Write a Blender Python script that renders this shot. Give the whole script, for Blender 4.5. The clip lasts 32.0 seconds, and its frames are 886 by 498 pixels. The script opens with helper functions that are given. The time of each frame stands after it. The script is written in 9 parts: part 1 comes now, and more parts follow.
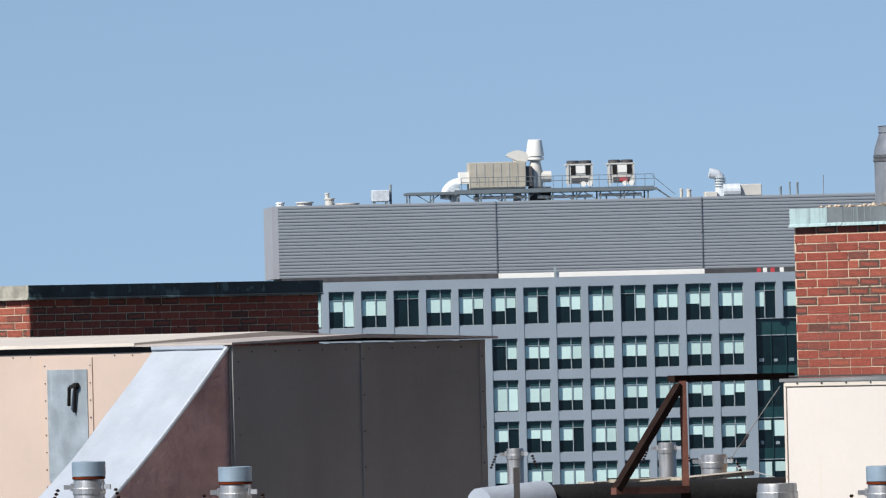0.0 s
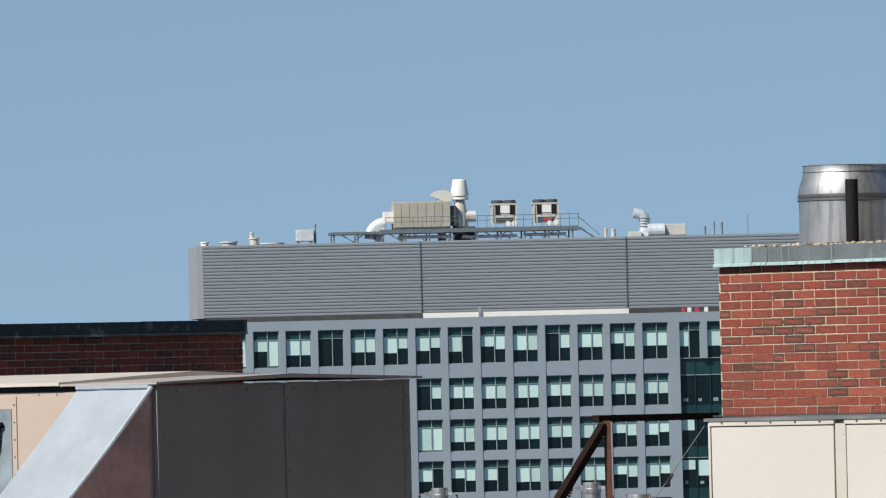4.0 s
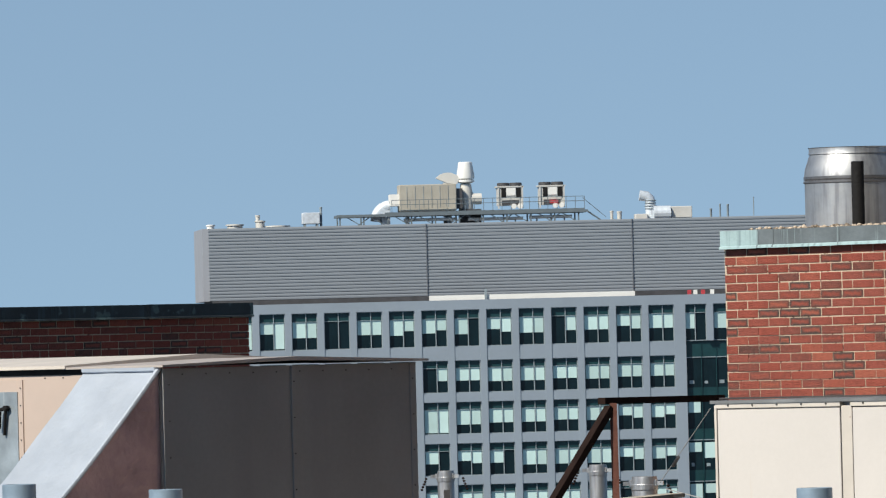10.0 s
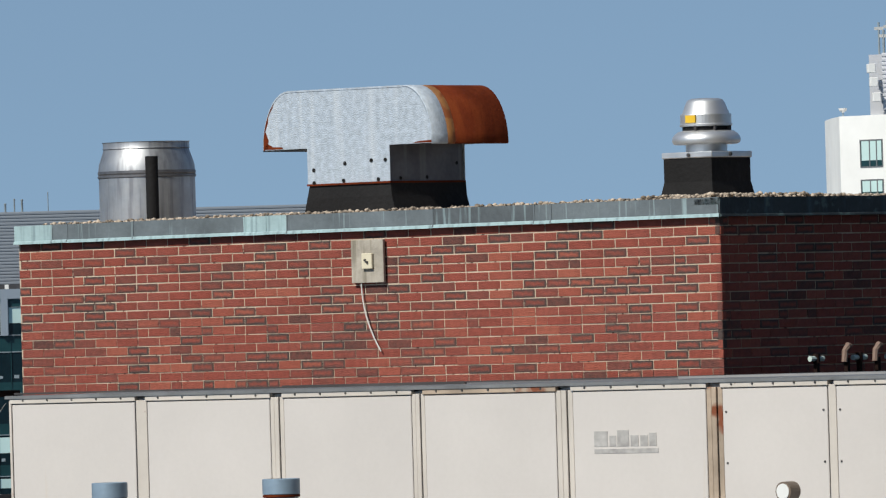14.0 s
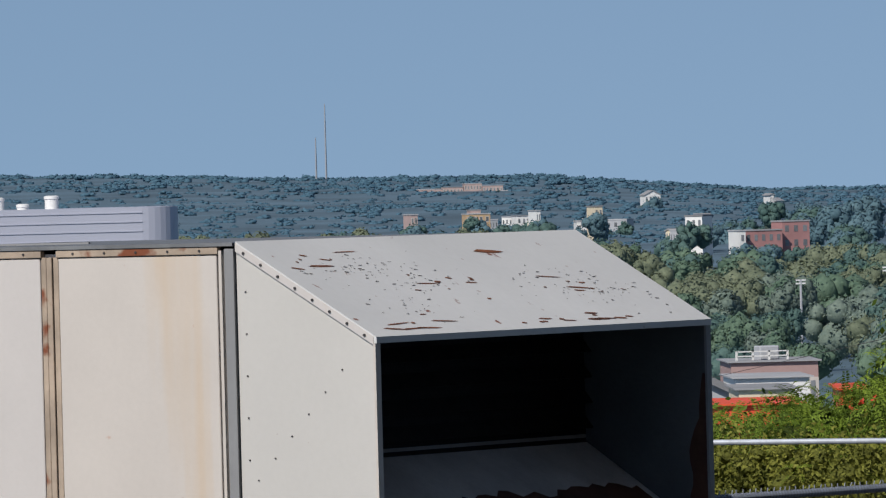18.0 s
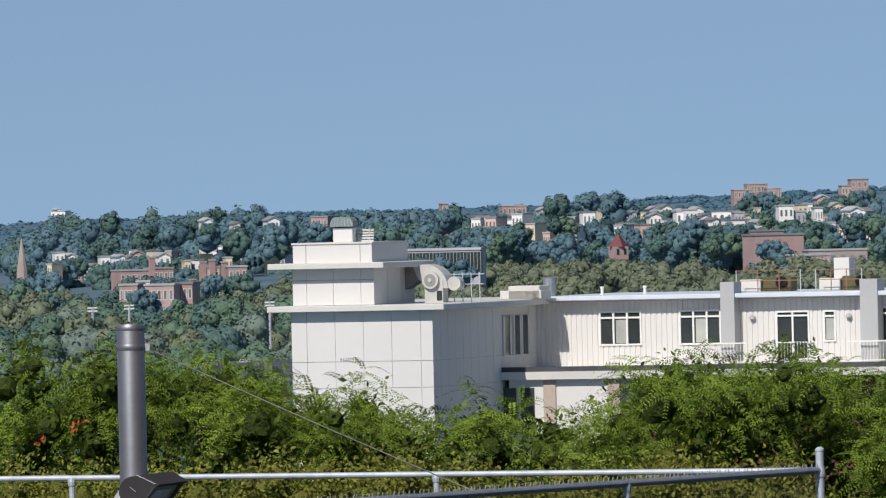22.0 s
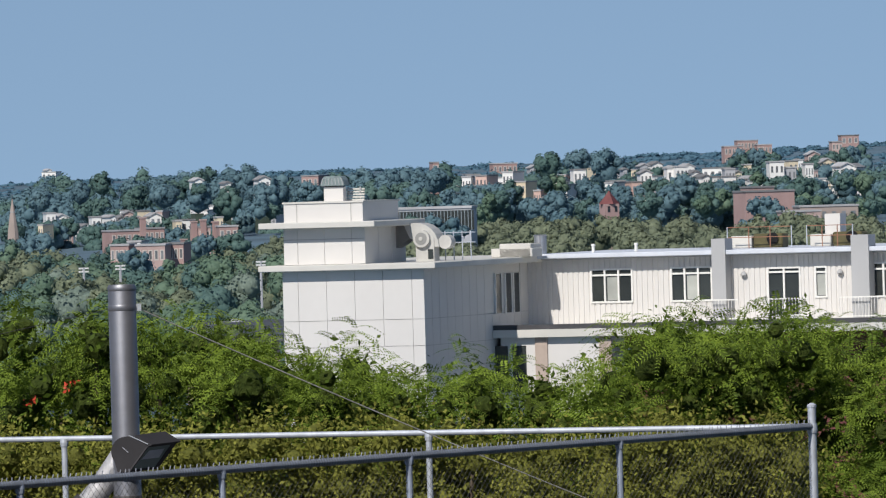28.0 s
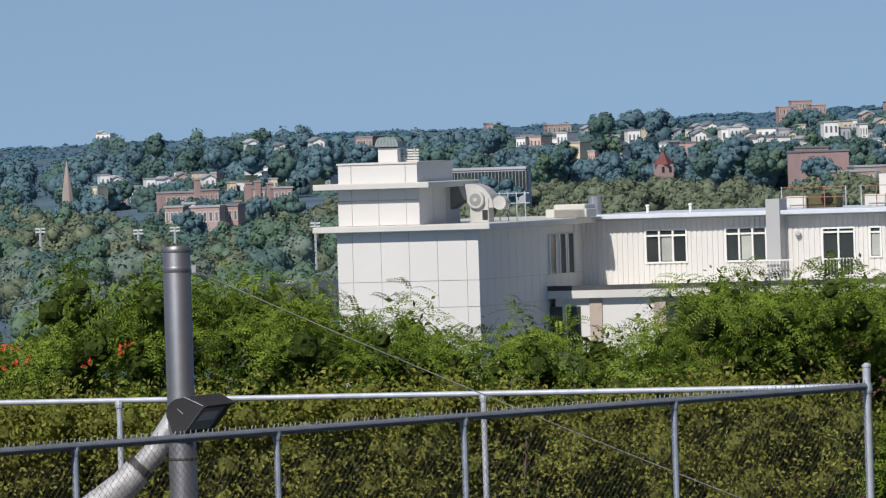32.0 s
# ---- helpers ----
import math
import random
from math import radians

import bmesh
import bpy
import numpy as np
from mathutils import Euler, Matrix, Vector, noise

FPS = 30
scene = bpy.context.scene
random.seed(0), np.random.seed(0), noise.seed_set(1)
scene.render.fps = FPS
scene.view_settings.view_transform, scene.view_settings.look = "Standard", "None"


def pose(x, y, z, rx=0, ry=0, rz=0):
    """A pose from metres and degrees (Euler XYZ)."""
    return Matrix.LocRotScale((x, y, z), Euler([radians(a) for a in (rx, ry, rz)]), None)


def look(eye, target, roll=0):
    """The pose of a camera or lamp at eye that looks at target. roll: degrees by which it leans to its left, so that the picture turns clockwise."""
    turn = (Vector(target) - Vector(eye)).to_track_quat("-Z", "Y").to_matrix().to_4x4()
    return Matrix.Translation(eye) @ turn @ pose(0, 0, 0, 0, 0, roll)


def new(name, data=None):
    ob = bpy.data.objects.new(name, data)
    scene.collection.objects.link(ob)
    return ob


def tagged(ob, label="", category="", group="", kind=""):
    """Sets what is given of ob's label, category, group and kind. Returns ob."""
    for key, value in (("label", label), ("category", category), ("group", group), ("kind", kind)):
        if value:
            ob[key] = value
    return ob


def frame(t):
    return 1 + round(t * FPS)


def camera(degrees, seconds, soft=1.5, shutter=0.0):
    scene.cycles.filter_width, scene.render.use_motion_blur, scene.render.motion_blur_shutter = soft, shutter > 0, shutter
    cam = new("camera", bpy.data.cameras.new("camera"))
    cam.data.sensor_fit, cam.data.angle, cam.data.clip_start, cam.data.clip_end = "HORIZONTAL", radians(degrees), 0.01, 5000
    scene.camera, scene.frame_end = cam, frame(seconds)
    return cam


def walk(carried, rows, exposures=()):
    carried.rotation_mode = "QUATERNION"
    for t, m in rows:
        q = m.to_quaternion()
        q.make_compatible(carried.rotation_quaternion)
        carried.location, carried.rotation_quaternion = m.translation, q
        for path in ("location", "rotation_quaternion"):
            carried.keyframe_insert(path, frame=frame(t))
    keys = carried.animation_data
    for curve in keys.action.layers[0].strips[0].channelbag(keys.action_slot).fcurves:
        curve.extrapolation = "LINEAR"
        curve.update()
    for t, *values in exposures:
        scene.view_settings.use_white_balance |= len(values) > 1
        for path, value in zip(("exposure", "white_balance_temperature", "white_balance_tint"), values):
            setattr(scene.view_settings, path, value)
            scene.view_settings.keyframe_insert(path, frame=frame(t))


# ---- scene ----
# The camera stands still on a high roof and turns: seconds, bearing, tilt and lean in degrees.
EYE = 19.0
cam = camera(5.8, 32.0, soft=1.25)
TURNS = (
    (0.0, -0.000, 0.602, 1.387), (0.5, 0.236, 0.768, 1.545), (0.8, 0.600, 0.995, 1.49), (1.0, 0.620, 1.055, 1.467), (1.5, 0.779, 1.095, 1.450),
    (2.0, 0.594, 0.990, 1.392), (2.5, 0.624, 0.953, 1.436), (3.0, 0.567, 0.846, 1.425), (3.5, 0.563, 0.839, 1.376),
    (4.0, 0.501, 0.850, 1.366), (4.5, 0.459, 0.862, 1.374), (6.5, 0.471, 0.837, 1.435), (7.0, 0.459, 0.823, 1.431),
    (7.5, 0.466, 0.807, 1.456), (8.0, 0.450, 0.791, 1.433), (8.5, 0.437, 0.783, 1.433), (9.0, 0.443, 0.785, 1.428),
    (9.5, 0.436, 0.763, 1.409), (10.0, 0.459, 0.737, 1.438), (10.5, 0.521, 0.698, 1.498), (11.0, 0.757, 0.664, 1.544),
    (11.5, 1.080, 0.625, 1.707), (12.0, 1.459, 0.627, 1.735), (12.5, 2.569, 0.624, 1.627), (13.0, 3.506, 0.604, 1.655),
    (13.5, 3.725, 0.615, 1.651), (14.0, 5.077, 0.580, 1.647), (14.5, 6.528, 0.543, 1.564), (15.0, 8.085, 0.463, 1.593),
    (15.5, 9.491, 0.432, 1.535), (17.5, 13.878, -0.333, 1.488), (18.0, 14.714, -0.411, 1.479), (18.5, 15.693, -0.466, 1.502),
    (19.0, 16.698, -0.497, 1.428), (19.5, 17.646, -0.457, 1.425), (20.0, 18.822, -0.428, 1.413), (20.5, 19.737, -0.332, 1.381),
    (21.0, 20.323, -0.303, 1.300), (21.5, 20.465, -0.287, 1.353), (22.0, 20.564, -0.302, 1.294), (22.3, 20.574, -0.785, 1.27), (22.5, 20.582, -0.848, 1.264),
    (23.0, 20.597, -0.916, 1.250), (23.5, 20.612, -0.949, 1.327), (24.0, 20.623, -0.893, 1.314), (24.5, 20.640, -0.861, 1.340),
    (25.0, 20.687, -0.791, 1.393), (25.5, 20.741, -0.674, 1.360), (27.5, 20.667, -0.586, 1.710), (28.0, 20.616, -0.576, 1.645),
    (28.5, 20.600, -0.570, 1.644), (29.0, 20.510, -0.541, 1.596), (29.5, 20.471, -0.559, 1.698), (30.0, 20.408, -0.654, 1.792),
    (30.5, 20.323, -0.706, 1.778), (31.0, 20.264, -0.739, 1.781), (31.5, 20.254, -0.771, 1.812), (32.0, 20.252, -0.821, 1.795),
)


def aim(bearing, tilt, lean):
    b, e = radians(bearing), radians(tilt)
    eye = Vector((0, 0, EYE))
    return look(eye, eye + 100 * Vector((math.sin(b) * math.cos(e), math.cos(b) * math.cos(e), math.sin(e))), -lean)


walk(cam, [(t, aim(b, e, r)) for t, b, e, r in TURNS],
     exposures=[(t, s, 6850 if t < 1 else 7050 if t < 13 else 6750 if t < 17 else 6600, 9 if t < 1 else 6 if t < 14.5 else 10) for t, s in ((0, 0.55), (2, 0.3), (4, 0.33), (9, 0.39), (12, 0.43), (14, 0.1), (15.5, 0.2), (17.5, -0.16), (18.3, 0.02), (19.2, 0.42), (20.2, 0.4), (20.9, 0.1), (22, 0.04), (22.3, -0.1), (22.6, 0.02), (23.5, 0.1), (28, 0.02), (32, 0.03))])

# ---- daylight ----
SUN_BEARING, SUN_HEIGHT = radians(227.5), radians(42)
world = bpy.data.worlds.new("sky")
scene.world = world
world.use_nodes = True
wn = world.node_tree.nodes
sky = wn.new("ShaderNodeTexSky")
sky.sky_type = "NISHITA"
sky.sun_disc = False
sky.sun_elevation, sky.sun_rotation = SUN_HEIGHT, SUN_BEARING
sky.altitude, sky.air_density, sky.dust_density, sky.ozone_density = 0, 1.0, 0.15, 2.0
wn["Background"].inputs["Strength"].default_value = 0.092
way_up = wn.new("ShaderNodeTexCoord")
lift = wn.new("ShaderNodeMapping")          # the clear blue comes down to the skyline
lift.inputs["Location"].default_value = (0, 0, 0.2)
world.node_tree.links.new(way_up.outputs["Generated"], lift.inputs["Vector"])
world.node_tree.links.new(lift.outputs["Vector"], sky.inputs["Vector"])
world.node_tree.links.new(sky.outputs["Color"], wn["Background"].inputs["Color"])
to_sun = Vector((math.sin(SUN_BEARING) * math.cos(SUN_HEIGHT), math.cos(SUN_BEARING) * math.cos(SUN_HEIGHT), math.sin(SUN_HEIGHT)))
lamp = bpy.data.lights.new("sun", "SUN")
lamp.energy, lamp.angle, lamp.color = 4.2, radians(0.5), (1.0, 0.96, 0.91)
new("sun", lamp).matrix_world = look(to_sun * 200 + Vector((0, 0, EYE)), (0, 0, EYE))

# ---- materials ----


def nodes_of(m):
    return m.node_tree.nodes, m.node_tree.links.new


def mat(name, col, rough=0.6, metal=0.0, var=0.15, s1=1.5, s2=25.0, bump=0.15, spots=None, streak=None, rand=0.0, island=0.0, spec=0.5, tint=None):
    """A surface: two scales of noise on its colour, fine relief, and where given rust spots or streaks of another colour."""
    m = bpy.data.materials.new(name)
    m.use_nodes = True
    n, link = nodes_of(m)
    b = n["Principled BSDF"]
    b.inputs["Metallic"].default_value = metal
    b.inputs["Specular IOR Level"].default_value = spec
    tc = n.new("ShaderNodeTexCoord")

    def tex(scale, detail=4.0, stretch=None):
        t = n.new("ShaderNodeTexNoise")
        t.inputs["Scale"].default_value, t.inputs["Detail"].default_value = scale, detail
        if stretch:
            mp = n.new("ShaderNodeMapping")
            mp.inputs["Scale"].default_value = stretch
            link(tc.outputs["Object"], mp.inputs["Vector"])
            link(mp.outputs["Vector"], t.inputs["Vector"])
        else:
            link(tc.outputs["Object"], t.inputs["Vector"])
        return t.outputs["Fac"]

    def mixed(fac, a, c, kind="MIX"):
        x = n.new("ShaderNodeMix")
        x.data_type, x.blend_type = "RGBA", kind
        for sock, value in ((x.inputs[0], fac), (x.inputs[6], a), (x.inputs[7], c)):
            if hasattr(value, "is_linked"):
                link(value, sock)
            elif isinstance(value, (int, float)):
                sock.default_value = value
            else:
                sock.default_value = (*value, 1)
        return x.outputs[2]

    def ramp(fac, lo, hi):
        r = n.new("ShaderNodeMapRange")
        r.inputs[1].default_value, r.inputs[2].default_value = lo, hi
        link(fac, r.inputs[0])
        return r.outputs[0]

    a = tuple(min(1, c * (1 - var)) for c in col)
    c2 = tuple(min(1, c * (1 + var)) for c in col)
    out = mixed(ramp(tex(s1), 0.3, 0.7), a, c2)
    out = mixed(ramp(tex(s2, 6), 0.25, 0.75), out, mixed(1.0, out, (1 - 0.6 * var,) * 3, "MULTIPLY"))
    if rand or island:
        src = n.new("ShaderNodeObjectInfo").outputs["Random"] if rand else n.new("ShaderNodeNewGeometry").outputs["Random Per Island"]
        k = rand or island
        out = mixed(src, mixed(1.0, out, (1 - k,) * 3, "MULTIPLY"), mixed(1.0, out, tint or (1 + k,) * 3, "MULTIPLY"))
    if streak:
        colour, lo, hi, freq = streak
        out = mixed(ramp(tex(1.0, 5, (freq, freq, freq * 0.06)), lo, hi), out, colour)
    if spots:
        colour, scale, lo = spots
        out = mixed(ramp(tex(scale, 8), lo, lo + 0.06), out, colour)
    link(out, b.inputs["Base Color"])
    rr = n.new("ShaderNodeMapRange")
    rr.inputs[3].default_value, rr.inputs[4].default_value = max(0.05, rough - 0.12), min(1, rough + 0.12)
    link(tex(s2 * 0.5), rr.inputs[0])
    link(rr.outputs[0], b.inputs["Roughness"])
    if bump:
        bp = n.new("ShaderNodeBump")
        bp.inputs["Strength"].default_value, bp.inputs["Distance"].default_value = bump, 0.02
        link(tex(s2 * 1.3, 8), bp.inputs["Height"])
        link(bp.outputs["Normal"], b.inputs["Normal"])
    return m


def brick_mat(name, by_island=False, axis=0):
    m = mat(name, (0.27, 0.066, 0.045), rough=0.85, var=0.45, s1=26, s2=90, bump=0.8)
    n, link = nodes_of(m)
    src = n.new("ShaderNodeNewGeometry").outputs["Random Per Island"] if by_island else n.new("ShaderNodeObjectInfo").outputs["Random"]
    r = n.new("ShaderNodeValToRGB")
    e = r.color_ramp.elements
    e[0].position, e[0].color = 0.0, (0.05, 0.036, 0.032, 1)
    e[1].position, e[1].color = 1.0, (0.4, 0.115, 0.07, 1)
    for pos, col in ((0.035, (0.06, 0.04, 0.035, 1)), (0.06, (0.17, 0.055, 0.042, 1)), (0.2, (0.25, 0.054, 0.036, 1)), (0.5, (0.3, 0.062, 0.04, 1)), (0.7, (0.26, 0.068, 0.05, 1)), (0.88, (0.36, 0.09, 0.055, 1))):
        e.new(pos).color = col
    link(src, r.inputs["Fac"])
    b = n["Principled BSDF"]
    old = b.inputs["Base Color"].links[0].from_socket
    x = n.new("ShaderNodeMix")
    x.data_type = "RGBA"
    x.inputs[0].default_value = 0.62
    link(old, x.inputs[6])
    link(r.outputs["Color"], x.inputs[7])
    link(x.outputs[2], b.inputs["Base Color"])
    if not axis:
        return m
    # burnt dark rims on some of the bricks
    tc, sp = n.new("ShaderNodeTexCoord"), n.new("ShaderNodeSeparateXYZ")
    link(tc.outputs["UV" if by_island else "Generated"], sp.inputs[0])

    def calc(kind, p, q):
        o = n.new("ShaderNodeMath")
        o.operation = kind
        for sock, value in zip(o.inputs, (p, q)):
            if isinstance(value, (int, float)):
                sock.default_value = value
            else:
                link(value, sock)
        return o.outputs[0]

    across, rise = sp.outputs["Y" if axis == 2 else "X"], sp.outputs["Y" if by_island else "Z"]
    far_side = calc("SUBTRACT", 0.5, calc("ABSOLUTE", calc("SUBTRACT", across, 0.5), 0))
    upper = calc("SUBTRACT", 0.5, calc("ABSOLUTE", calc("SUBTRACT", rise, 0.5), 0))
    gap = calc("MINIMUM", calc("MULTIPLY", far_side, 3.0), upper)
    t = n.new("ShaderNodeTexNoise")
    t.inputs["Scale"].default_value = 40
    link(tc.outputs["Object"], t.inputs["Vector"])
    gap = calc("ADD", gap, calc("MULTIPLY", calc("SUBTRACT", t.outputs["Fac"], 0.5), 0.5))
    rim = n.new("ShaderNodeMapRange")
    rim.inputs[1].default_value, rim.inputs[2].default_value, rim.inputs[3].default_value, rim.inputs[4].default_value = 0.1, 0.44, 1, 0
    link(gap, rim.inputs[0])
    again = calc("FRACT", calc("MULTIPLY", src, 7.31), 0)
    some = n.new("ShaderNodeMapRange")
    some.inputs[1].default_value, some.inputs[2].default_value, some.inputs[4].default_value = 0.66, 0.88, 1.0
    link(again, some.inputs[0])
    y = n.new("ShaderNodeMix")
    y.data_type = "RGBA"
    link(calc("MULTIPLY", rim.outputs[0], some.outputs[0]), y.inputs[0])
    link(x.outputs[2], y.inputs[6])
    y.inputs[7].default_value = (0.065, 0.045, 0.04, 1)
    link(y.outputs[2], b.inputs["Base Color"])
    return m


def leaf_mat(name, dark, light, thin=0.25, fine=0.0, deep=0.3):
    m = bpy.data.materials.new(name)
    m.use_nodes = True
    n, link = nodes_of(m)
    b = n["Principled BSDF"]
    b.inputs["Roughness"].default_value = 0.65
    b.inputs["Specular IOR Level"].default_value = 0.15
    r = n.new("ShaderNodeValToRGB")
    r.color_ramp.elements[0].color, r.color_ramp.elements[1].color = (*dark, 1), (*light, 1)
    mid = n.new("ShaderNodeMath")
    t = n.new("ShaderNodeTexNoise")
    t.inputs["Scale"].default_value = thin
    tc = n.new("ShaderNodeTexCoord")
    link(tc.outputs["Object"], t.inputs["Vector"])
    mid.operation = "MULTIPLY_ADD"
    mid.inputs[1].default_value = 0.5
    link(n.new("ShaderNodeNewGeometry").outputs["Random Per Island"], mid.inputs[0])
    half = n.new("ShaderNodeMapRange")
    half.inputs[1].default_value, half.inputs[2].default_value, half.inputs[4].default_value = 0.35, 0.65, 0.5
    link(t.outputs["Fac"], half.inputs[0])
    link(half.outputs[0], mid.inputs[2])
    fac = mid.outputs[0]
    if fine:
        # sprays of leaves: mottling and relief finer than the crown's lumps
        t2 = n.new("ShaderNodeTexNoise")
        t2.inputs["Scale"].default_value, t2.inputs["Detail"].default_value, t2.inputs["Roughness"].default_value = fine, 5.0, 0.7
        link(tc.outputs["Object"], t2.inputs["Vector"])
        spray = n.new("ShaderNodeMapRange")
        spray.inputs[1].default_value, spray.inputs[2].default_value = 0.36, 0.66
        link(t2.outputs["Fac"], spray.inputs[0])
        both = n.new("ShaderNodeMix")
        both.inputs[0].default_value = 0.55
        link(fac, both.inputs[2])
        link(spray.outputs[0], both.inputs[3])
        fac = both.outputs[0]
        if deep:
            bp = n.new("ShaderNodeBump")
            bp.inputs["Strength"].default_value, bp.inputs["Distance"].default_value = 0.9, deep
            link(t2.outputs["Fac"], bp.inputs["Height"])
            link(bp.outputs["Normal"], b.inputs["Normal"])
    link(fac, r.inputs["Fac"])
    link(r.outputs["Color"], b.inputs["Base Color"])
    tr = n.new("ShaderNodeBsdfTranslucent")
    link(r.outputs["Color"], tr.inputs["Color"])
    mix = n.new("ShaderNodeMixShader")
    mix.inputs[0].default_value = 0.25
    link(b.outputs[0], mix.inputs[1])
    link(tr.outputs[0], mix.inputs[2])
    link(mix.outputs[0], n["Material Output"].inputs["Surface"])
    return m


RUST = (0.2, 0.055, 0.02)
BRICK, BRICK_SIDE, BRICKS = brick_mat("brick", axis=2), brick_mat("brick_side", axis=1), brick_mat("brick_run", True, 1)
MORTAR = mat("mortar", (0.52, 0.42, 0.32), 0.9, var=0.2, s2=60, bump=0.3, spots=((0.09, 0.06, 0.05), 30, 0.6))
CREAM = mat("cream_paint", (0.575, 0.538, 0.508), 0.5, var=0.05, s1=0.9, s2=30, bump=0.04, streak=((0.52, 0.38, 0.22), 0.68, 0.9, 5))
CREAM_STAINED = mat("rust_run_cream", (0.59, 0.54, 0.49), 0.5, var=0.06, s1=0.9, s2=30, bump=0.04, streak=((0.56, 0.38, 0.2), 0.56, 0.9, 3), spots=((0.42, 0.16, 0.05), 6, 0.7))
CREAM_TRIM = mat("cream_trim", (0.57, 0.52, 0.465), 0.5, var=0.1, s1=2, bump=0.05, spots=(RUST, 8, 0.69))
RUSTY_TRIM = mat("rusty_trim", (0.42, 0.33, 0.25), 0.65, var=0.25, s1=3, bump=0.15, spots=(RUST, 3.5, 0.55))
WHITE_HOOD = mat("hood_paint", (0.63, 0.63, 0.62), 0.5, var=0.06, s1=0.8, s2=20, bump=0.05, spots=(RUST, 9.0, 0.68))
DARK_METAL = mat("dark_metal", (0.05, 0.045, 0.045), 0.6, var=0.3, bump=0.1)
BLACK = mat("black_tar", (0.014, 0.0135, 0.014), 0.75, var=0.3, bump=0.3, spec=0.2)
GREY_BOX = mat("grey_sheet", (0.25, 0.25, 0.252), 0.6, var=0.12, s1=0.9, bump=0.03, streak=((0.21, 0.205, 0.212), 0.55, 0.85, 2))
TAN = mat("tan_paint", (0.485, 0.388, 0.335), 0.5, var=0.06, s1=0.8, s2=12, bump=0.03, streak=((0.6, 0.42, 0.3), 0.62, 0.85, 3))
ZINC = mat("weathered_zinc", (0.33, 0.38, 0.42), 0.5, metal=0.35, var=0.25, s1=5, s2=40, bump=0.1, streak=((0.62, 0.66, 0.68), 0.55, 0.8, 9))
FLUE_SHEET = mat("brushed_flue_steel", (0.44, 0.45, 0.465), 0.5, metal=0.85, var=0.12, s1=5, s2=30, bump=0.03, streak=((0.2, 0.2, 0.22), 0.5, 0.75, 18))
COWL_SHEET = mat("galvanised_cowl_sheet", (0.43, 0.49, 0.56), 0.55, metal=0.15, var=0.16, s1=22, s2=70, bump=0.35, streak=((0.52, 0.565, 0.61), 0.52, 0.8, 14), spots=(RUST, 9, 0.73))
STAINED_SHEET = mat("rust_stained_sheet", (0.3, 0.13, 0.04), 0.6, var=0.3, s1=6, s2=40, bump=0.1, spots=((0.2, 0.055, 0.012), 9, 0.5))
GALV = mat("galvanised_sheet", (0.62, 0.67, 0.72), 0.5, metal=0.25, var=0.14, s1=2.5, s2=50, bump=0.08, spots=(RUST, 7, 0.7))
RUST_SHEET = mat("rusted_sheet", (0.12, 0.021, 0.006), 0.85, var=0.35, s1=3, s2=35, bump=0.2, streak=((0.19, 0.042, 0.011), 0.5, 0.8, 7), spec=0.12)
ALU = mat("spun_aluminium", (0.7, 0.71, 0.72), 0.46, metal=0.85, var=0.08, s1=4, bump=0.02)
FOIL = mat("foil_wrap", (0.42, 0.465, 0.53), 0.5, metal=0.3, var=0.08, s1=3, s2=22, bump=0.22, streak=((0.46, 0.5, 0.56), 0.5, 0.85, 5))
PATINA = mat("copper_patina", (0.33, 0.455, 0.475), 0.7, var=0.16, s1=3, bump=0.15, streak=((0.17, 0.24, 0.26), 0.5, 0.72, 24))
PATINA_MID = mat("streaked_copper", (0.125, 0.15, 0.165), 0.65, var=0.25, s1=3, bump=0.15, streak=((0.3, 0.4, 0.42), 0.6, 0.8, 26))
PATINA_DARK = mat("tarnished_copper", (0.085, 0.1, 0.11), 0.6, var=0.3, s1=3, bump=0.15, streak=((0.28, 0.38, 0.4), 0.56, 0.76, 22))
COPING_BLACK = mat("dark_coping", (0.024, 0.032, 0.035), 0.6, var=0.4, s1=3, bump=0.2, spots=((0.075, 0.12, 0.12), 9, 0.58), streak=((0.05, 0.095, 0.11), 0.6, 0.8, 12))
RUST_STEEL = mat("rusted_angle", (0.02, 0.011, 0.009), 0.85, var=0.35, s1=5, bump=0.25, spec=0.1)
GRAVEL = mat("pebbles", (0.36, 0.29, 0.225), 0.9, var=0.15, s1=30, s2=90, bump=0.2, island=0.7, tint=(1.6, 1.65, 1.7))
DECK = mat("roof_membrane", (0.12, 0.115, 0.11), 0.85, var=0.3, s1=0.4, bump=0.2)
WOOD = mat("grey_plywood", (0.42, 0.38, 0.32), 0.85, var=0.25, s1=6, s2=30, bump=0.2, streak=((0.15, 0.13, 0.09), 0.48, 0.75, 22))
BLUE_CAP = mat("blue_grey_cap", (0.24, 0.32, 0.4), 0.5, metal=0.2, var=0.15, s1=6, bump=0.05)
SIGN_GREY = mat("worn_lettering", (0.4, 0.385, 0.37), 0.6, var=0.2, s1=20, bump=0)
YELLOW = mat("yellow_label", (0.75, 0.47, 0.03), 0.5, var=0.1, bump=0)
CABLE = mat("cable", (0.32, 0.31, 0.3), 0.6, var=0.1, bump=0)
RAIL = mat("galvanised_rail", (0.5, 0.54, 0.6), 0.55, metal=0.3, var=0.15, s1=8, bump=0.1)
LAMP_BODY = mat("bronze_paint", (0.036, 0.034, 0.037), 0.5, var=0.15, bump=0.05)
LENS = mat("lamp_lens", (0.2, 0.25, 0.24), 0.12, var=0.1, bump=0)

# ---- building tools ----
ORG = {}


def plan(bearing, d):
    b = radians(bearing)
    return Vector((d * math.sin(b), d * math.cos(b), 0))


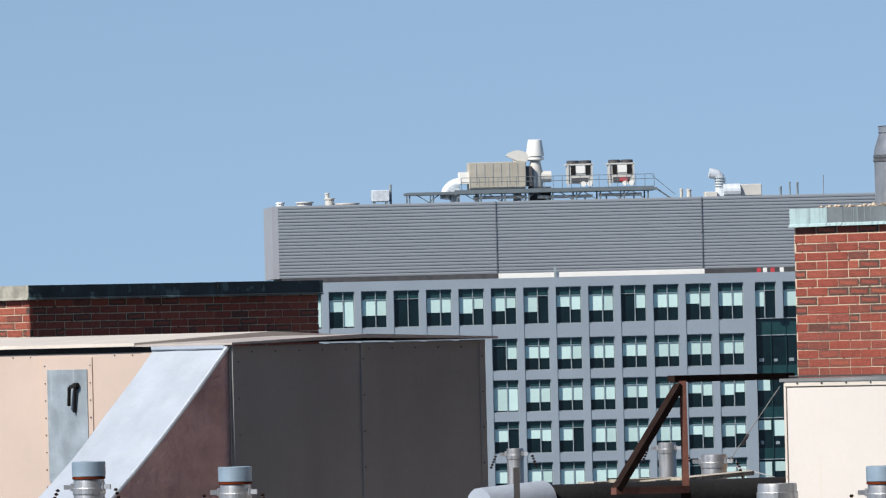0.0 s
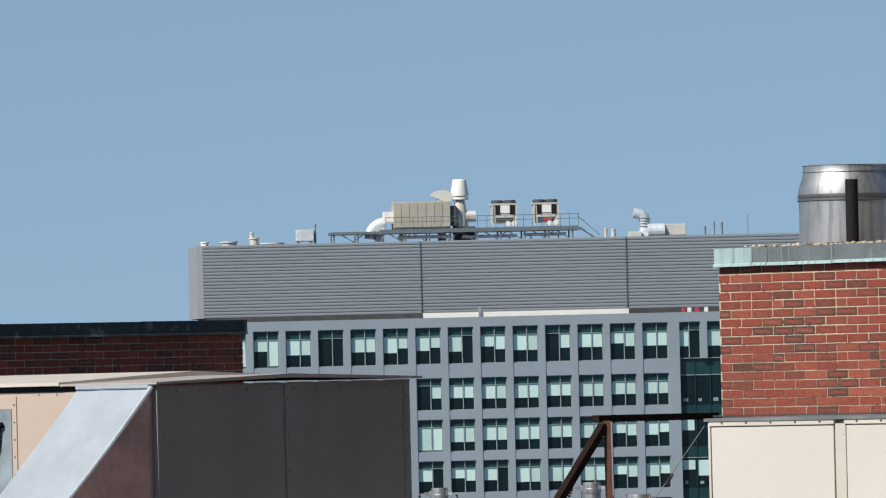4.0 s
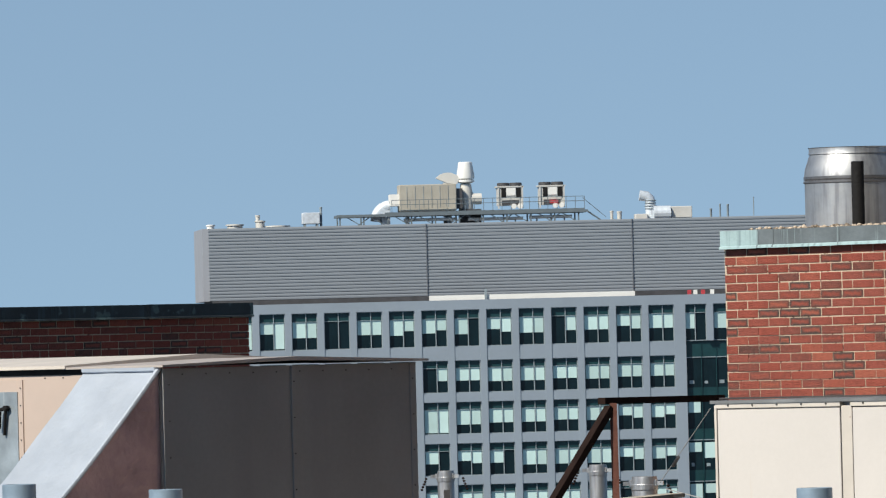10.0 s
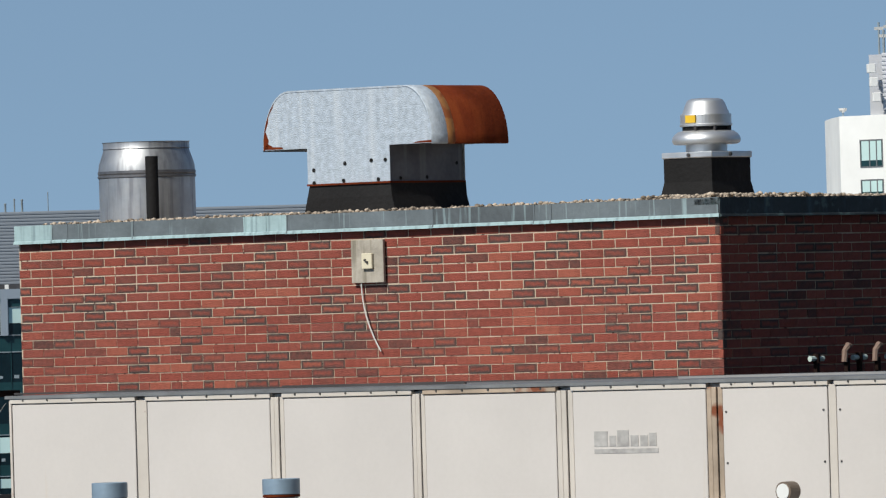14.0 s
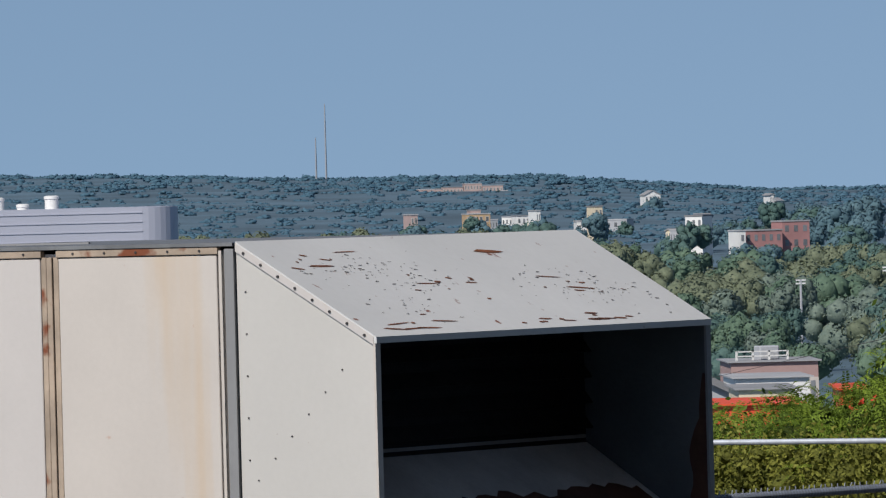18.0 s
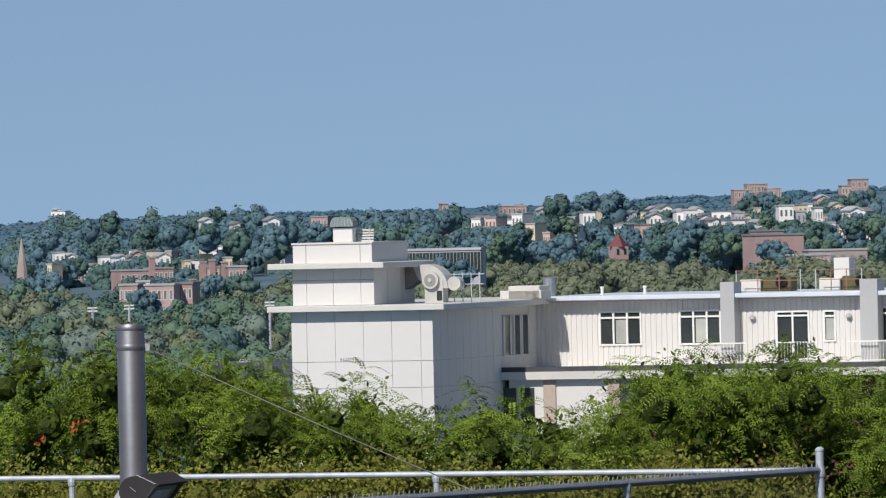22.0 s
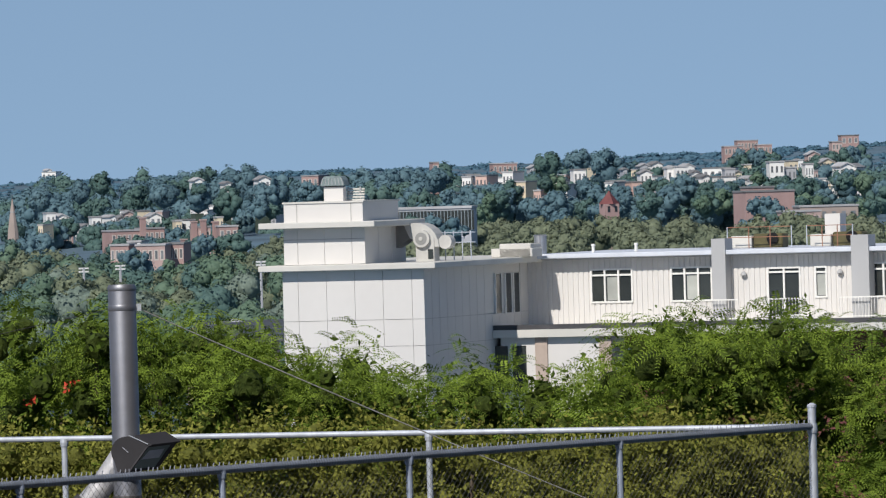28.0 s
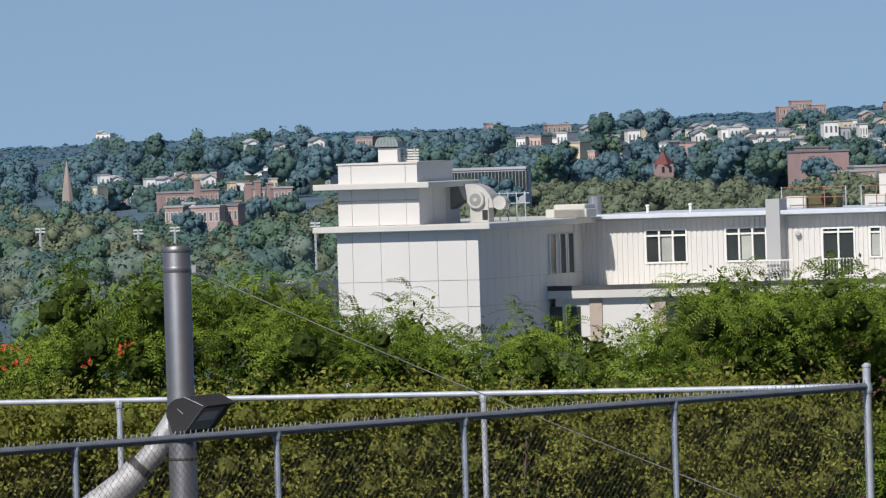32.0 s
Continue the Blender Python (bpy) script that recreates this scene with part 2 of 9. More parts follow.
def up(el, d):
    """Height over the ground of what stands d metres off, el degrees over eye level."""
    return EYE + d * math.tan(radians(el))


def grid(x, y, turn):
    return Matrix.Translation((x, y, 0)) @ Matrix.Rotation(radians(turn), 4, "Z")


ROOF = grid(7.383, 61.06, 44.2)      # u to the right and back, v to the left and back, from the brick corner


def v_at(u, bearing):
    k = math.tan(radians(bearing))
    o, a, b = ROOF.translation, ROOF.col[0], ROOF.col[1]
    return (k * (o.y + u * a.y) - o.x - u * a.x) / (b.x - k * b.y)


def u_at(v, bearing):
    k = math.tan(radians(bearing))
    o, a, b = ROOF.translation, ROOF.col[0], ROOF.col[1]
    return (k * (o.y + v * b.y) - o.x - v * b.x) / (a.x - k * a.y)


def uv(bearing, d):
    p = ROOF.inverted() @ plan(bearing, d)
    return p.x, p.y


def thing(name, origin, frame_m, label, category, group="", kind=""):
    ob = new(name)
    ob.empty_display_size = 0.2
    ob.matrix_world = frame_m @ Matrix.Translation(origin)
    ORG[ob] = Vector(origin)
    return tagged(ob, label, category, group, kind)


def part(name, bm, material, parent, label="", smooth=False, kind=""):
    me = bpy.data.meshes.new(name)
    if parent is not None:
        bmesh.ops.translate(bm, verts=bm.verts, vec=-ORG[parent])
    if smooth:
        for f in bm.faces:
            f.smooth = True
        for e in bm.edges:
            e.smooth = len(e.link_faces) == 2 and e.calc_face_angle(0) < 0.6
    bm.to_mesh(me)
    bm.free()
    me.materials.append(material)
    ob = new(name, me)
    if parent is not None:
        ob.parent = parent
        ORG[ob] = ORG[parent]
    return tagged(ob, label, "", "", kind)


def solo(name, bm, material, frame_m, label, category, group="", kind="", smooth=False):
    """A thing of one mesh."""
    me = bpy.data.meshes.new(name)
    if smooth:
        for f in bm.faces:
            f.smooth = True
    bm.to_mesh(me)
    bm.free()
    me.materials.append(material)
    ob = new(name, me)
    ob.matrix_world = frame_m
    ORG[ob] = Vector((0, 0, 0))
    return tagged(ob, label, category, group, kind)


def box(x0, x1, y0, y1, z0, z1, bevel=0.0, bm=None):
    bm = bm or bmesh.new()
    r = bmesh.ops.create_cube(bm, size=1.0)
    bmesh.ops.scale(bm, vec=(abs(x1 - x0), abs(y1 - y0), abs(z1 - z0)), verts=r["verts"])
    bmesh.ops.translate(bm, vec=((x0 + x1) / 2, (y0 + y1) / 2, (z0 + z1) / 2), verts=r["verts"])
    if bevel:
        edges = list({e for v in r["verts"] for e in v.link_edges})
        bmesh.ops.bevel(bm, geom=edges, offset=bevel, segments=1, affect="EDGES")
    return bm


def lathe(profile, x, y, n=32, bm=None):
    """A turned shape: (radius, height) pairs round the upright through (x, y)."""
    bm = bm or bmesh.new()
    rings = [[bm.verts.new((x + r * math.cos(2 * math.pi * k / n), y + r * math.sin(2 * math.pi * k / n), z)) for k in range(n)] for r, z in profile]
    for a, b in zip(rings, rings[1:]):
        for k in range(n):
            bm.faces.new((a[k], a[(k + 1) % n], b[(k + 1) % n], b[k]))
    bm.faces.new(rings[-1])
    bm.faces.new(rings[0][::-1])
    bmesh.ops.recalc_face_normals(bm, faces=bm.faces)
    return bm


def tube(a, b, r, n=10, bm=None, r2=None):
    bm = bm or bmesh.new()
    a, b = Vector(a), Vector(b)
    q = (b - a).to_track_quat("Z", "Y")
    ra = [bm.verts.new(a + q @ Vector((r * math.cos(2 * math.pi * k / n), r * math.sin(2 * math.pi * k / n), 0))) for k in range(n)]
    s = r2 if r2 is not None else r
    rb = [bm.verts.new(b + q @ Vector((s * math.cos(2 * math.pi * k / n), s * math.sin(2 * math.pi * k / n), 0))) for k in range(n)]
    for k in range(n):
        bm.faces.new((ra[k], ra[(k + 1) % n], rb[(k + 1) % n], rb[k]))
    bm.faces.new(ra[::-1])
    bm.faces.new(rb)
    return bm


def extrude(outline, move, bm=None):
    """A closed outline of points, drawn out by a vector."""
    bm = bm or bmesh.new()
    a = [bm.verts.new(p) for p in outline]
    b = [bm.verts.new(Vector(p) + Vector(move)) for p in outline]
    bm.faces.new(a)
    bm.faces.new(b[::-1])
    for k in range(len(a)):
        bm.faces.new((a[k], b[k], b[(k + 1) % len(a)], a[(k + 1) % len(a)]))
    bmesh.ops.recalc_face_normals(bm, faces=bm.faces)
    return bm


def sweep(points, r, n=8, bm=None):
    """A round bar along a line of points."""
    bm = bm or bmesh.new()
    points = [Vector(p) for p in points]
    rings = []
    for i, p in enumerate(points):
        way = (points[min(i + 1, len(points) - 1)] - points[max(i - 1, 0)]).normalized()
        a = way.cross(Vector((0.31, 0.87, 0.38))).normalized()
        b = way.cross(a)
        rings.append([bm.verts.new(p + (a * math.cos(2 * math.pi * k / n) + b * math.sin(2 * math.pi * k / n)) * r) for k in range(n)])
    for a, b in zip(rings, rings[1:]):
        for k in range(n):
            bm.faces.new((a[k], a[(k + 1) % n], b[(k + 1) % n], b[k]))
    bm.faces.new(rings[0][::-1])
    bm.faces.new(rings[-1])
    bmesh.ops.recalc_face_normals(bm, faces=bm.faces)
    return bm


def lattice(xs, zs, holes, y0, y1):
    """A flat frame in one piece: a grid of cells with some left open."""
    bm = bmesh.new()
    nx, nz = len(xs) - 1, len(zs) - 1
    grid_v = {}

    def v(i, j, y):
        if (i, j, y) not in grid_v:
            grid_v[i, j, y] = bm.verts.new((xs[i], y, zs[j]))
        return grid_v[i, j, y]

    def solid(i, j):
        return 0 <= i < nx and 0 <= j < nz and (i, j) not in holes
    for i in range(nx):
        for j in range(nz):
            if not solid(i, j):
                continue
            bm.faces.new((v(i, j, y0), v(i + 1, j, y0), v(i + 1, j + 1, y0), v(i, j + 1, y0)))
            bm.faces.new((v(i, j, y1), v(i, j + 1, y1), v(i + 1, j + 1, y1), v(i + 1, j, y1)))
            for di, dj, a, b in ((-1, 0, (i, j), (i, j + 1)), (1, 0, (i + 1, j + 1), (i + 1, j)), (0, -1, (i + 1, j), (i, j)), (0, 1, (i, j + 1), (i + 1, j + 1))):
                if not solid(i + di, j + dj):
                    bm.faces.new((v(*a, y0), v(*b, y0), v(*b, y1), v(*a, y1)))
    bmesh.ops.recalc_face_normals(bm, faces=bm.faces)
    return bm


def bar(a, b, w, h, bm=None):
    """A square bar from a to b."""
    bm = bm or bmesh.new()
    a, b = Vector(a), Vector(b)
    q = (b - a).to_track_quat("Z", "Y")
    pts = [q @ Vector(c) for c in ((-w / 2, -h / 2, 0), (w / 2, -h / 2, 0), (w / 2, h / 2, 0), (-w / 2, h / 2, 0))]
    return extrude([a + p for p in pts], b - a, bm)


def np_mesh(name, verts, faces, material, smooth=False):
    """A mesh from arrays: verts n x 3, faces m x k."""
    me = bpy.data.meshes.new(name)
    verts, faces = np.asarray(verts, "f4"), np.asarray(faces, "i4")
    m, k = faces.shape
    me.vertices.add(len(verts))
    me.vertices.foreach_set("co", verts.ravel())
    me.loops.add(m * k)
    me.loops.foreach_set("vertex_index", faces.ravel())
    me.polygons.add(m)
    me.polygons.foreach_set("loop_start", np.arange(m, dtype="i4") * k)
    me.polygons.foreach_set("use_smooth", np.full(m, smooth))
    me.update(calc_edges=True)
    me.materials.append(material)
    return me


def bolts(spots, axis, r=0.011, depth=0.012, n=6):
    bm = bmesh.new()
    for p in spots:
        p = Vector(p)
        tube(p, p + Vector(axis) * depth, r, n, bm)
    return bm


# ---- the ground, one sheet to the horizon, with hills ----
RIDGE = ((-30, 0.15), (8, 0.17), (10.8, 0.18), (12.5, 0.165), (13.95, 0.11), (15.4, 0.09), (16.75, -0.035), (17.5, -0.045), (18.7, -0.035), (19.4, -0.025), (20.3, -0.015), (21.2, -0.005), (21.7, 0.015), (22.7, 0.045), (23.3, 0.065), (26, 0.095), (60, 0.1))
SPUR = ((-30, -0.5), (16.2, -0.5), (17.2, -0.26), (17.6, -0.2), (18.4, -0.09), (19.5, -0.05), (20.3, -0.06), (21.3, -0.07), (22, -0.07), (23.4, -0.06), (26, -0.1), (60, -0.4))


def profile(table, bearing):
    return float(np.interp(bearing, [a for a, _ in table], [b for _, b in table]))


def ease(a, b, x):
    k = min(1, max(0, (x - a) / (b - a)))
    return k * k * (3 - 2 * k)


def land(x, y):
    """Height of the ground."""
    d = math.hypot(x, y)
    b = math.degrees(math.atan2(x, y))
    if d < 900 or abs(b) > 70:
        return 0.0
    far = (up(profile(RIDGE, b), 4200) - 3) * ease(2300, 4200, d) * (1 - ease(4300, 4900, d))
    near = max(0, up(profile(SPUR, b), 2500) - 12) * ease(1450, 2500, d) * (1 - ease(2600, 3300, d))
    return max(0, far, near) + 2.5 * ease(900, 1800, d) * noise.noise((x / 260, y / 260, 0))


# distance haze is put into the ground's bluish base colour
HAZED_GRASS = mat("hazed_grass", (0.085, 0.14, 0.18), 0.95, var=0.3, s1=0.02, s2=0.3, bump=0)
rings = [0, 30, 60, 100, 160, 250, 400, 600, 900, 1100] + [1100 + 110 * k for k in range(1, 35)] + [4950]
angles = [-180 + 6 * k for k in range(25)] + [-36 + 3 * k for k in range(1, 15)] + [7 + 0.75 * k for k in range(1, 28)] + [30 + 6 * k for k in range(25)]
gv, gf = [], []
for r in rings:
    for a in angles:
        p = plan(a, r)
        gv.append((p.x, p.y, land(p.x, p.y) if r > 800 else 0.0))
na = len(angles)
for i in range(len(rings) - 1):
    for j in range(na):
        gf.append((i * na + j, i * na + (j + 1) % na, (i + 1) * na + (j + 1) % na, (i + 1) * na + j))
ground = new("ground", np_mesh("ground", gv, [f[::-1] for f in gf], HAZED_GRASS, True))
tagged(ground, "wide green lowland rising to wooded hills", "ground", kind="structure")

# ---- the roof that the near things stand on ----
DECK_Z = EYE - 3.9
U0 = -4.03                     # outer side of the long unit
lower = thing("lower_building", (0, 0, 0), ROOF, "brick building under the flat roof", "building", kind="structure")
part("building_walls", box(-7.5, 13.1, -12.6, 26, 0, DECK_Z - 0.05), mat("lower_brick", (0.3, 0.12, 0.08), 0.9, s2=30), lower)
part("roof_deck", box(-7.6, 13.2, -12.7, 26.1, DECK_Z - 0.05, DECK_Z), DECK, lower, "dark flat roof membrane")

# an unseen tall building, added behind the camera to block sky light from the shaded faces
sky_block = thing("viewpoint_building", (0, -13, 0), Matrix.Identity(4), "unseen dark block added behind the viewpoint to hold back sky light", "building", kind="structure")
# kept dark so that little sun bounces back off it
BLOCK_DARK = mat("sky_block_dark", (0.035, 0.033, 0.033), 0.7, var=0.25, s1=0.3, s2=12, bump=0.1, spec=0.2)
part("lower_wing", box(-30, 3, -26, -1.2, 0, EYE - 1.6), BLOCK_DARK, sky_block)
part("tall_wing", box(3, 58, -26, -1.2, 0, EYE + 75), BLOCK_DARK, sky_block)
part("side_wing", box(27, 58, -1.2, 46, 0, EYE + 75), BLOCK_DARK, sky_block)

# ---- brick penthouse ----
TOP = EYE + 0.93
CO = 0.135                     # height of the coping
PH_U, PH_V = 7.32, 6.80
COURSE, LENGTH = 0.0667, 0.2125
house = thing("brick_penthouse", (0, 0, DECK_Z), ROOF, "red brick rooftop penthouse with weathered copper coping", "penthouse")
walls = part("wall", box(0.012, PH_U - 0.012, 0.012, PH_V, DECK_Z, TOP - 0.04), MORTAR, house, "pale mortar behind red bricks")
part("roof", box(0.1, PH_U - 0.1, 0.1, PH_V - 0.05, TOP - 0.05, TOP - 0.02), DECK, house)


def coping(parent, u0, v0, u1, v1, cuts, mats, z, h=CO, out=0.035, thick=0.2):
    """A metal edge along a wall head, in lengths, each one a part with a folded drip and a lap at its end."""
    a, b = Vector((u0, v0, 0)), Vector((u1, v1, 0))
    way = (b - a).normalized()
    side = Vector((way.y, -way.x, 0))
    total = (b - a).length
    cuts = [0] + [c for c in cuts if 0 < c < total] + [total]
    for k, (c0, c1) in enumerate(zip(cuts, cuts[1:])):
        p, q = a + way * c0, a + way * c1
        z1 = z + 0.002 * (k % 2)
        outline = [p + side * o + Vector((0, 0, zz)) for o, zz in ((out, z1 - h), (out + 0.012, z1 - h), (out + 0.008, z1 - h + 0.014), (out, z1 - h + 0.02), (out, z1), (-thick, z1 - 0.01), (-thick, z1 - 0.05), (out - 0.02, z1 - 0.05), (out - 0.02, z1 - h))]
        bm = extrude(outline, q - p)
        if k:
            extrude([w + side * 0.004 for w in outline[:5]] + [outline[4] - side * 0.02, outline[0] - side * 0.02], way * 0.012, bm)
        piece = part("coping", bm, mats[k % len(mats)], parent, "pale green copper patina" if mats[k % len(mats)] is PATINA else "")
        if mats[0] is PATINA:
            drip = [p + side * o + Vector((0, 0, zz)) for o, zz in ((out + 0.002, z1 - h - 0.004), (out + 0.0145, z1 - h - 0.004), (out + 0.0105, z1 - h + 0.014), (out + 0.002, z1 - h + 0.02))]
            part("drip_edge", extrude(drip, q - p), PATINA, piece, "pale worn drip edge")


cut_v = [PH_V - v_at(-0.03, b) for b in (2.52, 2.62, 3.05, 3.78, 3.92, 4.06, 5.02, 5.68, 5.79)]
coping(house, 0, PH_V, 0, -0.03, cut_v, [PATINA, PATINA_MID, PATINA_MID, PATINA_MID, PATINA, PATINA, PATINA_MID, PATINA_DARK, PATINA_MID, PATINA_MID], TOP)
cut_u = [u_at(0, b) for b in (8.93,)]
coping(house, -0.035, 0, cut_u[0], 0, [1.9], [COPING_BLACK], TOP)
coping(house, cut_u[0], 0, PH_U + 0.03, 0, [2.6], [COPING_BLACK], TOP - 0.035, h=0.11)

# ---- long air handling unit beside the penthouse ----
ZT = EYE - 0.318
V_END = v_at(U0, 13.35)
unit = thing("air_handling_unit", (U0, V_END, DECK_Z), ROOF, "long cream painted rooftop air handling unit with rust streaks", "air handler")
part("base_rail", box(U0 + 0.05, -0.3, V_END, v_at(U0, 2.22), DECK_Z, DECK_Z + 0.2), DARK_METAL, unit)
part("casing", box(U0 + 0.03, -0.12, v_at(U0, 9.62), v_at(U0, 2.23), DECK_Z + 0.2, ZT - 0.03), CREAM, unit, "cream sheet casing")
part("casing", box(U0 + 0.03, -0.12, V_END + 0.01, v_at(U0, 9.94), DECK_Z + 0.2, ZT - 0.03), CREAM, unit, "cream sheet casing")
bm = box(U0 - 0.03, -0.1, v_at(U0, 9.78), v_at(U0, 2.2), ZT - 0.022, ZT)
ROOF_SHEET = mat("grey_roof_sheet", (0.2, 0.205, 0.21), 0.55, metal=0.2, var=0.25, s1=3, bump=0.1, spots=(RUST, 5, 0.7))
part("roof_sheet", bm, ROOF_SHEET, unit, "grey weathered roof sheet")
part("roof_sheet", box(U0 - 0.03, -0.1, V_END, v_at(U0, 9.93), ZT - 0.005, ZT + 0.017), ROOF_SHEET, unit, "grey weathered roof sheet")
# panels: bearings of their edges along the face
PANELS = ((2.235, 3.035, 0), (3.118, 3.918, 0), (4.012, 4.845, 0), (4.935, 5.79, 0), (5.905, 6.775, 0), (6.885, 7.57, 0), (7.63, 8.52, 0), (8.63, 9.57, 0), (9.99, 10.98, 0), (11.085, 12.08, 0), (12.20, 13.235, 0))
for k, (a, b, _) in enumerate(PANELS):
    va, vb = v_at(U0, a), v_at(U0, b)
    second = a > 9.8
    z1 = ZT - (0.062 if not second else 0.058)
    door = part("panel", box(U0 - 0.012, U0 + 0.04, vb, va, DECK_Z + 0.3, z1, 0.004), CREAM_STAINED if k == 10 else CREAM, unit, "cream sheet with orange rust runs" if k == 10 else "")
    lip = part("drip_edge", box(U0 - 0.022, U0 + 0.02, vb - 0.012, va + 0.012, z1 + 0.006, z1 + 0.05, 0.003), RUSTY_TRIM if k in (3, 8, 9, 10) else CREAM_TRIM, unit, "rust stained top trim" if k in (3, 8, 9, 10) else "")
    spots = [(U0 - 0.02, vb + (va - vb) * (i + 0.5) / 5, z1 + 0.028) for i in range(5)]
    part("screw", bolts(spots, (-1, 0, 0), 0.008, 0.007), DARK_METAL, lip, kind="stuff")
    if k in (5, 6, 7):
        part("screw", bolts([(U0 - 0.01, e, z1 - 0.15 - 0.33 * i) for e in (vb + 0.03, va - 0.03) for i in range(6)], (-1, 0, 0), 0.008, 0.006), DARK_METAL, door, kind="stuff")
# upright strips between the panels
for k, ((_, b, _), (a, _, _)) in enumerate(zip(PANELS, PANELS[1:])):
    if 9.5 < b < 9.6:
        continue
    va, vb = v_at(U0, b), v_at(U0, a)
    gap = va - vb
    n = 1 if k in (0, 5) else 3 if gap > 0.085 else 2
    for i in range(n):
        c = vb + gap * (i + 0.5) / n
        part("upright_strip", box(U0 - 0.008 - 0.008 * (i % 2), U0 + 0.03, c - gap * 0.42 / n, c + gap * 0.42 / n, DECK_Z + 0.3, ZT - 0.05, 0.003), RUSTY_TRIM if (b > 6.7 and b < 6.9) or b > 12 else CREAM_TRIM, unit)
# recess between the two casings, and the post at the end
part("recess_panel", box(U0 + 0.14, U0 + 0.17, v_at(U0, 9.93), v_at(U0, 9.63), DECK_Z + 0.2, ZT - 0.02), mat("stained_cream", (0.5, 0.4, 0.27), 0.6, var=0.2, s1=2, streak=(RUST, 0.68, 0.8, 6)), unit, "rust stained recessed sheet")
part("corner_post", box(U0 - 0.02, U0 + 0.05, v_at(U0, 9.62), v_at(U0, 9.585), DECK_Z + 0.2, ZT - 0.04), CREAM_TRIM, unit)
part("corner_post", box(U0 - 0.02, U0 + 0.05, v_at(U0, 9.965), v_at(U0, 9.935), DECK_Z + 0.2, ZT - 0.04), RUSTY_TRIM, unit)
part("end_post", box(U0 - 0.02, U0 + 0.04, v_at(U0, 13.35), v_at(U0, 13.29), DECK_Z + 0.2, ZT - 0.02), GREY_BOX, unit)
for c in (2.225, 9.93, 13.26):
    part("edge_strip", box(U0 - 0.016, U0 + 0.03, v_at(U0, c) - 0.01, v_at(U0, c) + 0.01, DECK_Z + 0.3, ZT - 0.03), CREAM_TRIM, unit)
# capping pieces and pipes lying on the unit's roof edge
for a, b, z, r in ((2.25, 5.2, 0.012, 0.014), (4.0, 6.9, 0.02, 0.011), (6.6, 8.2, 0.014, 0.016), (8.6, 9.3, 0.03, 0.012), (10.0, 12.4, 0.03, 0.012)):
    part("roof_batten", bar((U0 + 0.25, v_at(U0 + 0.25, a), ZT + z), (U0 + 0.25, v_at(U0 + 0.25, b), ZT + z), r * 1.6, r * 0.9), GREY_BOX if a > 6 else DARK_METAL, unit)
# a worn grey badge on one panel: a row of blocks over a thin bar
va, vb = v_at(U0, 6.04), v_at(U0, 6.46)
zc = EYE - 0.71
badge = part("badge", box(U0 - 0.0145, U0 - 0.012, vb, va, zc - 0.075, zc - 0.045), SIGN_GREY, unit, "worn grey badge bar")
for k, (w, h) in enumerate(((0.23, 0.1), (0.11, 0.07), (0.2, 0.105), (0.13, 0.07), (0.13, 0.07), (0.12, 0.085))):
    start = va - (va - vb) * (0, 0.24, 0.36, 0.57, 0.72, 0.86)[k]
    part("badge_block", box(U0 - 0.0145, U0 - 0.012, start - (va - vb) * w * 0.92, start, zc - 0.03, zc - 0.03 + h), SIGN_GREY, badge)

# ---- intake hood on the end of the unit ----
HV0, HV1 = V_END - 0.01, v_at(U0, 14.25)
HU1 = U0 + 4.0
HZ0, HZ1 = EYE - 0.296, EYE - 0.863
hood = thing("intake_hood", (U0, HV1, DECK_Z), ROOF, "pale sheet metal rain hood with rust scratches and dark mouth", "air intake")
top = part("hood_top", extrude([(U0 - 0.01, HV0, HZ0), (U0 - 0.01, HV1 - 0.02, HZ1 - 0.012), (U0 - 0.01, HV1 - 0.02, HZ1 - 0.05), (U0 - 0.01, HV1 + 0.0, HZ1 - 0.05), (U0 - 0.01, HV1 + 0.0, HZ1 - 0.03), (U0 - 0.01, HV0, HZ0 - 0.025)], (4.02, 0, 0)), WHITE_HOOD, hood, "sloping pale sheet with rust scratches")
side = part("hood_side", extrude([(U0, HV0, HZ0 - 0.03), (U0, HV1, HZ1 - 0.03), (U0, HV1, DECK_Z + 0.1), (U0, HV0, DECK_Z + 0.1)], (0.03, 0, 0)), mat("pale_hood_side", (0.56, 0.54, 0.505), 0.5, var=0.05, s1=0.8, s2=25, bump=0.04, spots=(RUST, 14, 0.74)), hood)
# far side, back and louvres darkened: shade of the mouth put into colour
part("hood_side", extrude([(HU1, HV0, HZ0 - 0.03), (HU1, HV1, HZ1 - 0.03), (HU1, HV1, DECK_Z + 0.1), (HU1, HV0, DECK_Z + 0.1)], (-0.03, 0, 0)), mat("shaded_hood_inside", (0.11, 0.115, 0.12), 0.5, var=0.2, s1=1.5, streak=((0.12, 0.05, 0.03), 0.62, 0.75, 1.2)), hood, "bare sheet inside, darkened for shade, with a rust patch")
part("hood_back", box(U0 + 0.03, HU1 - 0.03, HV0 - 0.06, HV0 - 0.03, DECK_Z + 0.1, HZ0 - 0.08), BLACK, hood, "louvred back coloured black for the shade in the mouth")
for k in range(14):
    z = HZ0 - 0.2 - 0.16 * k
    part("louvre", extrude([(U0 + 0.05, HV0 - 0.06, z), (U0 + 0.05, HV0 - 0.13, z - 0.09), (U0 + 0.05, HV0 - 0.125, z - 0.095), (U0 + 0.05, HV0 - 0.055, z - 0.01)], (3.9, 0, 0)), BLACK, hood)
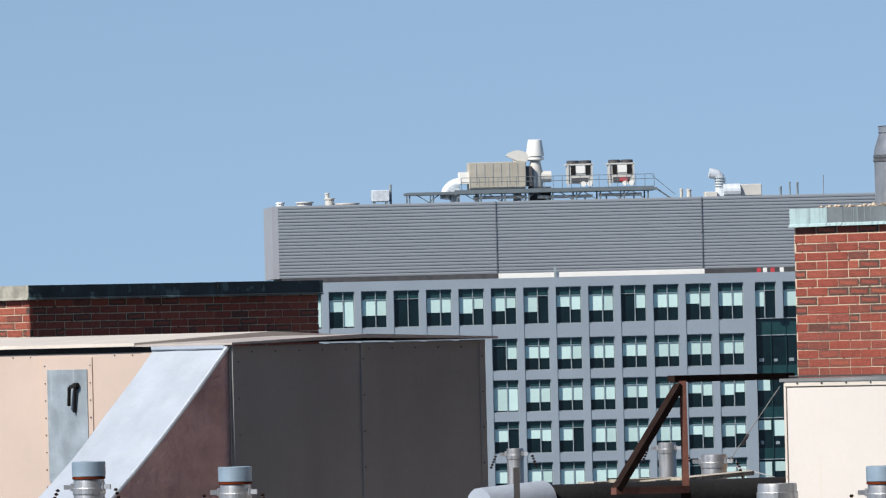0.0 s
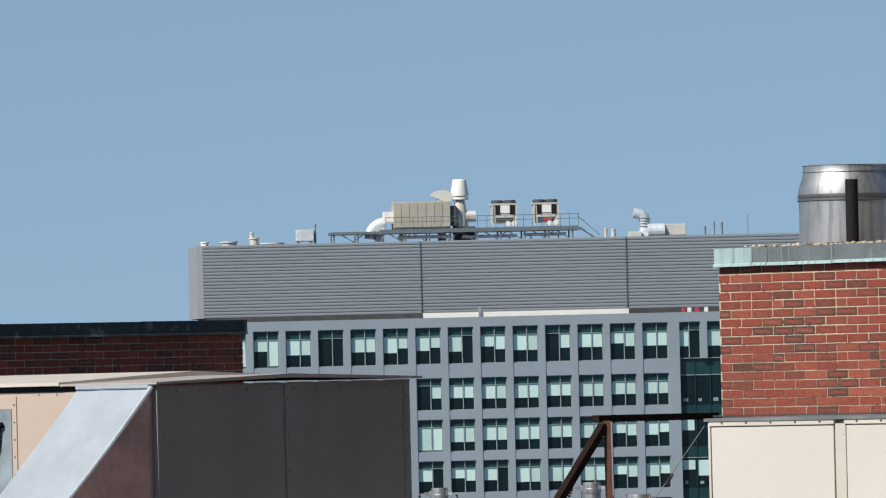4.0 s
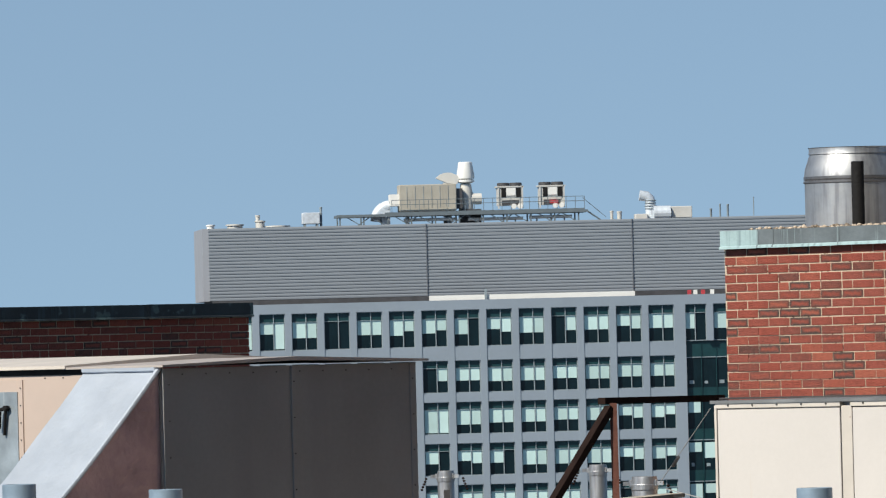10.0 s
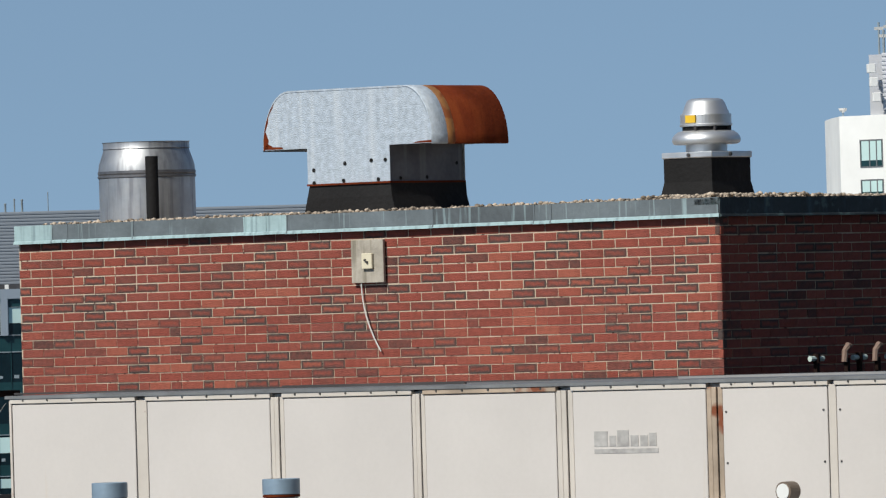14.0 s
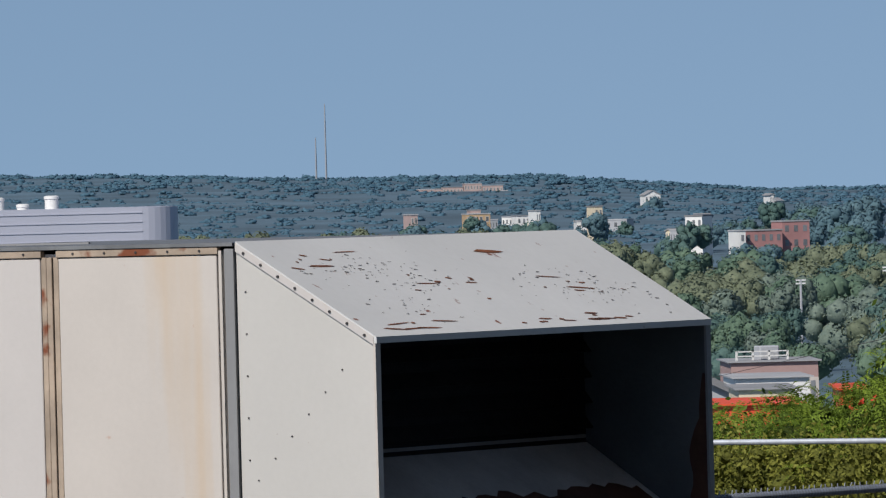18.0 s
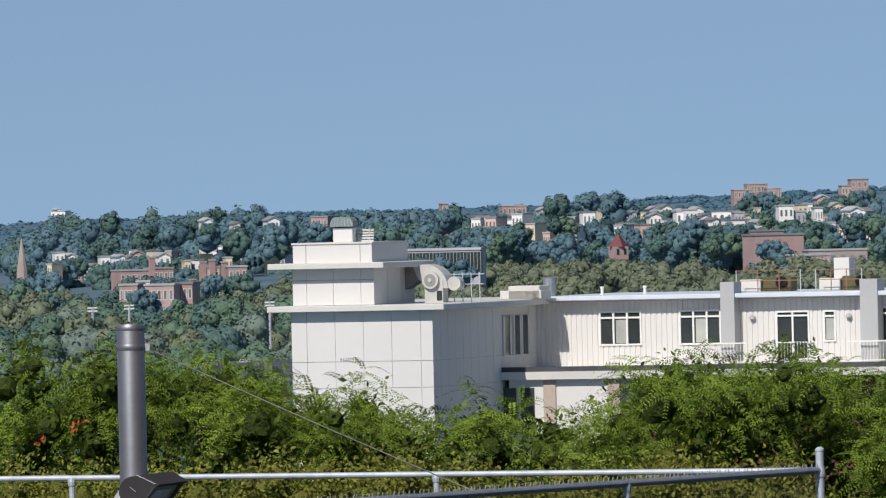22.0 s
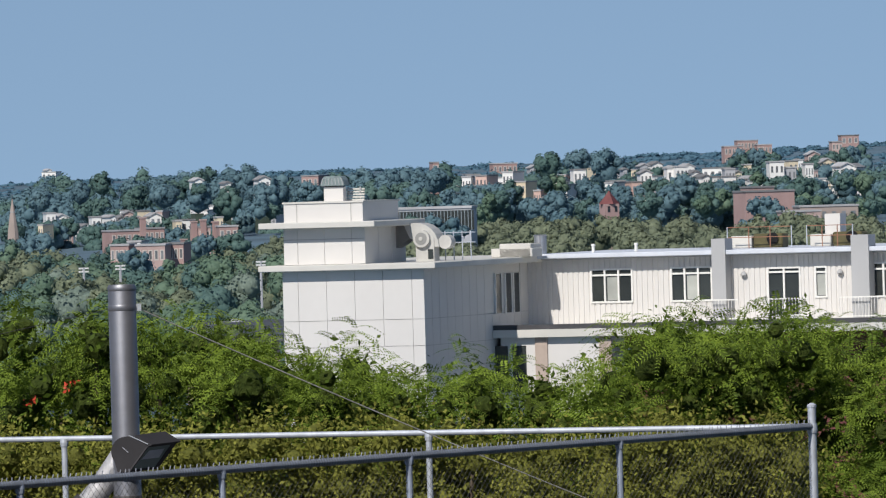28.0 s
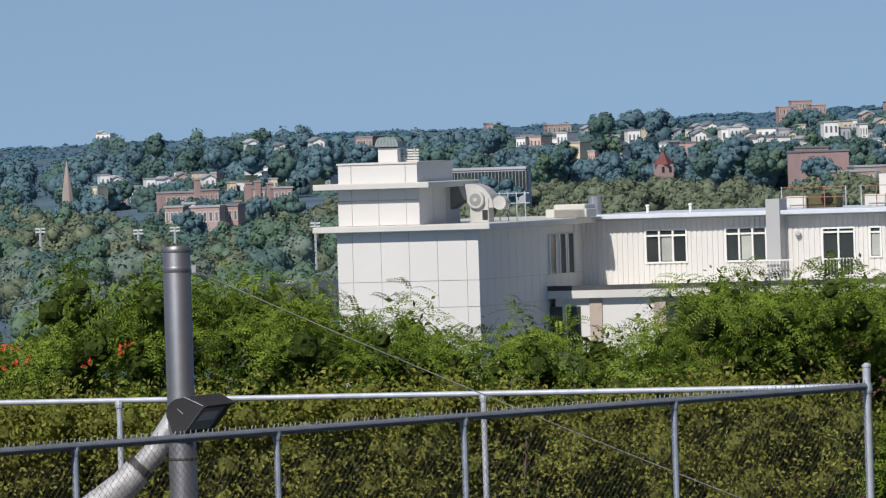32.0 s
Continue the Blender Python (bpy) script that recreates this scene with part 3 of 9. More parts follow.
part("hood_floor", extrude([(U0 + 0.02, HV0 - 0.05, EYE - 1.62), (U0 + 0.02, HV1 + 0.05, EYE - 2.2), (U0 + 0.02, HV1 + 0.05, EYE - 2.24), (U0 + 0.02, HV0 - 0.05, EYE - 1.66)], (3.93, 0, 0)), mat("floor_sheet", (0.55, 0.56, 0.57), 0.5, var=0.2, s1=2, spots=(RUST, 1.1, 0.66)), hood, "sloping inner sheet with a rust edge")
# rust eaten into the lower edge of the inner sheet and the mouth's far side
random.seed(12)
RUST_INNER = mat("damp_rust", (0.085, 0.032, 0.018), 0.85, var=0.4, s1=4, s2=30, bump=0.2)
fl0, fl1 = Vector((U0 + 0.06, HV0 - 0.05, EYE - 1.614)), Vector((0, HV1 - HV0 + 0.1, -0.58))
bm = bmesh.new()
wave = [0.5 + random.uniform(-0.035, 0.035) + 0.02 * math.sin(k * 0.5) for k in range(41)]
hi_r = [bm.verts.new(fl0 + Vector((3.8 * k / 40, 0, 0)) + fl1 * wave[k]) for k in range(41)]
lo_r = [bm.verts.new(fl0 + Vector((3.8 * k / 40, 0, 0)) + fl1) for k in range(41)]
for k in range(40):
    bm.faces.new((lo_r[k], lo_r[k + 1], hi_r[k + 1], hi_r[k]))
part("rust_band", bm, RUST_INNER, hood, "dark red rust along the lower edge")
bm = bmesh.new()
zs_r = [HZ1 - 0.35 - 0.07 * k for k in range(26)]
out_r = [bm.verts.new((HU1 - 0.034, HV1 + 0.01, z)) for z in zs_r]
in_r = [bm.verts.new((HU1 - 0.034, HV1 + 0.03 + min(0.1, 0.012 * k) * random.uniform(0.6, 1.3), z)) for k, z in enumerate(zs_r)]
for k in range(25):
    bm.faces.new((out_r[k], in_r[k], in_r[k + 1], out_r[k + 1]))
part("rust_patch", bm, RUST_INNER, hood, "dark rust creeping in from the mouth")
part("floor_flange", bar((U0 + 0.03, HV0 - 0.06, EYE - 1.6), (U0 + 3.95, HV0 - 0.06, EYE - 1.6), 0.02, 0.022), GREY_BOX, hood)
part("hood_floor", box(U0 + 0.02, HU1, HV1 + 0.02, HV0, DECK_Z + 0.05, DECK_Z + 0.1), DARK_METAL, hood)
part("mouth_edge", box(U0 - 0.012, U0 + 0.045, HV1 - 0.012, HV1 + 0.004, DECK_Z + 0.1, HZ1 - 0.052), CREAM_TRIM, hood)
part("mouth_edge", box(HU1 - 0.045, HU1 + 0.012, HV1 - 0.012, HV1 + 0.004, DECK_Z + 0.1, HZ1 - 0.052), GREY_BOX, hood)
slope = Vector((0, HV1 - HV0, HZ1 - HZ0))
part("flange", extrude([(U0 - 0.014, HV0, HZ0 - 0.01), (U0 - 0.014, HV1, HZ1 - 0.01), (U0 - 0.014, HV1, HZ1 - 0.06), (U0 - 0.014, HV0, HZ0 - 0.06)], (0.012, 0, 0)), CREAM, side)
part("screw", bolts([Vector((U0 - 0.014, HV0, HZ0 - 0.036)) + slope * (k + 0.5) / 8 for k in range(8)], (-1, 0, 0), 0.009, 0.008), DARK_METAL, side, kind="stuff")
part("screw", bolts([(U0, HV0 - 0.12 - 0.12 * k, HZ0 - 1.42 + 0.13 * k) for k in range(6)] + [(U0, HV0 - 0.06, HZ0 - 0.3 - 0.25 * k) for k in range(8)], (-1, 0, 0), 0.0055, 0.006), DARK_METAL, side, kind="stuff")
random.seed(4)
nrm = Vector((0, slope.z, -slope.y)).normalized()
nrm = nrm if nrm.z > 0 else -nrm


def scratches(spots, count, lengths, widths, spread, tilt):
    """Ragged flat marks on the slope, gathered round some spots."""
    bm = bmesh.new()
    for k in range(count):
        a, b = random.choice(spots)
        a, b = min(0.97, max(0.02, a + random.gauss(0, spread))), min(0.96, max(0.04, b + random.gauss(0, spread)))
        p = Vector((U0 + 0.15 + 3.7 * a, HV0, HZ0)) + slope * b
        w = (Vector((1, 0, 0)) + slope * random.gauss(0.06, tilt)).normalized() * random.choice(lengths)
        s = w.cross(nrm).normalized() * random.uniform(*widths)
        pts = [p - w / 2 + s * 0.3, p - w * 0.1 + s, p + w * 0.3 + s * 0.8, p + w / 2, p + w * 0.2 - s * 0.7, p - w * 0.3 - s]
        bm.faces.new([bm.verts.new(q + nrm * 0.003) for q in pts])
    return bm


part("scratch", scratches(((0.12, 0.35), (0.25, 0.3), (0.3, 0.45), (0.72, 0.5), (0.82, 0.62), (0.9, 0.75), (0.2, 0.75)), 210, (0.01, 0.015, 0.02, 0.03, 0.05), (0.002, 0.005), 0.08, 0.06), mat("bare_scratch", (0.07, 0.06, 0.055), 0.7, var=0.4, s1=20), top, "fine dark scratches", kind="stuff")
part("rust_scratch", scratches(((0.3, 0.4), (0.42, 0.5), (0.78, 0.6), (0.86, 0.72), (0.1, 0.2), (0.15, 0.9)), 34, (0.03, 0.05, 0.08, 0.14, 0.3), (0.005, 0.011), 0.06, 0.08), mat("fresh_rust", (0.17, 0.055, 0.02), 0.85, var=0.3, s1=8), top, "brown rust scratches", kind="stuff")
part("rust_gouge", scratches(((0.66, 0.2),), 1, (0.34,), (0.018, 0.02), 0.001, 0.001), mat("gouge_rust", (0.2, 0.065, 0.022), 0.85, var=0.3, s1=8), top, "long rusted gouge")
part("lip_rust", scratches(((0.55, 0.99), (0.66, 0.99), (0.75, 0.99)), 18, (0.06, 0.1, 0.16), (0.006, 0.013), 0.05, 0.01), mat("lip_rust", (0.16, 0.05, 0.02), 0.85, var=0.3, s1=8), top, "rust along the front lip", kind="stuff")

# ---- tan unit with a grey end, gable cap and foil duct ----
TV = v_at(U0, -1.40)
TU1 = u_at(TV, 0.255)
TZ = EYE + 0.0
tan_unit = thing("tan_air_handler", (U0, TV, DECK_Z), ROOF, "tan rooftop unit with a grey sheet end and shallow gabled cap", "air handler")
VL = TV + 5.2
part("side_wall", box(U0, U0 + 0.03, TV + 0.02, VL, DECK_Z, TZ + 0.02), TAN, tan_unit, "sunlit tan sheet side")
part("core", box(U0 + 0.03, TU1 - 0.03, TV + 0.03, VL - 0.02, DECK_Z, TZ), DARK_METAL, tan_unit)
mid = u_at(TV, -0.548)
for a, b in ((U0 + 0.01, mid - 0.004), (mid + 0.004, TU1)):
    part("end_panel", box(a, b, TV, TV + 0.03, DECK_Z, TZ + 0.0, 0.004), GREY_BOX, tan_unit, "plain grey sheet end panel")
part("seam_cover", box(mid - 0.02, mid + 0.02, TV - 0.012, TV, DECK_Z, TZ), GREY_BOX, tan_unit)
for e in (U0 + 0.03, TU1 - 0.03):
    part("corner_angle", box(e - 0.03, e + 0.03, TV - 0.008, TV + 0.0, DECK_Z, TZ), GREY_BOX, tan_unit)
part("screw", bolts([(e, TV - 0.012, TZ - 0.12 - 0.27 * k) for e in (U0 + 0.05, mid, TU1 - 0.04) for k in range(9)] + [(U0 + 0.2 + 0.24 * k, TV, TZ - 0.045) for k in range(10)], (0, -1, 0), 0.006, 0.006), DARK_METAL, tan_unit, kind="stuff")
ridge_z, eave_z = EYE + 0.068, EYE + 0.026
# front cap in a darker copy of the sheet, shade put into colour
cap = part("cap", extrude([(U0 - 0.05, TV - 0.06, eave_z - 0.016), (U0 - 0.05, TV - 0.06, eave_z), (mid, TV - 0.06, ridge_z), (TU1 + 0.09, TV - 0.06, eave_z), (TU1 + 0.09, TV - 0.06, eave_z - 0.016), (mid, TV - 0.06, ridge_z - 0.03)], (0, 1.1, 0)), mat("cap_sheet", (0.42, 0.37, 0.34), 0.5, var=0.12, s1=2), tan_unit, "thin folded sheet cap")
# paler copy of the same sheet, sun on the roof put into colour
CAP_LIT = mat("cap_tone_lit", (0.62, 0.56, 0.5), 0.5, var=0.12, s1=2)
part("cap", extrude([(U0 - 0.06, TV + 1.0, EYE + 0.015), (U0 - 0.06, TV + 1.0, EYE + 0.04), (mid, TV + 1.0, EYE + 0.105), (TU1 + 0.06, TV + 1.0, EYE + 0.04), (TU1 + 0.06, TV + 1.0, EYE + 0.015)], (0, 4.3, 0)), CAP_LIT, tan_unit, "sheet roof cap in a paler sunlit tone")
part("seal_strip", box(U0 - 0.006, U0, TV + 0.03, VL, TZ - 0.03, TZ + 0.012), BLACK, tan_unit)
da, db = v_at(U0, -2.60), v_at(U0, -2.34)
part("door_frame", box(U0 - 0.01, U0 - 0.002, db - 0.05, da + 0.05, DECK_Z + 0.4, EYE - 0.06), TAN, tan_unit)
door = part("access_door", box(U0 - 0.018, U0 - 0.008, db, da, EYE - 0.99, EYE - 0.148), ZINC, tan_unit, "streaked zinc access door")
hb = v_at(U0, -2.40)
bm = bar((U0 - 0.05, hb + 0.05, EYE - 0.28), (U0 - 0.05, hb - 0.03, EYE - 0.26), 0.026, 0.024)
bar((U0 - 0.06, hb + 0.05, EYE - 0.28), (U0 - 0.05, hb + 0.07, EYE - 0.42), 0.022, 0.022, bm)
bar((U0 - 0.045, hb - 0.0, EYE - 0.27), (U0 - 0.035, hb + 0.03, EYE - 0.47), 0.018, 0.02, bm)
tube((U0 - 0.06, hb, EYE - 0.27), (U0 - 0.01, hb, EYE - 0.27), 0.022, 8, bm)
part("door_handle", bm, BLACK, door, "black lever handle")
part("screw", bolts([(U0 - 0.01, e, EYE - 0.12 - 0.13 * k) for e in (da + 0.03, db - 0.03) for k in range(8)] + [(U0, db - 0.3 - 0.2 * k, EYE - 0.05) for k in range(3)] + [(U0, da + 0.2 * k, EYE - 0.05) for k in range(1, 4)], (-1, 0, 0), 0.0055, 0.006), DARK_METAL, door, kind="stuff")

duct = thing("foil_duct", (U0 - 0.5, TV + 0.5, DECK_Z), ROOF, "foil wrapped slanting duct with crinkled silver skin", "duct")
w0, w1 = TV + 0.03, v_at(U0, -1.90)
skin = []
for i in range(25):
    k = i / 24
    for j in range(9):
        s = j / 8
        wob = 0.012 * noise.noise((k * 6, s * 4, 1))
        skin.append((U0 - 0.01 - 1.95 * k, w0 + (w1 - w0) * s, EYE - 0.005 - 1.62 * k - 0.10 * math.sin(math.pi * k) + wob))
me = np_mesh("top_skin", [Vector(p) - ORG[duct] for p in skin], [(i * 9 + j, (i + 1) * 9 + j, (i + 1) * 9 + j + 1, i * 9 + j + 1) for i in range(24) for j in range(8)], FOIL, True)
ob = new("top_skin", me)
ob.parent = duct
tagged(ob, "smooth light foil on the upper side")
rows_s = []
for i in range(33):
    k = i / 32
    ztop = EYE - 0.01 - 1.62 * k - 0.10 * math.sin(math.pi * k)
    for j in range(17):
        s = j / 16
        rows_s.append((U0 - 0.01 - 1.95 * k, w0 + 0.02 * noise.noise((k * 9, s * 7, 5)) + 0.006 * noise.noise((k * 30, s * 24, 5)), ztop + (DECK_Z - ztop) * s))
# reddish base colour holds the reflection of the brick in the foil
me = np_mesh("side_skin", [Vector(p) - ORG[duct] for p in rows_s], [(i * 17 + j, (i + 1) * 17 + j, (i + 1) * 17 + j + 1, i * 17 + j + 1) for i in range(32) for j in range(16)], mat("brick_tinted_foil", (0.5, 0.355, 0.365), 0.42, metal=0.4, var=0.25, s1=3, s2=14, bump=0.9), True)
ob = new("side_skin", me)
ob.parent = duct
tagged(ob, "crinkled foil side, coloured by the brick's reflection")
bm = sweep([(U0 - 0.012 - 1.95 * q, w0 - 0.005, EYE - 0.002 - 1.62 * q - 0.10 * math.sin(math.pi * q)) for q in [i / 12 for i in range(13)]], 0.02)
part("edge_roll", bm, FOIL, duct, smooth=True)
part("core", extrude([(U0, w0 + 0.03, EYE - 0.16), (U0 - 1.85, w0 + 0.03, EYE - 1.86), (U0 - 1.9, w0 + 0.03, DECK_Z), (U0, w0 + 0.03, DECK_Z)], (0, w1 - w0 - 0.06, 0)), DARK_METAL, duct)
part("top_flashing", box(U0 - 0.05, U0 + 0.0, w0, w1, EYE - 0.02, EYE + 0.02, 0.008), FOIL, duct)

# ---- brick penthouse farther back ----
bu, bv = uv(-2.717, 78.6)
bu1 = u_at(bv, -0.82)
BT = EYE + 0.588
back = thing("rear_brick_penthouse", (bu, bv, DECK_Z), ROOF, "shaded red brick penthouse with a dark metal coping", "penthouse")
back_wall = part("wall", box(bu + 0.012, bu1 - 0.012, bv + 0.012, bv + 4, DECK_Z, BT - 0.03), MORTAR, back)
coping(back, bu - 0.03, bv, bu1 + 0.02, bv, [2.3], [COPING_BLACK], BT, h=0.13)
coping(back, bu, bv + 4, bu, bv - 0.03, [1.5, 3.6], [mat("worn_coping", (0.3, 0.29, 0.25), 0.7, var=0.4, s1=8)], BT, h=0.13)
part("roof", box(bu + 0.05, bu1 - 0.05, bv + 0.1, bv + 3.9, BT - 0.05, BT - 0.03), DECK, back)

# ---- rusted steel support and bits between the units ----


def rp(bearing, el, d):
    p = uv(bearing, d)
    return Vector((p[0], p[1], up(el, d)))


DS = 61.2
rack = thing("steel_bracket", rp(1.5, -3.7, DS), ROOF, "rusted angle iron bracket with a slanting brace", "bracket")
part("beam", bar(rp(1.472, -0.285, DS), rp(2.26, -0.285, 62.4), 0.063, 0.047), RUST_STEEL, rack)
part("post", bar(rp(1.548, -0.3, DS), rp(1.552, -1.03, DS), 0.045, 0.05), mat("rust_red", (0.13, 0.045, 0.03), 0.8, var=0.3, s1=6, bump=0.2), rack)
part("brace", bar(rp(1.525, -0.33, DS), rp(1.10, -1.0, DS - 0.4), 0.065, 0.05), RUST_STEEL, rack)
part("foot", bar(rp(1.08, -1.01, DS - 0.4), rp(1.56, -1.01, DS), 0.06, 0.05), mat("rust_red_foot", (0.11, 0.04, 0.028), 0.8, var=0.3, s1=6, bump=0.2), rack)
part("leg", bar(rp(1.552, -1.03, DS), rp(1.552, -3.72, DS), 0.05, 0.05), RUST_STEEL, rack)


def big_pipe(name, a, b, r, material, label):
    t = thing(name, (a.x, a.y, DECK_Z), ROOF, label, "pipe")
    part("pipe_body", tube(a, b, r, 20), material, t, smooth=True)
    for q in (a.lerp(b, 0.2), a.lerp(b, 0.8)):
        part("stand", box(q.x - 0.05, q.x + 0.05, q.y - 0.05, q.y + 0.05, DECK_Z, q.z), DARK_METAL, t)
    return t


big_pipe("black_pipe", rp(0.62, -1.08, 61.5), rp(2.3, -1.06, 62.5), 0.13, BLACK, "black coated pipe lying across the roof")
t = big_pipe("silver_pipe", rp(0.2, -1.1, 61.0), rp(0.62, -1.06, 61.4), 0.14, FOIL, "foil wrapped pipe lying behind the grey unit")
board = thing("weathered_boards", rp(1.4, -0.97, 62.2), ROOF, "loose weathered boards resting on the black pipe", "boards")
for k in range(4):
    a = rp(0.9 + 0.2 * k, -0.96 + 0.012 * (k % 2), 62.2)
    b = rp(1.35 + 0.2 * k, -0.955 + 0.014 * k, 62.7)
    part("board", bar(a, b, 0.16, 0.03), WOOD, board)


def stub(bearing, el, d, width, n_hooks, label, capped=True, h=3.0):
    """A round vent stack with a collar band, cap and wire eyes."""
    p = rp(bearing, el, d)
    t = thing("vent_stack", (p.x, p.y, DECK_Z), ROOF, label, "vent pipe", "vent stacks on the roof")
    r = width / 2
    if capped:
        part("cap", lathe(((r * 0.9, p.z - 0.1), (r, p.z - 0.095), (r, p.z - 0.004), (r * 0.96, p.z), (r * 0.86, p.z), (r * 0.86, p.z - 0.05)), p.x, p.y), BLUE_CAP, t, "blue grey painted cap", True)
        part("seal", lathe(((r * 0.97, p.z - 0.115), (r * 0.99, p.z - 0.112), (r * 0.99, p.z - 0.1), (r * 0.9, p.z - 0.098)), p.x, p.y), RUST_SHEET, t, "", True)
    zt = p.z - 0.115 if capped else p.z
    body = part("pipe", lathe(((r * 0.93, DECK_Z), (r * 0.93, zt - 0.02), (r * 0.9, zt), (r * 0.8, zt), (r * 0.8, zt - 0.1)), p.x, p.y), FLUE_SHEET, t, "brushed stainless pipe", True)
    band = part("clamp_band", lathe(((r * 0.96, zt - 0.1), (r * 0.98, zt - 0.095), (r * 0.98, zt - 0.06), (r * 0.96, zt - 0.055)), p.x, p.y), FLUE_SHEET, body)
    for k in range(n_hooks):
        a = radians(-75 + 150 * k / max(1, n_hooks - 1)) + radians(180 - 44.2 + 75)
        q = Vector((p.x + r * 0.95 * math.cos(a), p.y + r * 0.95 * math.sin(a), zt - 0.05))
        o = Vector((math.cos(a), math.sin(a), 0))
        bm = box(q.x - 0.014, q.x + 0.014, q.y - 0.014, q.y + 0.014, q.z - 0.025, q.z + 0.025, 0.004)
        bar(q, q + o * 0.06, 0.012, 0.03, bm)
        part("bracket", bm, FLUE_SHEET, band)
        bm = bmesh.new()
        for i in range(5):
            lathe(((0.006, -0.01), (0.016, 0), (0.006, 0.01)), 0, 0, 6, bm)
            for v in bm.verts[-18:]:
                v.co += q + o * 0.1 + Vector((0.0, 0, -0.02 - 0.024 * i)) + o * 0.01 * i
        part("turnbuckle", bm, RUST_STEEL, band)
    return t


stub(-2.354, -0.733, 57, 0.22, 2, "stainless vent stack with a blue grey cap")
stub(-1.397, -0.79, 57, 0.22, 2, "stainless vent stack with a blue grey cap")
stub(2.85, -0.886, 55, 0.226, 2, "stainless vent stack with a blue grey cap")
stub(3.973, -0.893, 54.5, 0.236, 2, "stainless vent stack with a blue grey cap")
stub(1.74, -0.785, 63.5, 0.2, 2, "short stainless vent stack behind the bracket", False)
stub(1.437, -0.70, 78, 0.17, 2, "slim galvanised vent stack beyond the bracket", False)
stub(0.44, -0.715, 78, 0.16, 2, "slim galvanised vent stack beyond the grey unit", False)
stub(2.15, -0.985, 57.5, 0.28, 0, "plain galvanised pipe end by the unit", False)
# thin rod in front of the pipes
rod = thing("thin_post", rp(0.448, -4.45, 50), ROOF, "thin dark upright post on the roof", "post")
part("shaft", bar(rp(0.448, -4.45, 50), rp(0.445, -0.84, 50), 0.036, 0.036), DARK_METAL, rod)
# guy wires of the vents
wire = thing("guy_wire", rp(1.82, -0.86, 63), ROOF, "thin steel guy wire with a turnbuckle", "wire")
bm = tube(rp(1.84, -0.83, 63.3), rp(2.185, -0.35, 62.6), 0.0032, 5)
tube(rp(1.88, -0.87, 63.3), rp(2.19, -0.96, 62.6), 0.004, 5, bm)
part("strand", bm, CABLE, wire)
part("turnbuckle", tube(rp(1.93, -0.72, 63.0), rp(1.965, -0.665, 62.7), 0.014, 6), DARK_METAL, wire)
# round gauge on the long unit's front
g = rp(7.29, -1.07, 55.2)
gauge = thing("round_gauge", (g.x, g.y, DECK_Z), ROOF, "round white gauge in a brown housing on a post", "gauge")
part("post", box(g.x - 0.02, g.x + 0.02, g.y - 0.02, g.y + 0.02, DECK_Z, g.z), DARK_METAL, gauge)
bm = tube(g + Vector((0.05, 0, 0)), g + Vector((-0.05, 0, 0)), 0.062, 20)
part("housing", bm, mat("brown_cast", (0.16, 0.12, 0.09), 0.5), gauge)
part("dial", tube(g + Vector((-0.05, 0, 0)), g + Vector((-0.056, 0, 0)), 0.05, 20), mat("dial_white", (0.75, 0.75, 0.73), 0.3, var=0.05, bump=0), gauge, "white dial face")

# ---- things on the penthouse roof ----
fu, fv = uv(3.152, 66.3)
flue = thing("flue_stack", (fu, fv, TOP - 0.02), ROOF, "wide brushed stainless flue with a tapered shoulder", "flue")
fz = lambda el: up(el, 66.3)
SEAM_STEEL = mat("tarnished_seam_steel", (0.2, 0.2, 0.21), 0.5, metal=0.8, var=0.25, s1=9, bump=0.05)
part("lower_shell", lathe(((0.365, TOP - 0.02), (0.365, fz(1.10))), fu, fv, 48), FLUE_SHEET, flue, smooth=True)
part("seam_ring", lathe(((0.366, fz(1.10)), (0.374, fz(1.105)), (0.374, fz(1.118)), (0.366, fz(1.12)), (0.372, fz(1.13)), (0.372, fz(1.145)), (0.36, fz(1.15))), fu, fv, 48), SEAM_STEEL, flue, "tarnished seam ring")
part("shoulder", lathe(((0.368, fz(1.145)), (0.362, fz(1.19)), (0.325, fz(1.285)), (0.322, fz(1.29))), fu, fv, 48), FLUE_SHEET, flue, smooth=True)
part("rim", lathe(((0.322, fz(1.288)), (0.332, fz(1.292)), (0.328, fz(1.3)), (0.328, fz(1.33)), (0.334, fz(1.335)), (0.31, fz(1.335)), (0.31, fz(1.25))), fu, fv, 48), FLUE_SHEET, flue, smooth=True)
pu, pv = uv(3.185, 65.6)
pipe = thing("black_vent_pipe", (pu, pv, TOP - 0.02), ROOF, "thin black vent pipe standing before the flue", "vent pipe")
part("shaft", lathe(((0.048, TOP - 0.02), (0.048, up(1.24, 65.6)), (0.04, up(1.243, 65.6)), (0.04, up(1.2, 65.6))), pu, pv, 16), BLACK, pipe, smooth=True)

cu_f = 0.5                        # front plane of the cowl
c0, c1 = v_at(cu_f, 3.919), v_at(cu_f, 5.03)
n0, n1 = v_at(cu_f, 4.205), v_at(cu_f, 4.745)
dc = 64.2
cw = u_at(c1, 5.522) - cu_f
zt, zs, zn, zb = up(1.655, dc), up(1.272, dc), up(1.03, dc), TOP - 0.02
cowl = thing("gooseneck_cowl", (cu_f, (n0 + n1) / 2, zb), ROOF, "mushroom shaped galvanised roof cowl with a rusted flank", "roof vent")


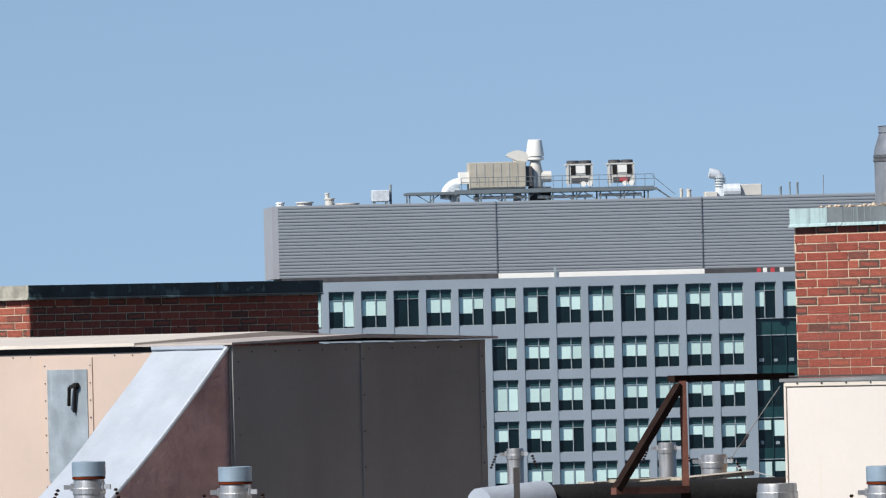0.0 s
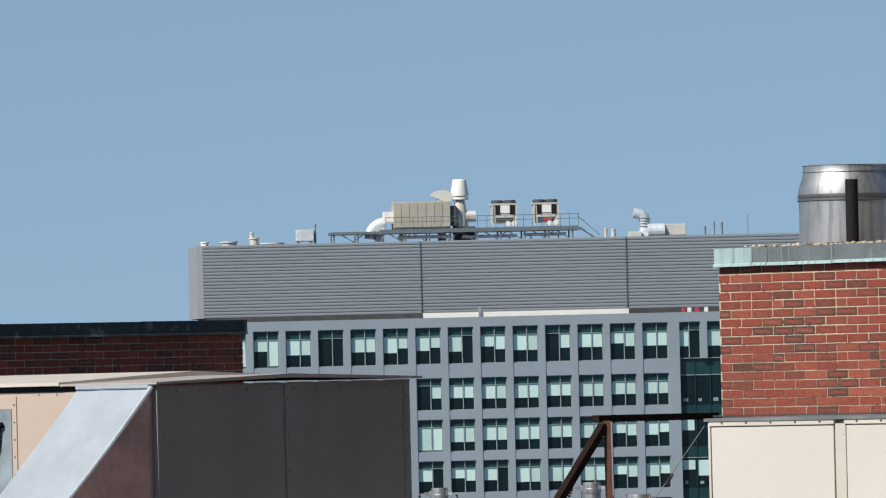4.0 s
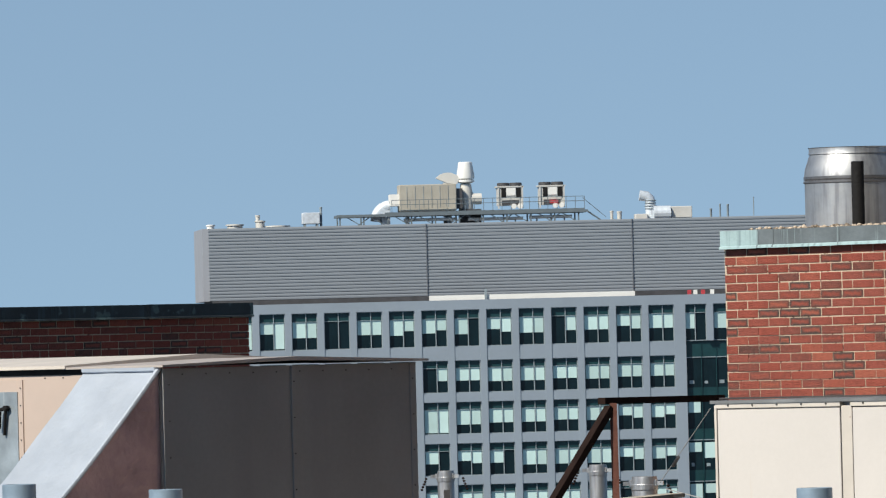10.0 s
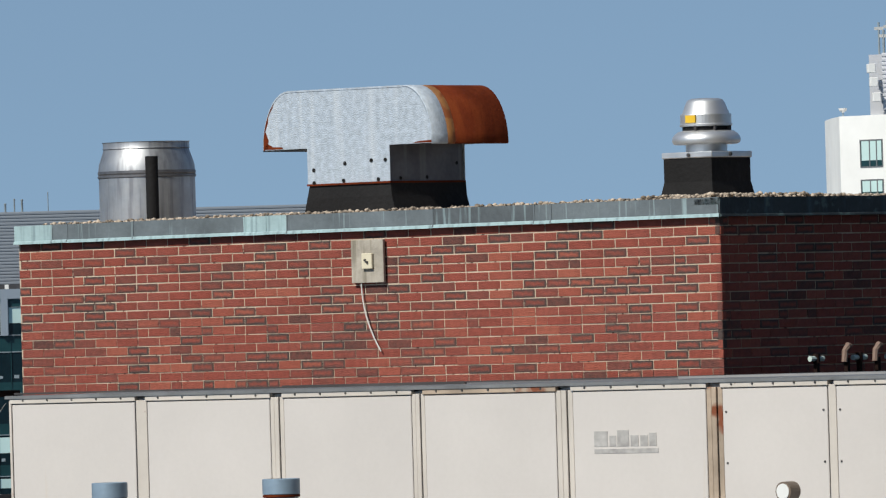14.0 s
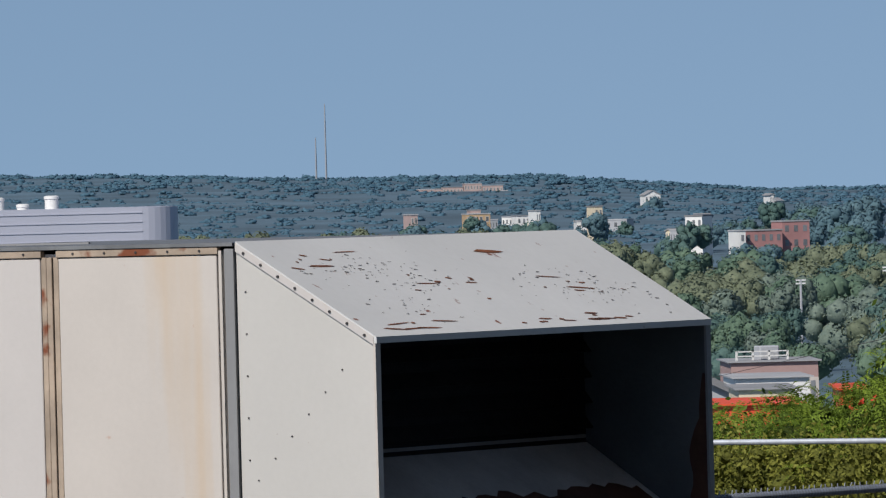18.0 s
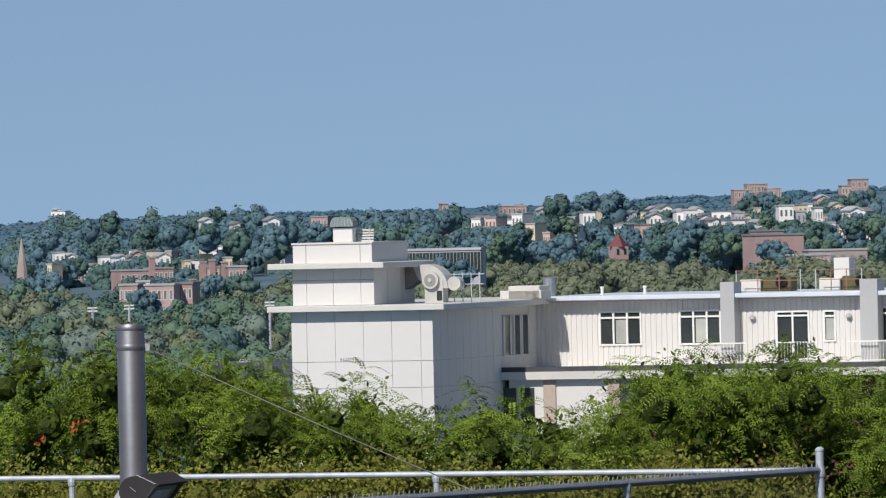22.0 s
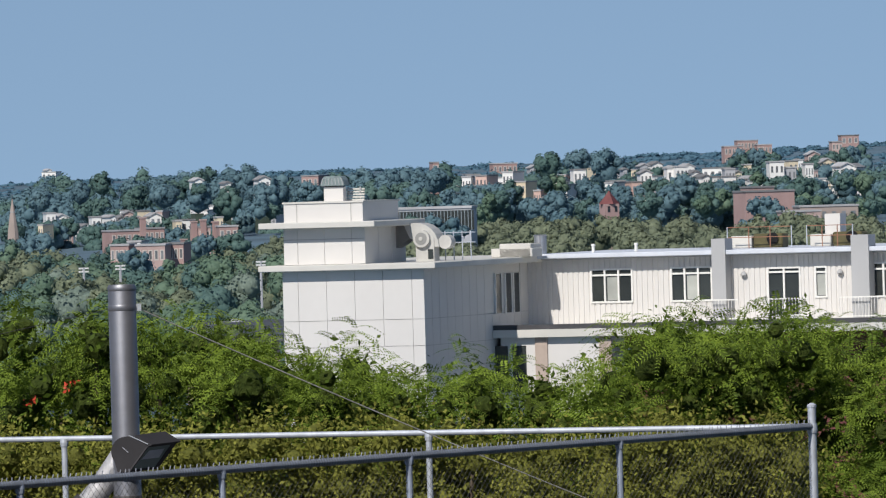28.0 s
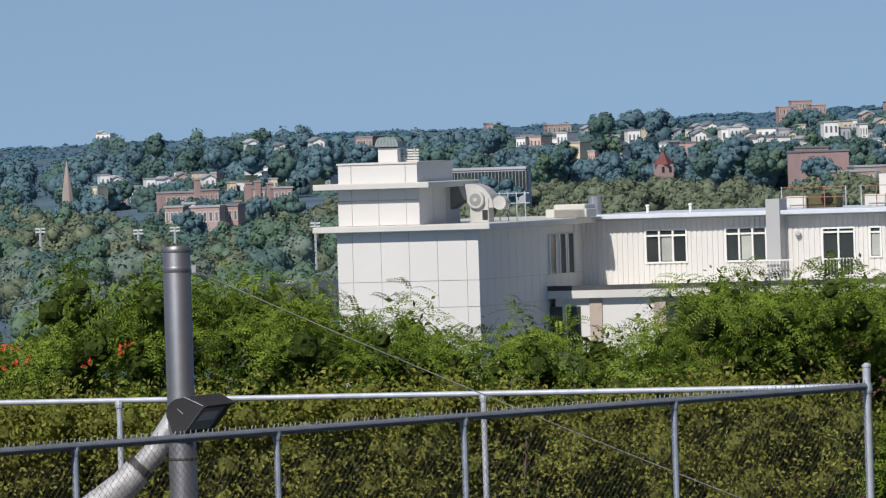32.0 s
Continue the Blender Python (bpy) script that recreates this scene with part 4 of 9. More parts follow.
def cowl_edge():
    """Outline of the hood in v and z: a flat top with rounded shoulders."""
    r = zt - zs
    left = [(c0 - 0.62 * r * (1 - math.cos(math.pi / 2 * k / 10)) , zs + r * math.sin(math.pi / 2 * k / 10)) for k in range(11)]
    right = [(c1 + 0.62 * r * (1 - math.cos(math.pi / 2 * k / 10)), zs + r * math.sin(math.pi / 2 * k / 10)) for k in range(10, -1, -1)]
    return left + right


edge = cowl_edge()
part("front_sheet", extrude([(cu_f, v, z) for v, z in edge] + [(cu_f, n1, zs), (cu_f, n1, zn), (cu_f, n0, zn), (cu_f, n0, zs)], (0.004, 0, 0)), COWL_SHEET, cowl, "pale galvanised front with dents and holes")
bm = bmesh.new()
for va_, vb_ in ((n0 - 0.03, n1 + 0.03), (n1 + 0.03, n0 - 0.03)):
    bar((cu_f + 0.0006, va_, zt - 0.06), (cu_f + 0.0006, vb_, zn + 0.2), 0.003, 0.006, bm)
part("crease", bm, COWL_SHEET, cowl, "faint folded cross in the sheet")
part("rear_sheet", extrude([(cu_f + cw, v, z) for v, z in edge] + [(cu_f + cw, n1, zs), (cu_f + cw, n1, zn), (cu_f + cw, n0, zn), (cu_f + cw, n0, zs)], (-0.004, 0, 0)), GALV, cowl)
part("roof_skin", extrude([(cu_f - 0.004, v, z + 0.003) for v, z in edge[:12]] + [(cu_f - 0.004, v, z - 0.01) for v, z in reversed(edge[:12])], (cw + 0.008, 0, 0)), COWL_SHEET, cowl, smooth=True)


def flank(x0, x1, lift, material, label):
    """A strip of the curved flank between two depths."""
    ring = edge[11:]
    V = [Vector((x, v - lift, z + lift)) - ORG[cowl] for x in (x0, x1) for v, z in ring] + [Vector((x, v + 0.008, z - 0.008)) - ORG[cowl] for x in (x0, x1) for v, z in ring]
    m = len(ring)
    F = [(i, i + 1, m + i + 1, m + i) for i in range(m - 1)] + [(2 * m + i, 3 * m + i, 3 * m + i + 1, 2 * m + i + 1) for i in range(m - 1)]
    F += [(0, m, 3 * m, 2 * m), (m - 1, 3 * m - 1, 4 * m - 1, 2 * m - 1)] + [(i, 2 * m + i, 2 * m + i + 1, i + 1) for i in range(m - 1)]
    ob = new("curved_flank", np_mesh("curved_flank", V, F, material, True))
    ob.parent = cowl
    tagged(ob, label)


flank(cu_f - 0.003, cu_f + cw * 0.2, 0.003, COWL_SHEET, "bare galvanised strip beside the rust")
flank(cu_f + cw * 0.2, cu_f + cw * 0.3, 0.003, STAINED_SHEET, "rust stained edge of the bare strip")
flank(cu_f + cw * 0.3, cu_f + cw + 0.006, 0.003, RUST_SHEET, "deep rust brown curved flank")
for strip in ([(edge[i][0] - 0.004, edge[i][1]) for i in range(0, 7)] + [(edge[i][0] - 0.012 - 0.03 * (i < 2) - 0.012 * (i % 2), edge[i][1] + 0.006) for i in range(6, -1, -1)], [(c0 - 0.01, zs + 0.004), (c0 - 0.2, zs + 0.004), (c0 - 0.19, zs + 0.018), (c0 - 0.1, zs + 0.022), (c0 - 0.04, zs + 0.05)], [(c1 + 0.01, zs + 0.004), (c1 + 0.2, zs + 0.004), (c1 + 0.14, zs + 0.016), (c1 + 0.01, zs + 0.022)]):
    part("rust_patch", extrude([(cu_f - 0.0015, v, z) for v, z in strip], (0.001, 0, 0)), RUST_SHEET, cowl, "flaking rust at the edge")
part("neck", box(cu_f + 0.006, cu_f + cw * 0.98, n1 + 0.012, n0 - 0.004, zn, zs + 0.1), mat("neck_sheet", (0.12, 0.12, 0.13), 0.5, metal=0.4, var=0.3, s1=3, streak=((0.3, 0.3, 0.3), 0.6, 0.8, 6)), cowl, "dark sheet neck")
part("underside", box(cu_f + 0.006, cu_f + cw - 0.006, c1 + 0.02, c0 - 0.02, zs + 0.03, zs + 0.034), DARK_METAL, cowl)
part("rust_band", box(cu_f - 0.006, cu_f + cw, n1 - 0.003, n0 + 0.004, zn - 0.008, zn + 0.006), RUST_SHEET, cowl)
fl = 0.05
part("curb", extrude([(cu_f + 0.01, n0 - 0.01, zn), (cu_f + 0.01, n1 + 0.005, zn), (cu_f - 0.0, n1 - 0.01, zn - 0.1), (cu_f - 0.0, n1 - fl, zb), (cu_f, n0 + fl, zb), (cu_f, n0 + 0.01, zn - 0.1)], (cw, 0, 0)), BLACK, cowl, "black tarred curb")
holes = [(cu_f - 0.003, n0 - (n0 - n1) * a, zn + (zs - zn) * b) for a, b in ((0.08, 0.05), (0.08, 0.4), (0.44, 0.08), (0.46, 0.55), (0.78, 0.6), (0.86, 0.08), (0.95, 0.6))]
part("hole", bolts(holes, (-1, 0, 0), 0.016, 0.003, 8), BLACK, cowl, kind="stuff")
sideh = [(cu_f + cw * a, n1 + 0.01, zn + (zs - zn) * b) for a, b in ((0.15, 0.1), (0.5, 0.12), (0.9, 0.5))]
part("hole", bolts(sideh, (0, -1, 0), 0.014, 0.003, 8), BLACK, cowl, kind="stuff")

eu, ev = uv(6.822, 63.4)
dz = lambda el: up(el, 63.4)
fan = thing("roof_exhaust_fan", (eu, ev, TOP - 0.02), ROOF, "domed aluminium exhaust fan on a black tarred curb", "exhaust fan")
w = 0.235
bm = bmesh.new()
ra = [bm.verts.new((eu + sx * (w + 0.02), ev + sy * (w + 0.02), TOP - 0.02)) for sx, sy in ((-1, -1), (1, -1), (1, 1), (-1, 1))]
rb = [bm.verts.new((eu + sx * (w - 0.012), ev + sy * (w - 0.012), dz(0.97))) for sx, sy in ((-1, -1), (1, -1), (1, 1), (-1, 1))]
rc = [bm.verts.new((eu + sx * (w - 0.012), ev + sy * (w - 0.012), dz(1.13))) for sx, sy in ((-1, -1), (1, -1), (1, 1), (-1, 1))]
for a, b in ((ra, rb), (rb, rc)):
    for k in range(4):
        bm.faces.new((a[k], a[(k + 1) % 4], b[(k + 1) % 4], b[k]))
part("curb", bm, BLACK, fan, "black tarred curb")
part("base_plate", box(eu - w, eu + w, ev - w, ev + w, dz(1.125), dz(1.165), 0.006), ALU, fan)
zf = dz(1.165)
part("throat", lathe(((0.151, zf), (0.151, zf + 0.066)), eu, ev, 40), ALU, fan, smooth=True)
part("wind_band", lathe(((0.14, zf + 0.062), (0.225, zf + 0.056), (0.243, zf + 0.064), (0.25, zf + 0.085), (0.245, zf + 0.108), (0.228, zf + 0.132), (0.2, zf + 0.15), (0.15, zf + 0.16)), eu, ev, 48), ALU, fan, smooth=True)
part("motor_gap", lathe(((0.172, zf + 0.155), (0.172, zf + 0.19)), eu, ev), BLACK, fan)
dome = part("dome", lathe(((0.17, zf + 0.186), (0.19, zf + 0.186), (0.191, zf + 0.2), (0.186, zf + 0.206), (0.186, zf + 0.268), (0.184, zf + 0.274)), eu, ev, 48), ALU, fan)
part("cap", lathe(((0.178, zf + 0.272), (0.17, zf + 0.282), (0.14, zf + 0.36), (0.126, zf + 0.378), (0.1, zf + 0.388), (0.03, zf + 0.391)), eu, ev, 48), ALU, fan, smooth=True)
for k in range(6):
    a_ = radians(195 + 45 * k)
    part("clip", box(eu + 0.182 * math.cos(a_) - 0.01, eu + 0.182 * math.cos(a_) + 0.01, ev + 0.182 * math.sin(a_) - 0.01, ev + 0.182 * math.sin(a_) + 0.01, zf + 0.15, zf + 0.19), DARK_METAL, fan)
q = Vector((eu, ev, 0)) + Vector((math.cos(radians(183)), math.sin(radians(183)), 0)) * 0.1885
lab = part("warning_label", box(-0.003, 0.003, -0.045, 0.045, -0.027, 0.027), YELLOW, None, "small yellow warning label")
lab.parent = dome
lab.matrix_local = Matrix.Translation(q + Vector((0, 0, zf + 0.238)) - ORG[fan]) @ Matrix.Rotation(radians(183), 4, "Z")
for sx, sy in ((-1, -0.1), (-0.1, -1)):
    p = Vector((eu + sx * w, ev + sy * w, dz(1.145)))
    part("bolt", tube(p, p + Vector((-0.012 if sx == -1 else 0, -0.012 if sy == -1 else 0, 0)), 0.014, 8), DARK_METAL, fan)

# a weathered board with a small box and a hanging cable on the lit wall
b0, b1 = v_at(-0.02, 4.482), v_at(-0.02, 4.692)
z0, z1 = up(0.372, 63.6), up(0.655, 63.6)
plate = thing("wooden_backboard", (0, (b0 + b1) / 2, z0), ROOF, "weathered plywood board with a small cream box on the brick wall", "board")
part("board", box(-0.035, -0.008, b1, b0, z0, z1, 0.003), WOOD, plate, "grey weathered plywood")
bx = part("switch_box", box(-0.062, -0.035, b1 + 0.09, b1 + 0.19, z0 + 0.1, z0 + 0.215, 0.005), mat("box_cream", (0.66, 0.6, 0.45), 0.5, var=0.1), plate, "small cream box")
part("terminal", bolts([(-0.062, b1 + 0.13, z0 + 0.15), (-0.062, b1 + 0.15, z0 + 0.165)], (-1, 0, 0), 0.01, 0.01), DARK_METAL, bx)
pts = [Vector((-0.02, b0 - 0.08 - 0.17 * k * k, z0 - 0.5 * k)) for k in [i / 12 for i in range(13)]]
bm = sweep(pts, 0.006, 6)
part("cable", bm, mat("white_cable", (0.6, 0.58, 0.55), 0.6, bump=0), plate, "thin pale hanging cable")

# little pipe stubs and clamps along the foot of the shaded wall
STUB = mat("pale_green_pipe", (0.5, 0.6, 0.56), 0.5, var=0.1)
for b, kind in ((7.5, 0), (7.7, 1), (7.78, 0), (7.9, 1), (8.0, 0), (8.1, 1), (8.2, 0), (9.52, 0), (9.72, 0), (9.93, 0), (10.14, 0), (10.55, 0), (10.74, 0)):
    u = u_at(-0.25, b)
    z = up(-0.2, 64.5) + (0.0 if b > 9 else 0.0)
    t = thing("pipe_clamp", (u, -0.25, DECK_Z), ROOF, "short pale pipe held in a rusty clamp on a stand" if not kind else "bent rusty conduit elbow on a stand", "pipe fitting", "fittings along the shaded wall")
    part("stand", box(u - 0.015, u + 0.015, -0.265, -0.235, DECK_Z, z), RUST_STEEL, t)
    if kind:
        p0 = [Vector((u - 0.03 + 0.0, -0.25, z - 0.03)), Vector((u - 0.02, -0.25, z + 0.05)), Vector((u + 0.02, -0.25, z + 0.09)), Vector((u + 0.04, -0.25, z + 0.08))]
        bm = sweep(p0, 0.022)
        part("elbow", bm, mat("conduit", (0.22, 0.15, 0.12), 0.6), t)
    else:
        part("pipe", tube((u - 0.075, -0.25, z), (u + 0.075, -0.25, z), 0.02, 10), STUB, t, "pale green pipe")
        part("clamp", lathe(((0.028, z - 0.03), (0.028, z + 0.035)), u, -0.25, 10), RUST_STEEL, t)

# ---- fence at the roof's corner ----
FZ = EYE - 2.08
fc = plan(23.0, 66.0)
fa, fb = plan(16.2, 56.6), plan(16.2, 69.3)
WORLD = Matrix.Identity(4)
RAIL_DARK = mat("weathered_rail", (0.29, 0.335, 0.42), 0.6, metal=0.1, var=0.2, s1=9, bump=0.2)
WIRE = mat("weathered_wire", (0.27, 0.29, 0.33), 0.6, metal=0.3, var=0.1, bump=0)

LINK = mat("dull_link_wire", (0.1, 0.1, 0.095), 0.7, var=0.1, bump=0)


def fence(name, a, b, posts, label, links, rail_r, rail_m):
    t = thing(name, (a.x, a.y, DECK_Z), WORLD, label, "fence", "fences at the roof corner")
    a, b = Vector((a.x, a.y, FZ)), Vector((b.x, b.y, FZ))
    part("top_rail", tube(a, b, rail_r, 12), rail_m, t, smooth=True)
    part("bottom_rail", tube(a + Vector((0, 0, -1.75)), b + Vector((0, 0, -1.75)), 0.02, 8), rail_m, t, smooth=True)
    way = (b - a).normalized()
    for bearing in posts:
        k = math.tan(radians(bearing))
        s = (k * a.y - a.x) / (way.x - k * way.y)
        p = a + way * s
        post = part("post", tube((p.x, p.y, DECK_Z), (p.x, p.y, FZ - 0.02), 0.024, 10), rail_m, t, smooth=True)
        bm = lathe(((0.03, FZ - 0.06), (0.034, FZ - 0.03), (0.03, FZ + 0.0)), p.x, p.y, 10)
        part("rail_cap", bm, rail_m, post)
    if links:
        length = (b - a).length
        hgt, pitch, r = 1.75, 0.06, 0.0012
        V, F = [], []
        side = Vector((way.y, -way.x, 0))
        starts = np.arange(-hgt, length, pitch)
        for lean in (1, -1):
            for s0 in starts:
                lo, hi = max(0, -s0 / hgt), min(1, (length - s0) / hgt)
                if hi - lo < 0.02:
                    continue
                p = a + way * (s0 + hgt * lo) + Vector((0, 0, -hgt + hgt * lo if lean > 0 else -hgt * lo))
                q = a + way * (s0 + hgt * hi) + Vector((0, 0, -hgt + hgt * hi if lean > 0 else -hgt * hi))
                n0 = len(V)
                upv = Vector((0, 0, 1)) - way * lean
                upv.normalize()
                for e in (p, q):
                    for c in (upv * r, side * r - upv * r * 0.5, -side * r - upv * r * 0.5):
                        V.append(e + c - ORG[t] + side * 0.02 * lean * 0.2)
                F += [(n0 + i, n0 + (i + 1) % 3, n0 + 3 + (i + 1) % 3, n0 + 3 + i) for i in range(3)]
        ob = new("chain_link", np_mesh("chain_link", V, F, LINK))
        ob.parent = t
        tagged(ob, "woven wire mesh", kind="stuff")
        V, F = [], []
        # twisted wire ends above the rail
        for s0 in np.arange(0, length, pitch):
            p = a + way * s0 + Vector((0, 0, -0.01))
            n0 = len(V)
            q = p + Vector((0, 0, 0.062)) + way * random.uniform(-0.012, 0.03)
            for e in (p, q):
                for c in (way * 0.004, side * 0.004 - way * 0.003, -side * 0.004 - way * 0.003):
                    V.append(e + c - ORG[t])
            F += [(n0 + i, n0 + (i + 1) % 3, n0 + 3 + (i + 1) % 3, n0 + 3 + i) for i in range(3)]
        # tie loops round the top rail
        for s0 in np.arange(0, length, pitch * 0.5):
            n0 = len(V)
            for e in (a + way * s0, a + way * (s0 + 0.016)):
                for q in range(8):
                    V.append(e + (side * math.cos(q * math.pi / 4) + Vector((0, 0, math.sin(q * math.pi / 4)))) * (rail_r + 0.005) - ORG[t])
            F += [(n0 + i, n0 + (i + 1) % 8, n0 + 8 + (i + 1) % 8, n0 + 8 + i) for i in range(8)]
        ob = new("wire_tie", np_mesh("wire_tie", V, F, WIRE))
        ob.parent = t
        tagged(ob, "wire ties and twisted ends along the rail", kind="stuff")
    return t


fence("chain_link_fence", fa, fc, (17.8, 19.124, 20.353, 21.733), "galvanised chain link fence with twisted wire ends", True, 0.024, RAIL_DARK)
fence("pipe_rail_fence", fb, fc, (18.10, 20.487), "galvanised pipe fence behind the corner", False, 0.022, RAIL)
post = thing("corner_fence_post", (fc.x, fc.y, DECK_Z), WORLD, "stout galvanised corner post of the fence", "fence post")
part("shaft", tube((fc.x, fc.y, DECK_Z), (fc.x, fc.y, up(-1.675, 66)), 0.032, 12), RAIL, post, smooth=True)
part("cap", lathe(((0.036, up(-1.68, 66)), (0.036, up(-1.665, 66)), (0.012, up(-1.652, 66))), fc.x, fc.y, 12), RAIL, post)
part("band", lathe(((0.038, FZ - 0.05), (0.042, FZ - 0.03), (0.038, FZ + 0.02)), fc.x, fc.y, 12), RAIL, post)

# tall exhaust pole with an elbow, guy wire and flood light
pp = plan(18.505, 62.0)
PR = 0.099
POLE_M = mat("grey_pipe", (0.25, 0.255, 0.28), 0.48, metal=0.7, var=0.1, s1=3, bump=0.03)
pole = thing("exhaust_pole", (pp.x, pp.y, DECK_Z), WORLD, "tall grey metal exhaust pipe with an open top", "exhaust pipe")
pz = lambda el: up(el, 62)
part("shaft", lathe(((PR, DECK_Z), (PR, pz(-0.765)), (PR * 0.93, pz(-0.748)), (PR * 0.86, pz(-0.748)), (PR * 0.86, pz(-0.8))), pp.x, pp.y, 32), POLE_M, pole, smooth=True)
part("collar", lathe(((PR * 1.0, pz(-0.92)), (PR * 1.03, pz(-0.915)), (PR * 1.03, pz(-0.885)), (PR * 1.0, pz(-0.88))), pp.x, pp.y, 32), POLE_M, pole, smooth=True)
part("rim", lathe(((PR * 1.0, pz(-0.79)), (PR * 1.025, pz(-0.785)), (PR * 1.025, pz(-0.765)), (PR * 0.95, pz(-0.752))), pp.x, pp.y, 32), POLE_M, pole, smooth=True)
pr = Vector((math.cos(radians(-18.5)), math.sin(radians(-18.5)), 0))     # to the right, seen from the tall roof
pf = Vector((pr.y * -1, pr.x, 0))
c = Vector((pp.x, pp.y, 0))
lug = c + pr * PR + Vector((0, 0, pz(-0.9)))
eye_lug = part("wire_lug", box(-0.02, 0.02, -0.02, 0.02, -0.025, 0.025), GALV, None)
eye_lug.parent = pole
eye_lug.location = lug - ORG[pole] + pr * 0.01
way_ = ((18.47, -1.875), (18.43, -1.935), (18.325, -2.085), (18.225, -2.195), (18.12, -2.30), (17.95, -2.42), (17.80, -2.52), (17.6, -2.64))
el_pts = [plan(b_, 62.06) + Vector((0, 0, pz(e))) for b_, e in way_]
DUCT_M = mat("dull_duct_steel", (0.46, 0.46, 0.47), 0.6, metal=0.35, var=0.2, s1=7, s2=30, bump=0.3)
part("side_duct", sweep(el_pts[:4] + [el_pts[3].lerp(el_pts[4], 0.4)], 0.084, 24), DUCT_M, pole, "dull segmented elbow duct", smooth=True)
part("duct_boot", sweep([el_pts[3].lerp(el_pts[4], 0.2)] + el_pts[4:], 0.108, 24), DUCT_M, pole, "wider dull metal boot", smooth=True)
q, w = el_pts[3], el_pts[4]
part("clamp", tube(q - (w - q).normalized() * 0.03, q + (w - q).normalized() * 0.02, 0.104, 24), DARK_METAL, pole, "dark band clamp")
for k in (2, 5):
    q, w = el_pts[k], el_pts[k + 1]
    part("seam_ring", tube(q, q + (w - q).normalized() * 0.014, 0.088 + 0.008 * max(0, k - 2), 24), DUCT_M, pole)
part("strap", lathe(((PR * 1.02, pz(-2.15)), (PR * 1.05, pz(-2.14)), (PR * 1.02, pz(-2.13))), pp.x, pp.y, 24), DARK_METAL, pole)
gw = thing("guy_wire", tuple(lug), WORLD, "thin steel guy wire running down from the pole", "wire")
far_end = plan(22.36, 66.9) + Vector((0, 0, up(-2.6, 66.9)))
bm = sweep([lug.lerp(far_end, k / 16) - Vector((0, 0, 0.12 * k / 16 * (1 - k / 16))) for k in range(17)], 0.0045, 5)
part("strand", bm, mat("bright_wire", (0.72, 0.7, 0.65), 0.5, bump=0), gw)
lug2 = c - pr * PR + Vector((0, 0, pz(-0.906)))
gw2 = thing("guy_wire", tuple(lug2), WORLD, "thin dark steel stay wire behind the pole", "wire")
far2 = plan(16.0, 66.0) + Vector((0, 0, up(-1.39, 66.0)))
part("strand", sweep([lug2.lerp(far2, k / 8) for k in range(9)], 0.002, 5), DARK_METAL, gw2)
fl = c + pr * 0.0 - pf * 0.17 + Vector((0, 0, pz(-1.838)))
flood = thing("flood_light", tuple(fl), WORLD, "dark bronze flood light fixed to the pole", "flood light")
outline = [(0.108 * math.cos(radians(a_)), 0.108 * math.sin(radians(a_))) for a_ in range(58, 226, 12)] + [(-0.066, -0.142), (0.008, -0.142), (0.15, 0.043)]
deep_ = pr * 0.205 + pf * 0.15 + Vector((0, 0, 0.014))
spot = lambda x, z, u_=0.0: fl + pr * x + Vector((0, 0, z)) + deep_ * u_
part("housing", extrude([spot(x, z) for x, z in outline], deep_), LAMP_BODY, flood, "bronze painted housing")
lip = (pr * 0.5 - Vector((0, 0, 1.0)) * 0.45 - pf * 0.7).normalized() * 0.012
edge_ = lambda s_: (0.15 - 0.142 * s_, 0.043 - 0.185 * s_)
bm = bmesh.new()
for s0, s1, u0, u1 in ((0.0, 0.06, 0.02, 1.0), (0.92, 1.0, 0.02, 1.0), (0.06, 0.92, 0.0, 0.04), (0.06, 0.92, 0.86, 1.0)):
    extrude([spot(*edge_(s0), u0), spot(*edge_(s0), u1), spot(*edge_(s1), u1), spot(*edge_(s1), u0)], lip, bm)
part("lens_frame", bm, LAMP_BODY, flood)
part("lens", extrude([spot(*edge_(s_), u_) for s_, u_ in ((0.06, 0.04), (0.06, 0.86), (0.92, 0.86), (0.92, 0.04))], lip * 0.35), LENS, flood, "dark reflective glass lens")
# reflection in the lens, put in as a pale plate
part("lamp_tube", extrude([spot(*edge_(s_), u_) for s_, u_ in ((0.22, 0.2), (0.22, 0.72), (0.55, 0.76), (0.55, 0.14))], lip * 0.45), RAIL, flood, "pale plate standing for a reflection in the lens")
part("visor", extrude([spot(0.06, 0.105), spot(0.06, 0.105, 1.02), spot(0.172, 0.034, 1.02), spot(0.172, 0.034)], Vector((0, 0, 0.012)) + pr * 0.008), LAMP_BODY, flood)
part("bracket", bar(fl - pr * 0.02 + pf * 0.02 + Vector((0, 0, -0.12)), c + Vector((0, 0, pz(-1.838) - 0.19)), 0.05, 0.06), LAMP_BODY, flood)
# glint along the visor edge, put in as a pale bar
part("visor_glint", bar(spot(0.02, 0.116) - pf * 0.002, spot(0.152, 0.05) - pf * 0.002, 0.008, 0.006), RAIL, flood, "pale bar standing for a glint on the visor")
part("pale_mark", bar(spot(-0.03, 0.035) - pf * 0.003, spot(0.012, -0.005) - pf * 0.003, 0.012, 0.004), RAIL, flood, "small pale mark")

# ---- leafy trees behind the fence ----
LEAF = leaf_mat("pinnate_leaf", (0.045, 0.09, 0.012), (0.27, 0.37, 0.048), 0.9)
# darker inner leaves put shade into the gaps of the crowns
LEAF_SHADE = leaf_mat("darkened_inner_leaf", (0.035, 0.062, 0.009), (0.12, 0.18, 0.024), 0.9)
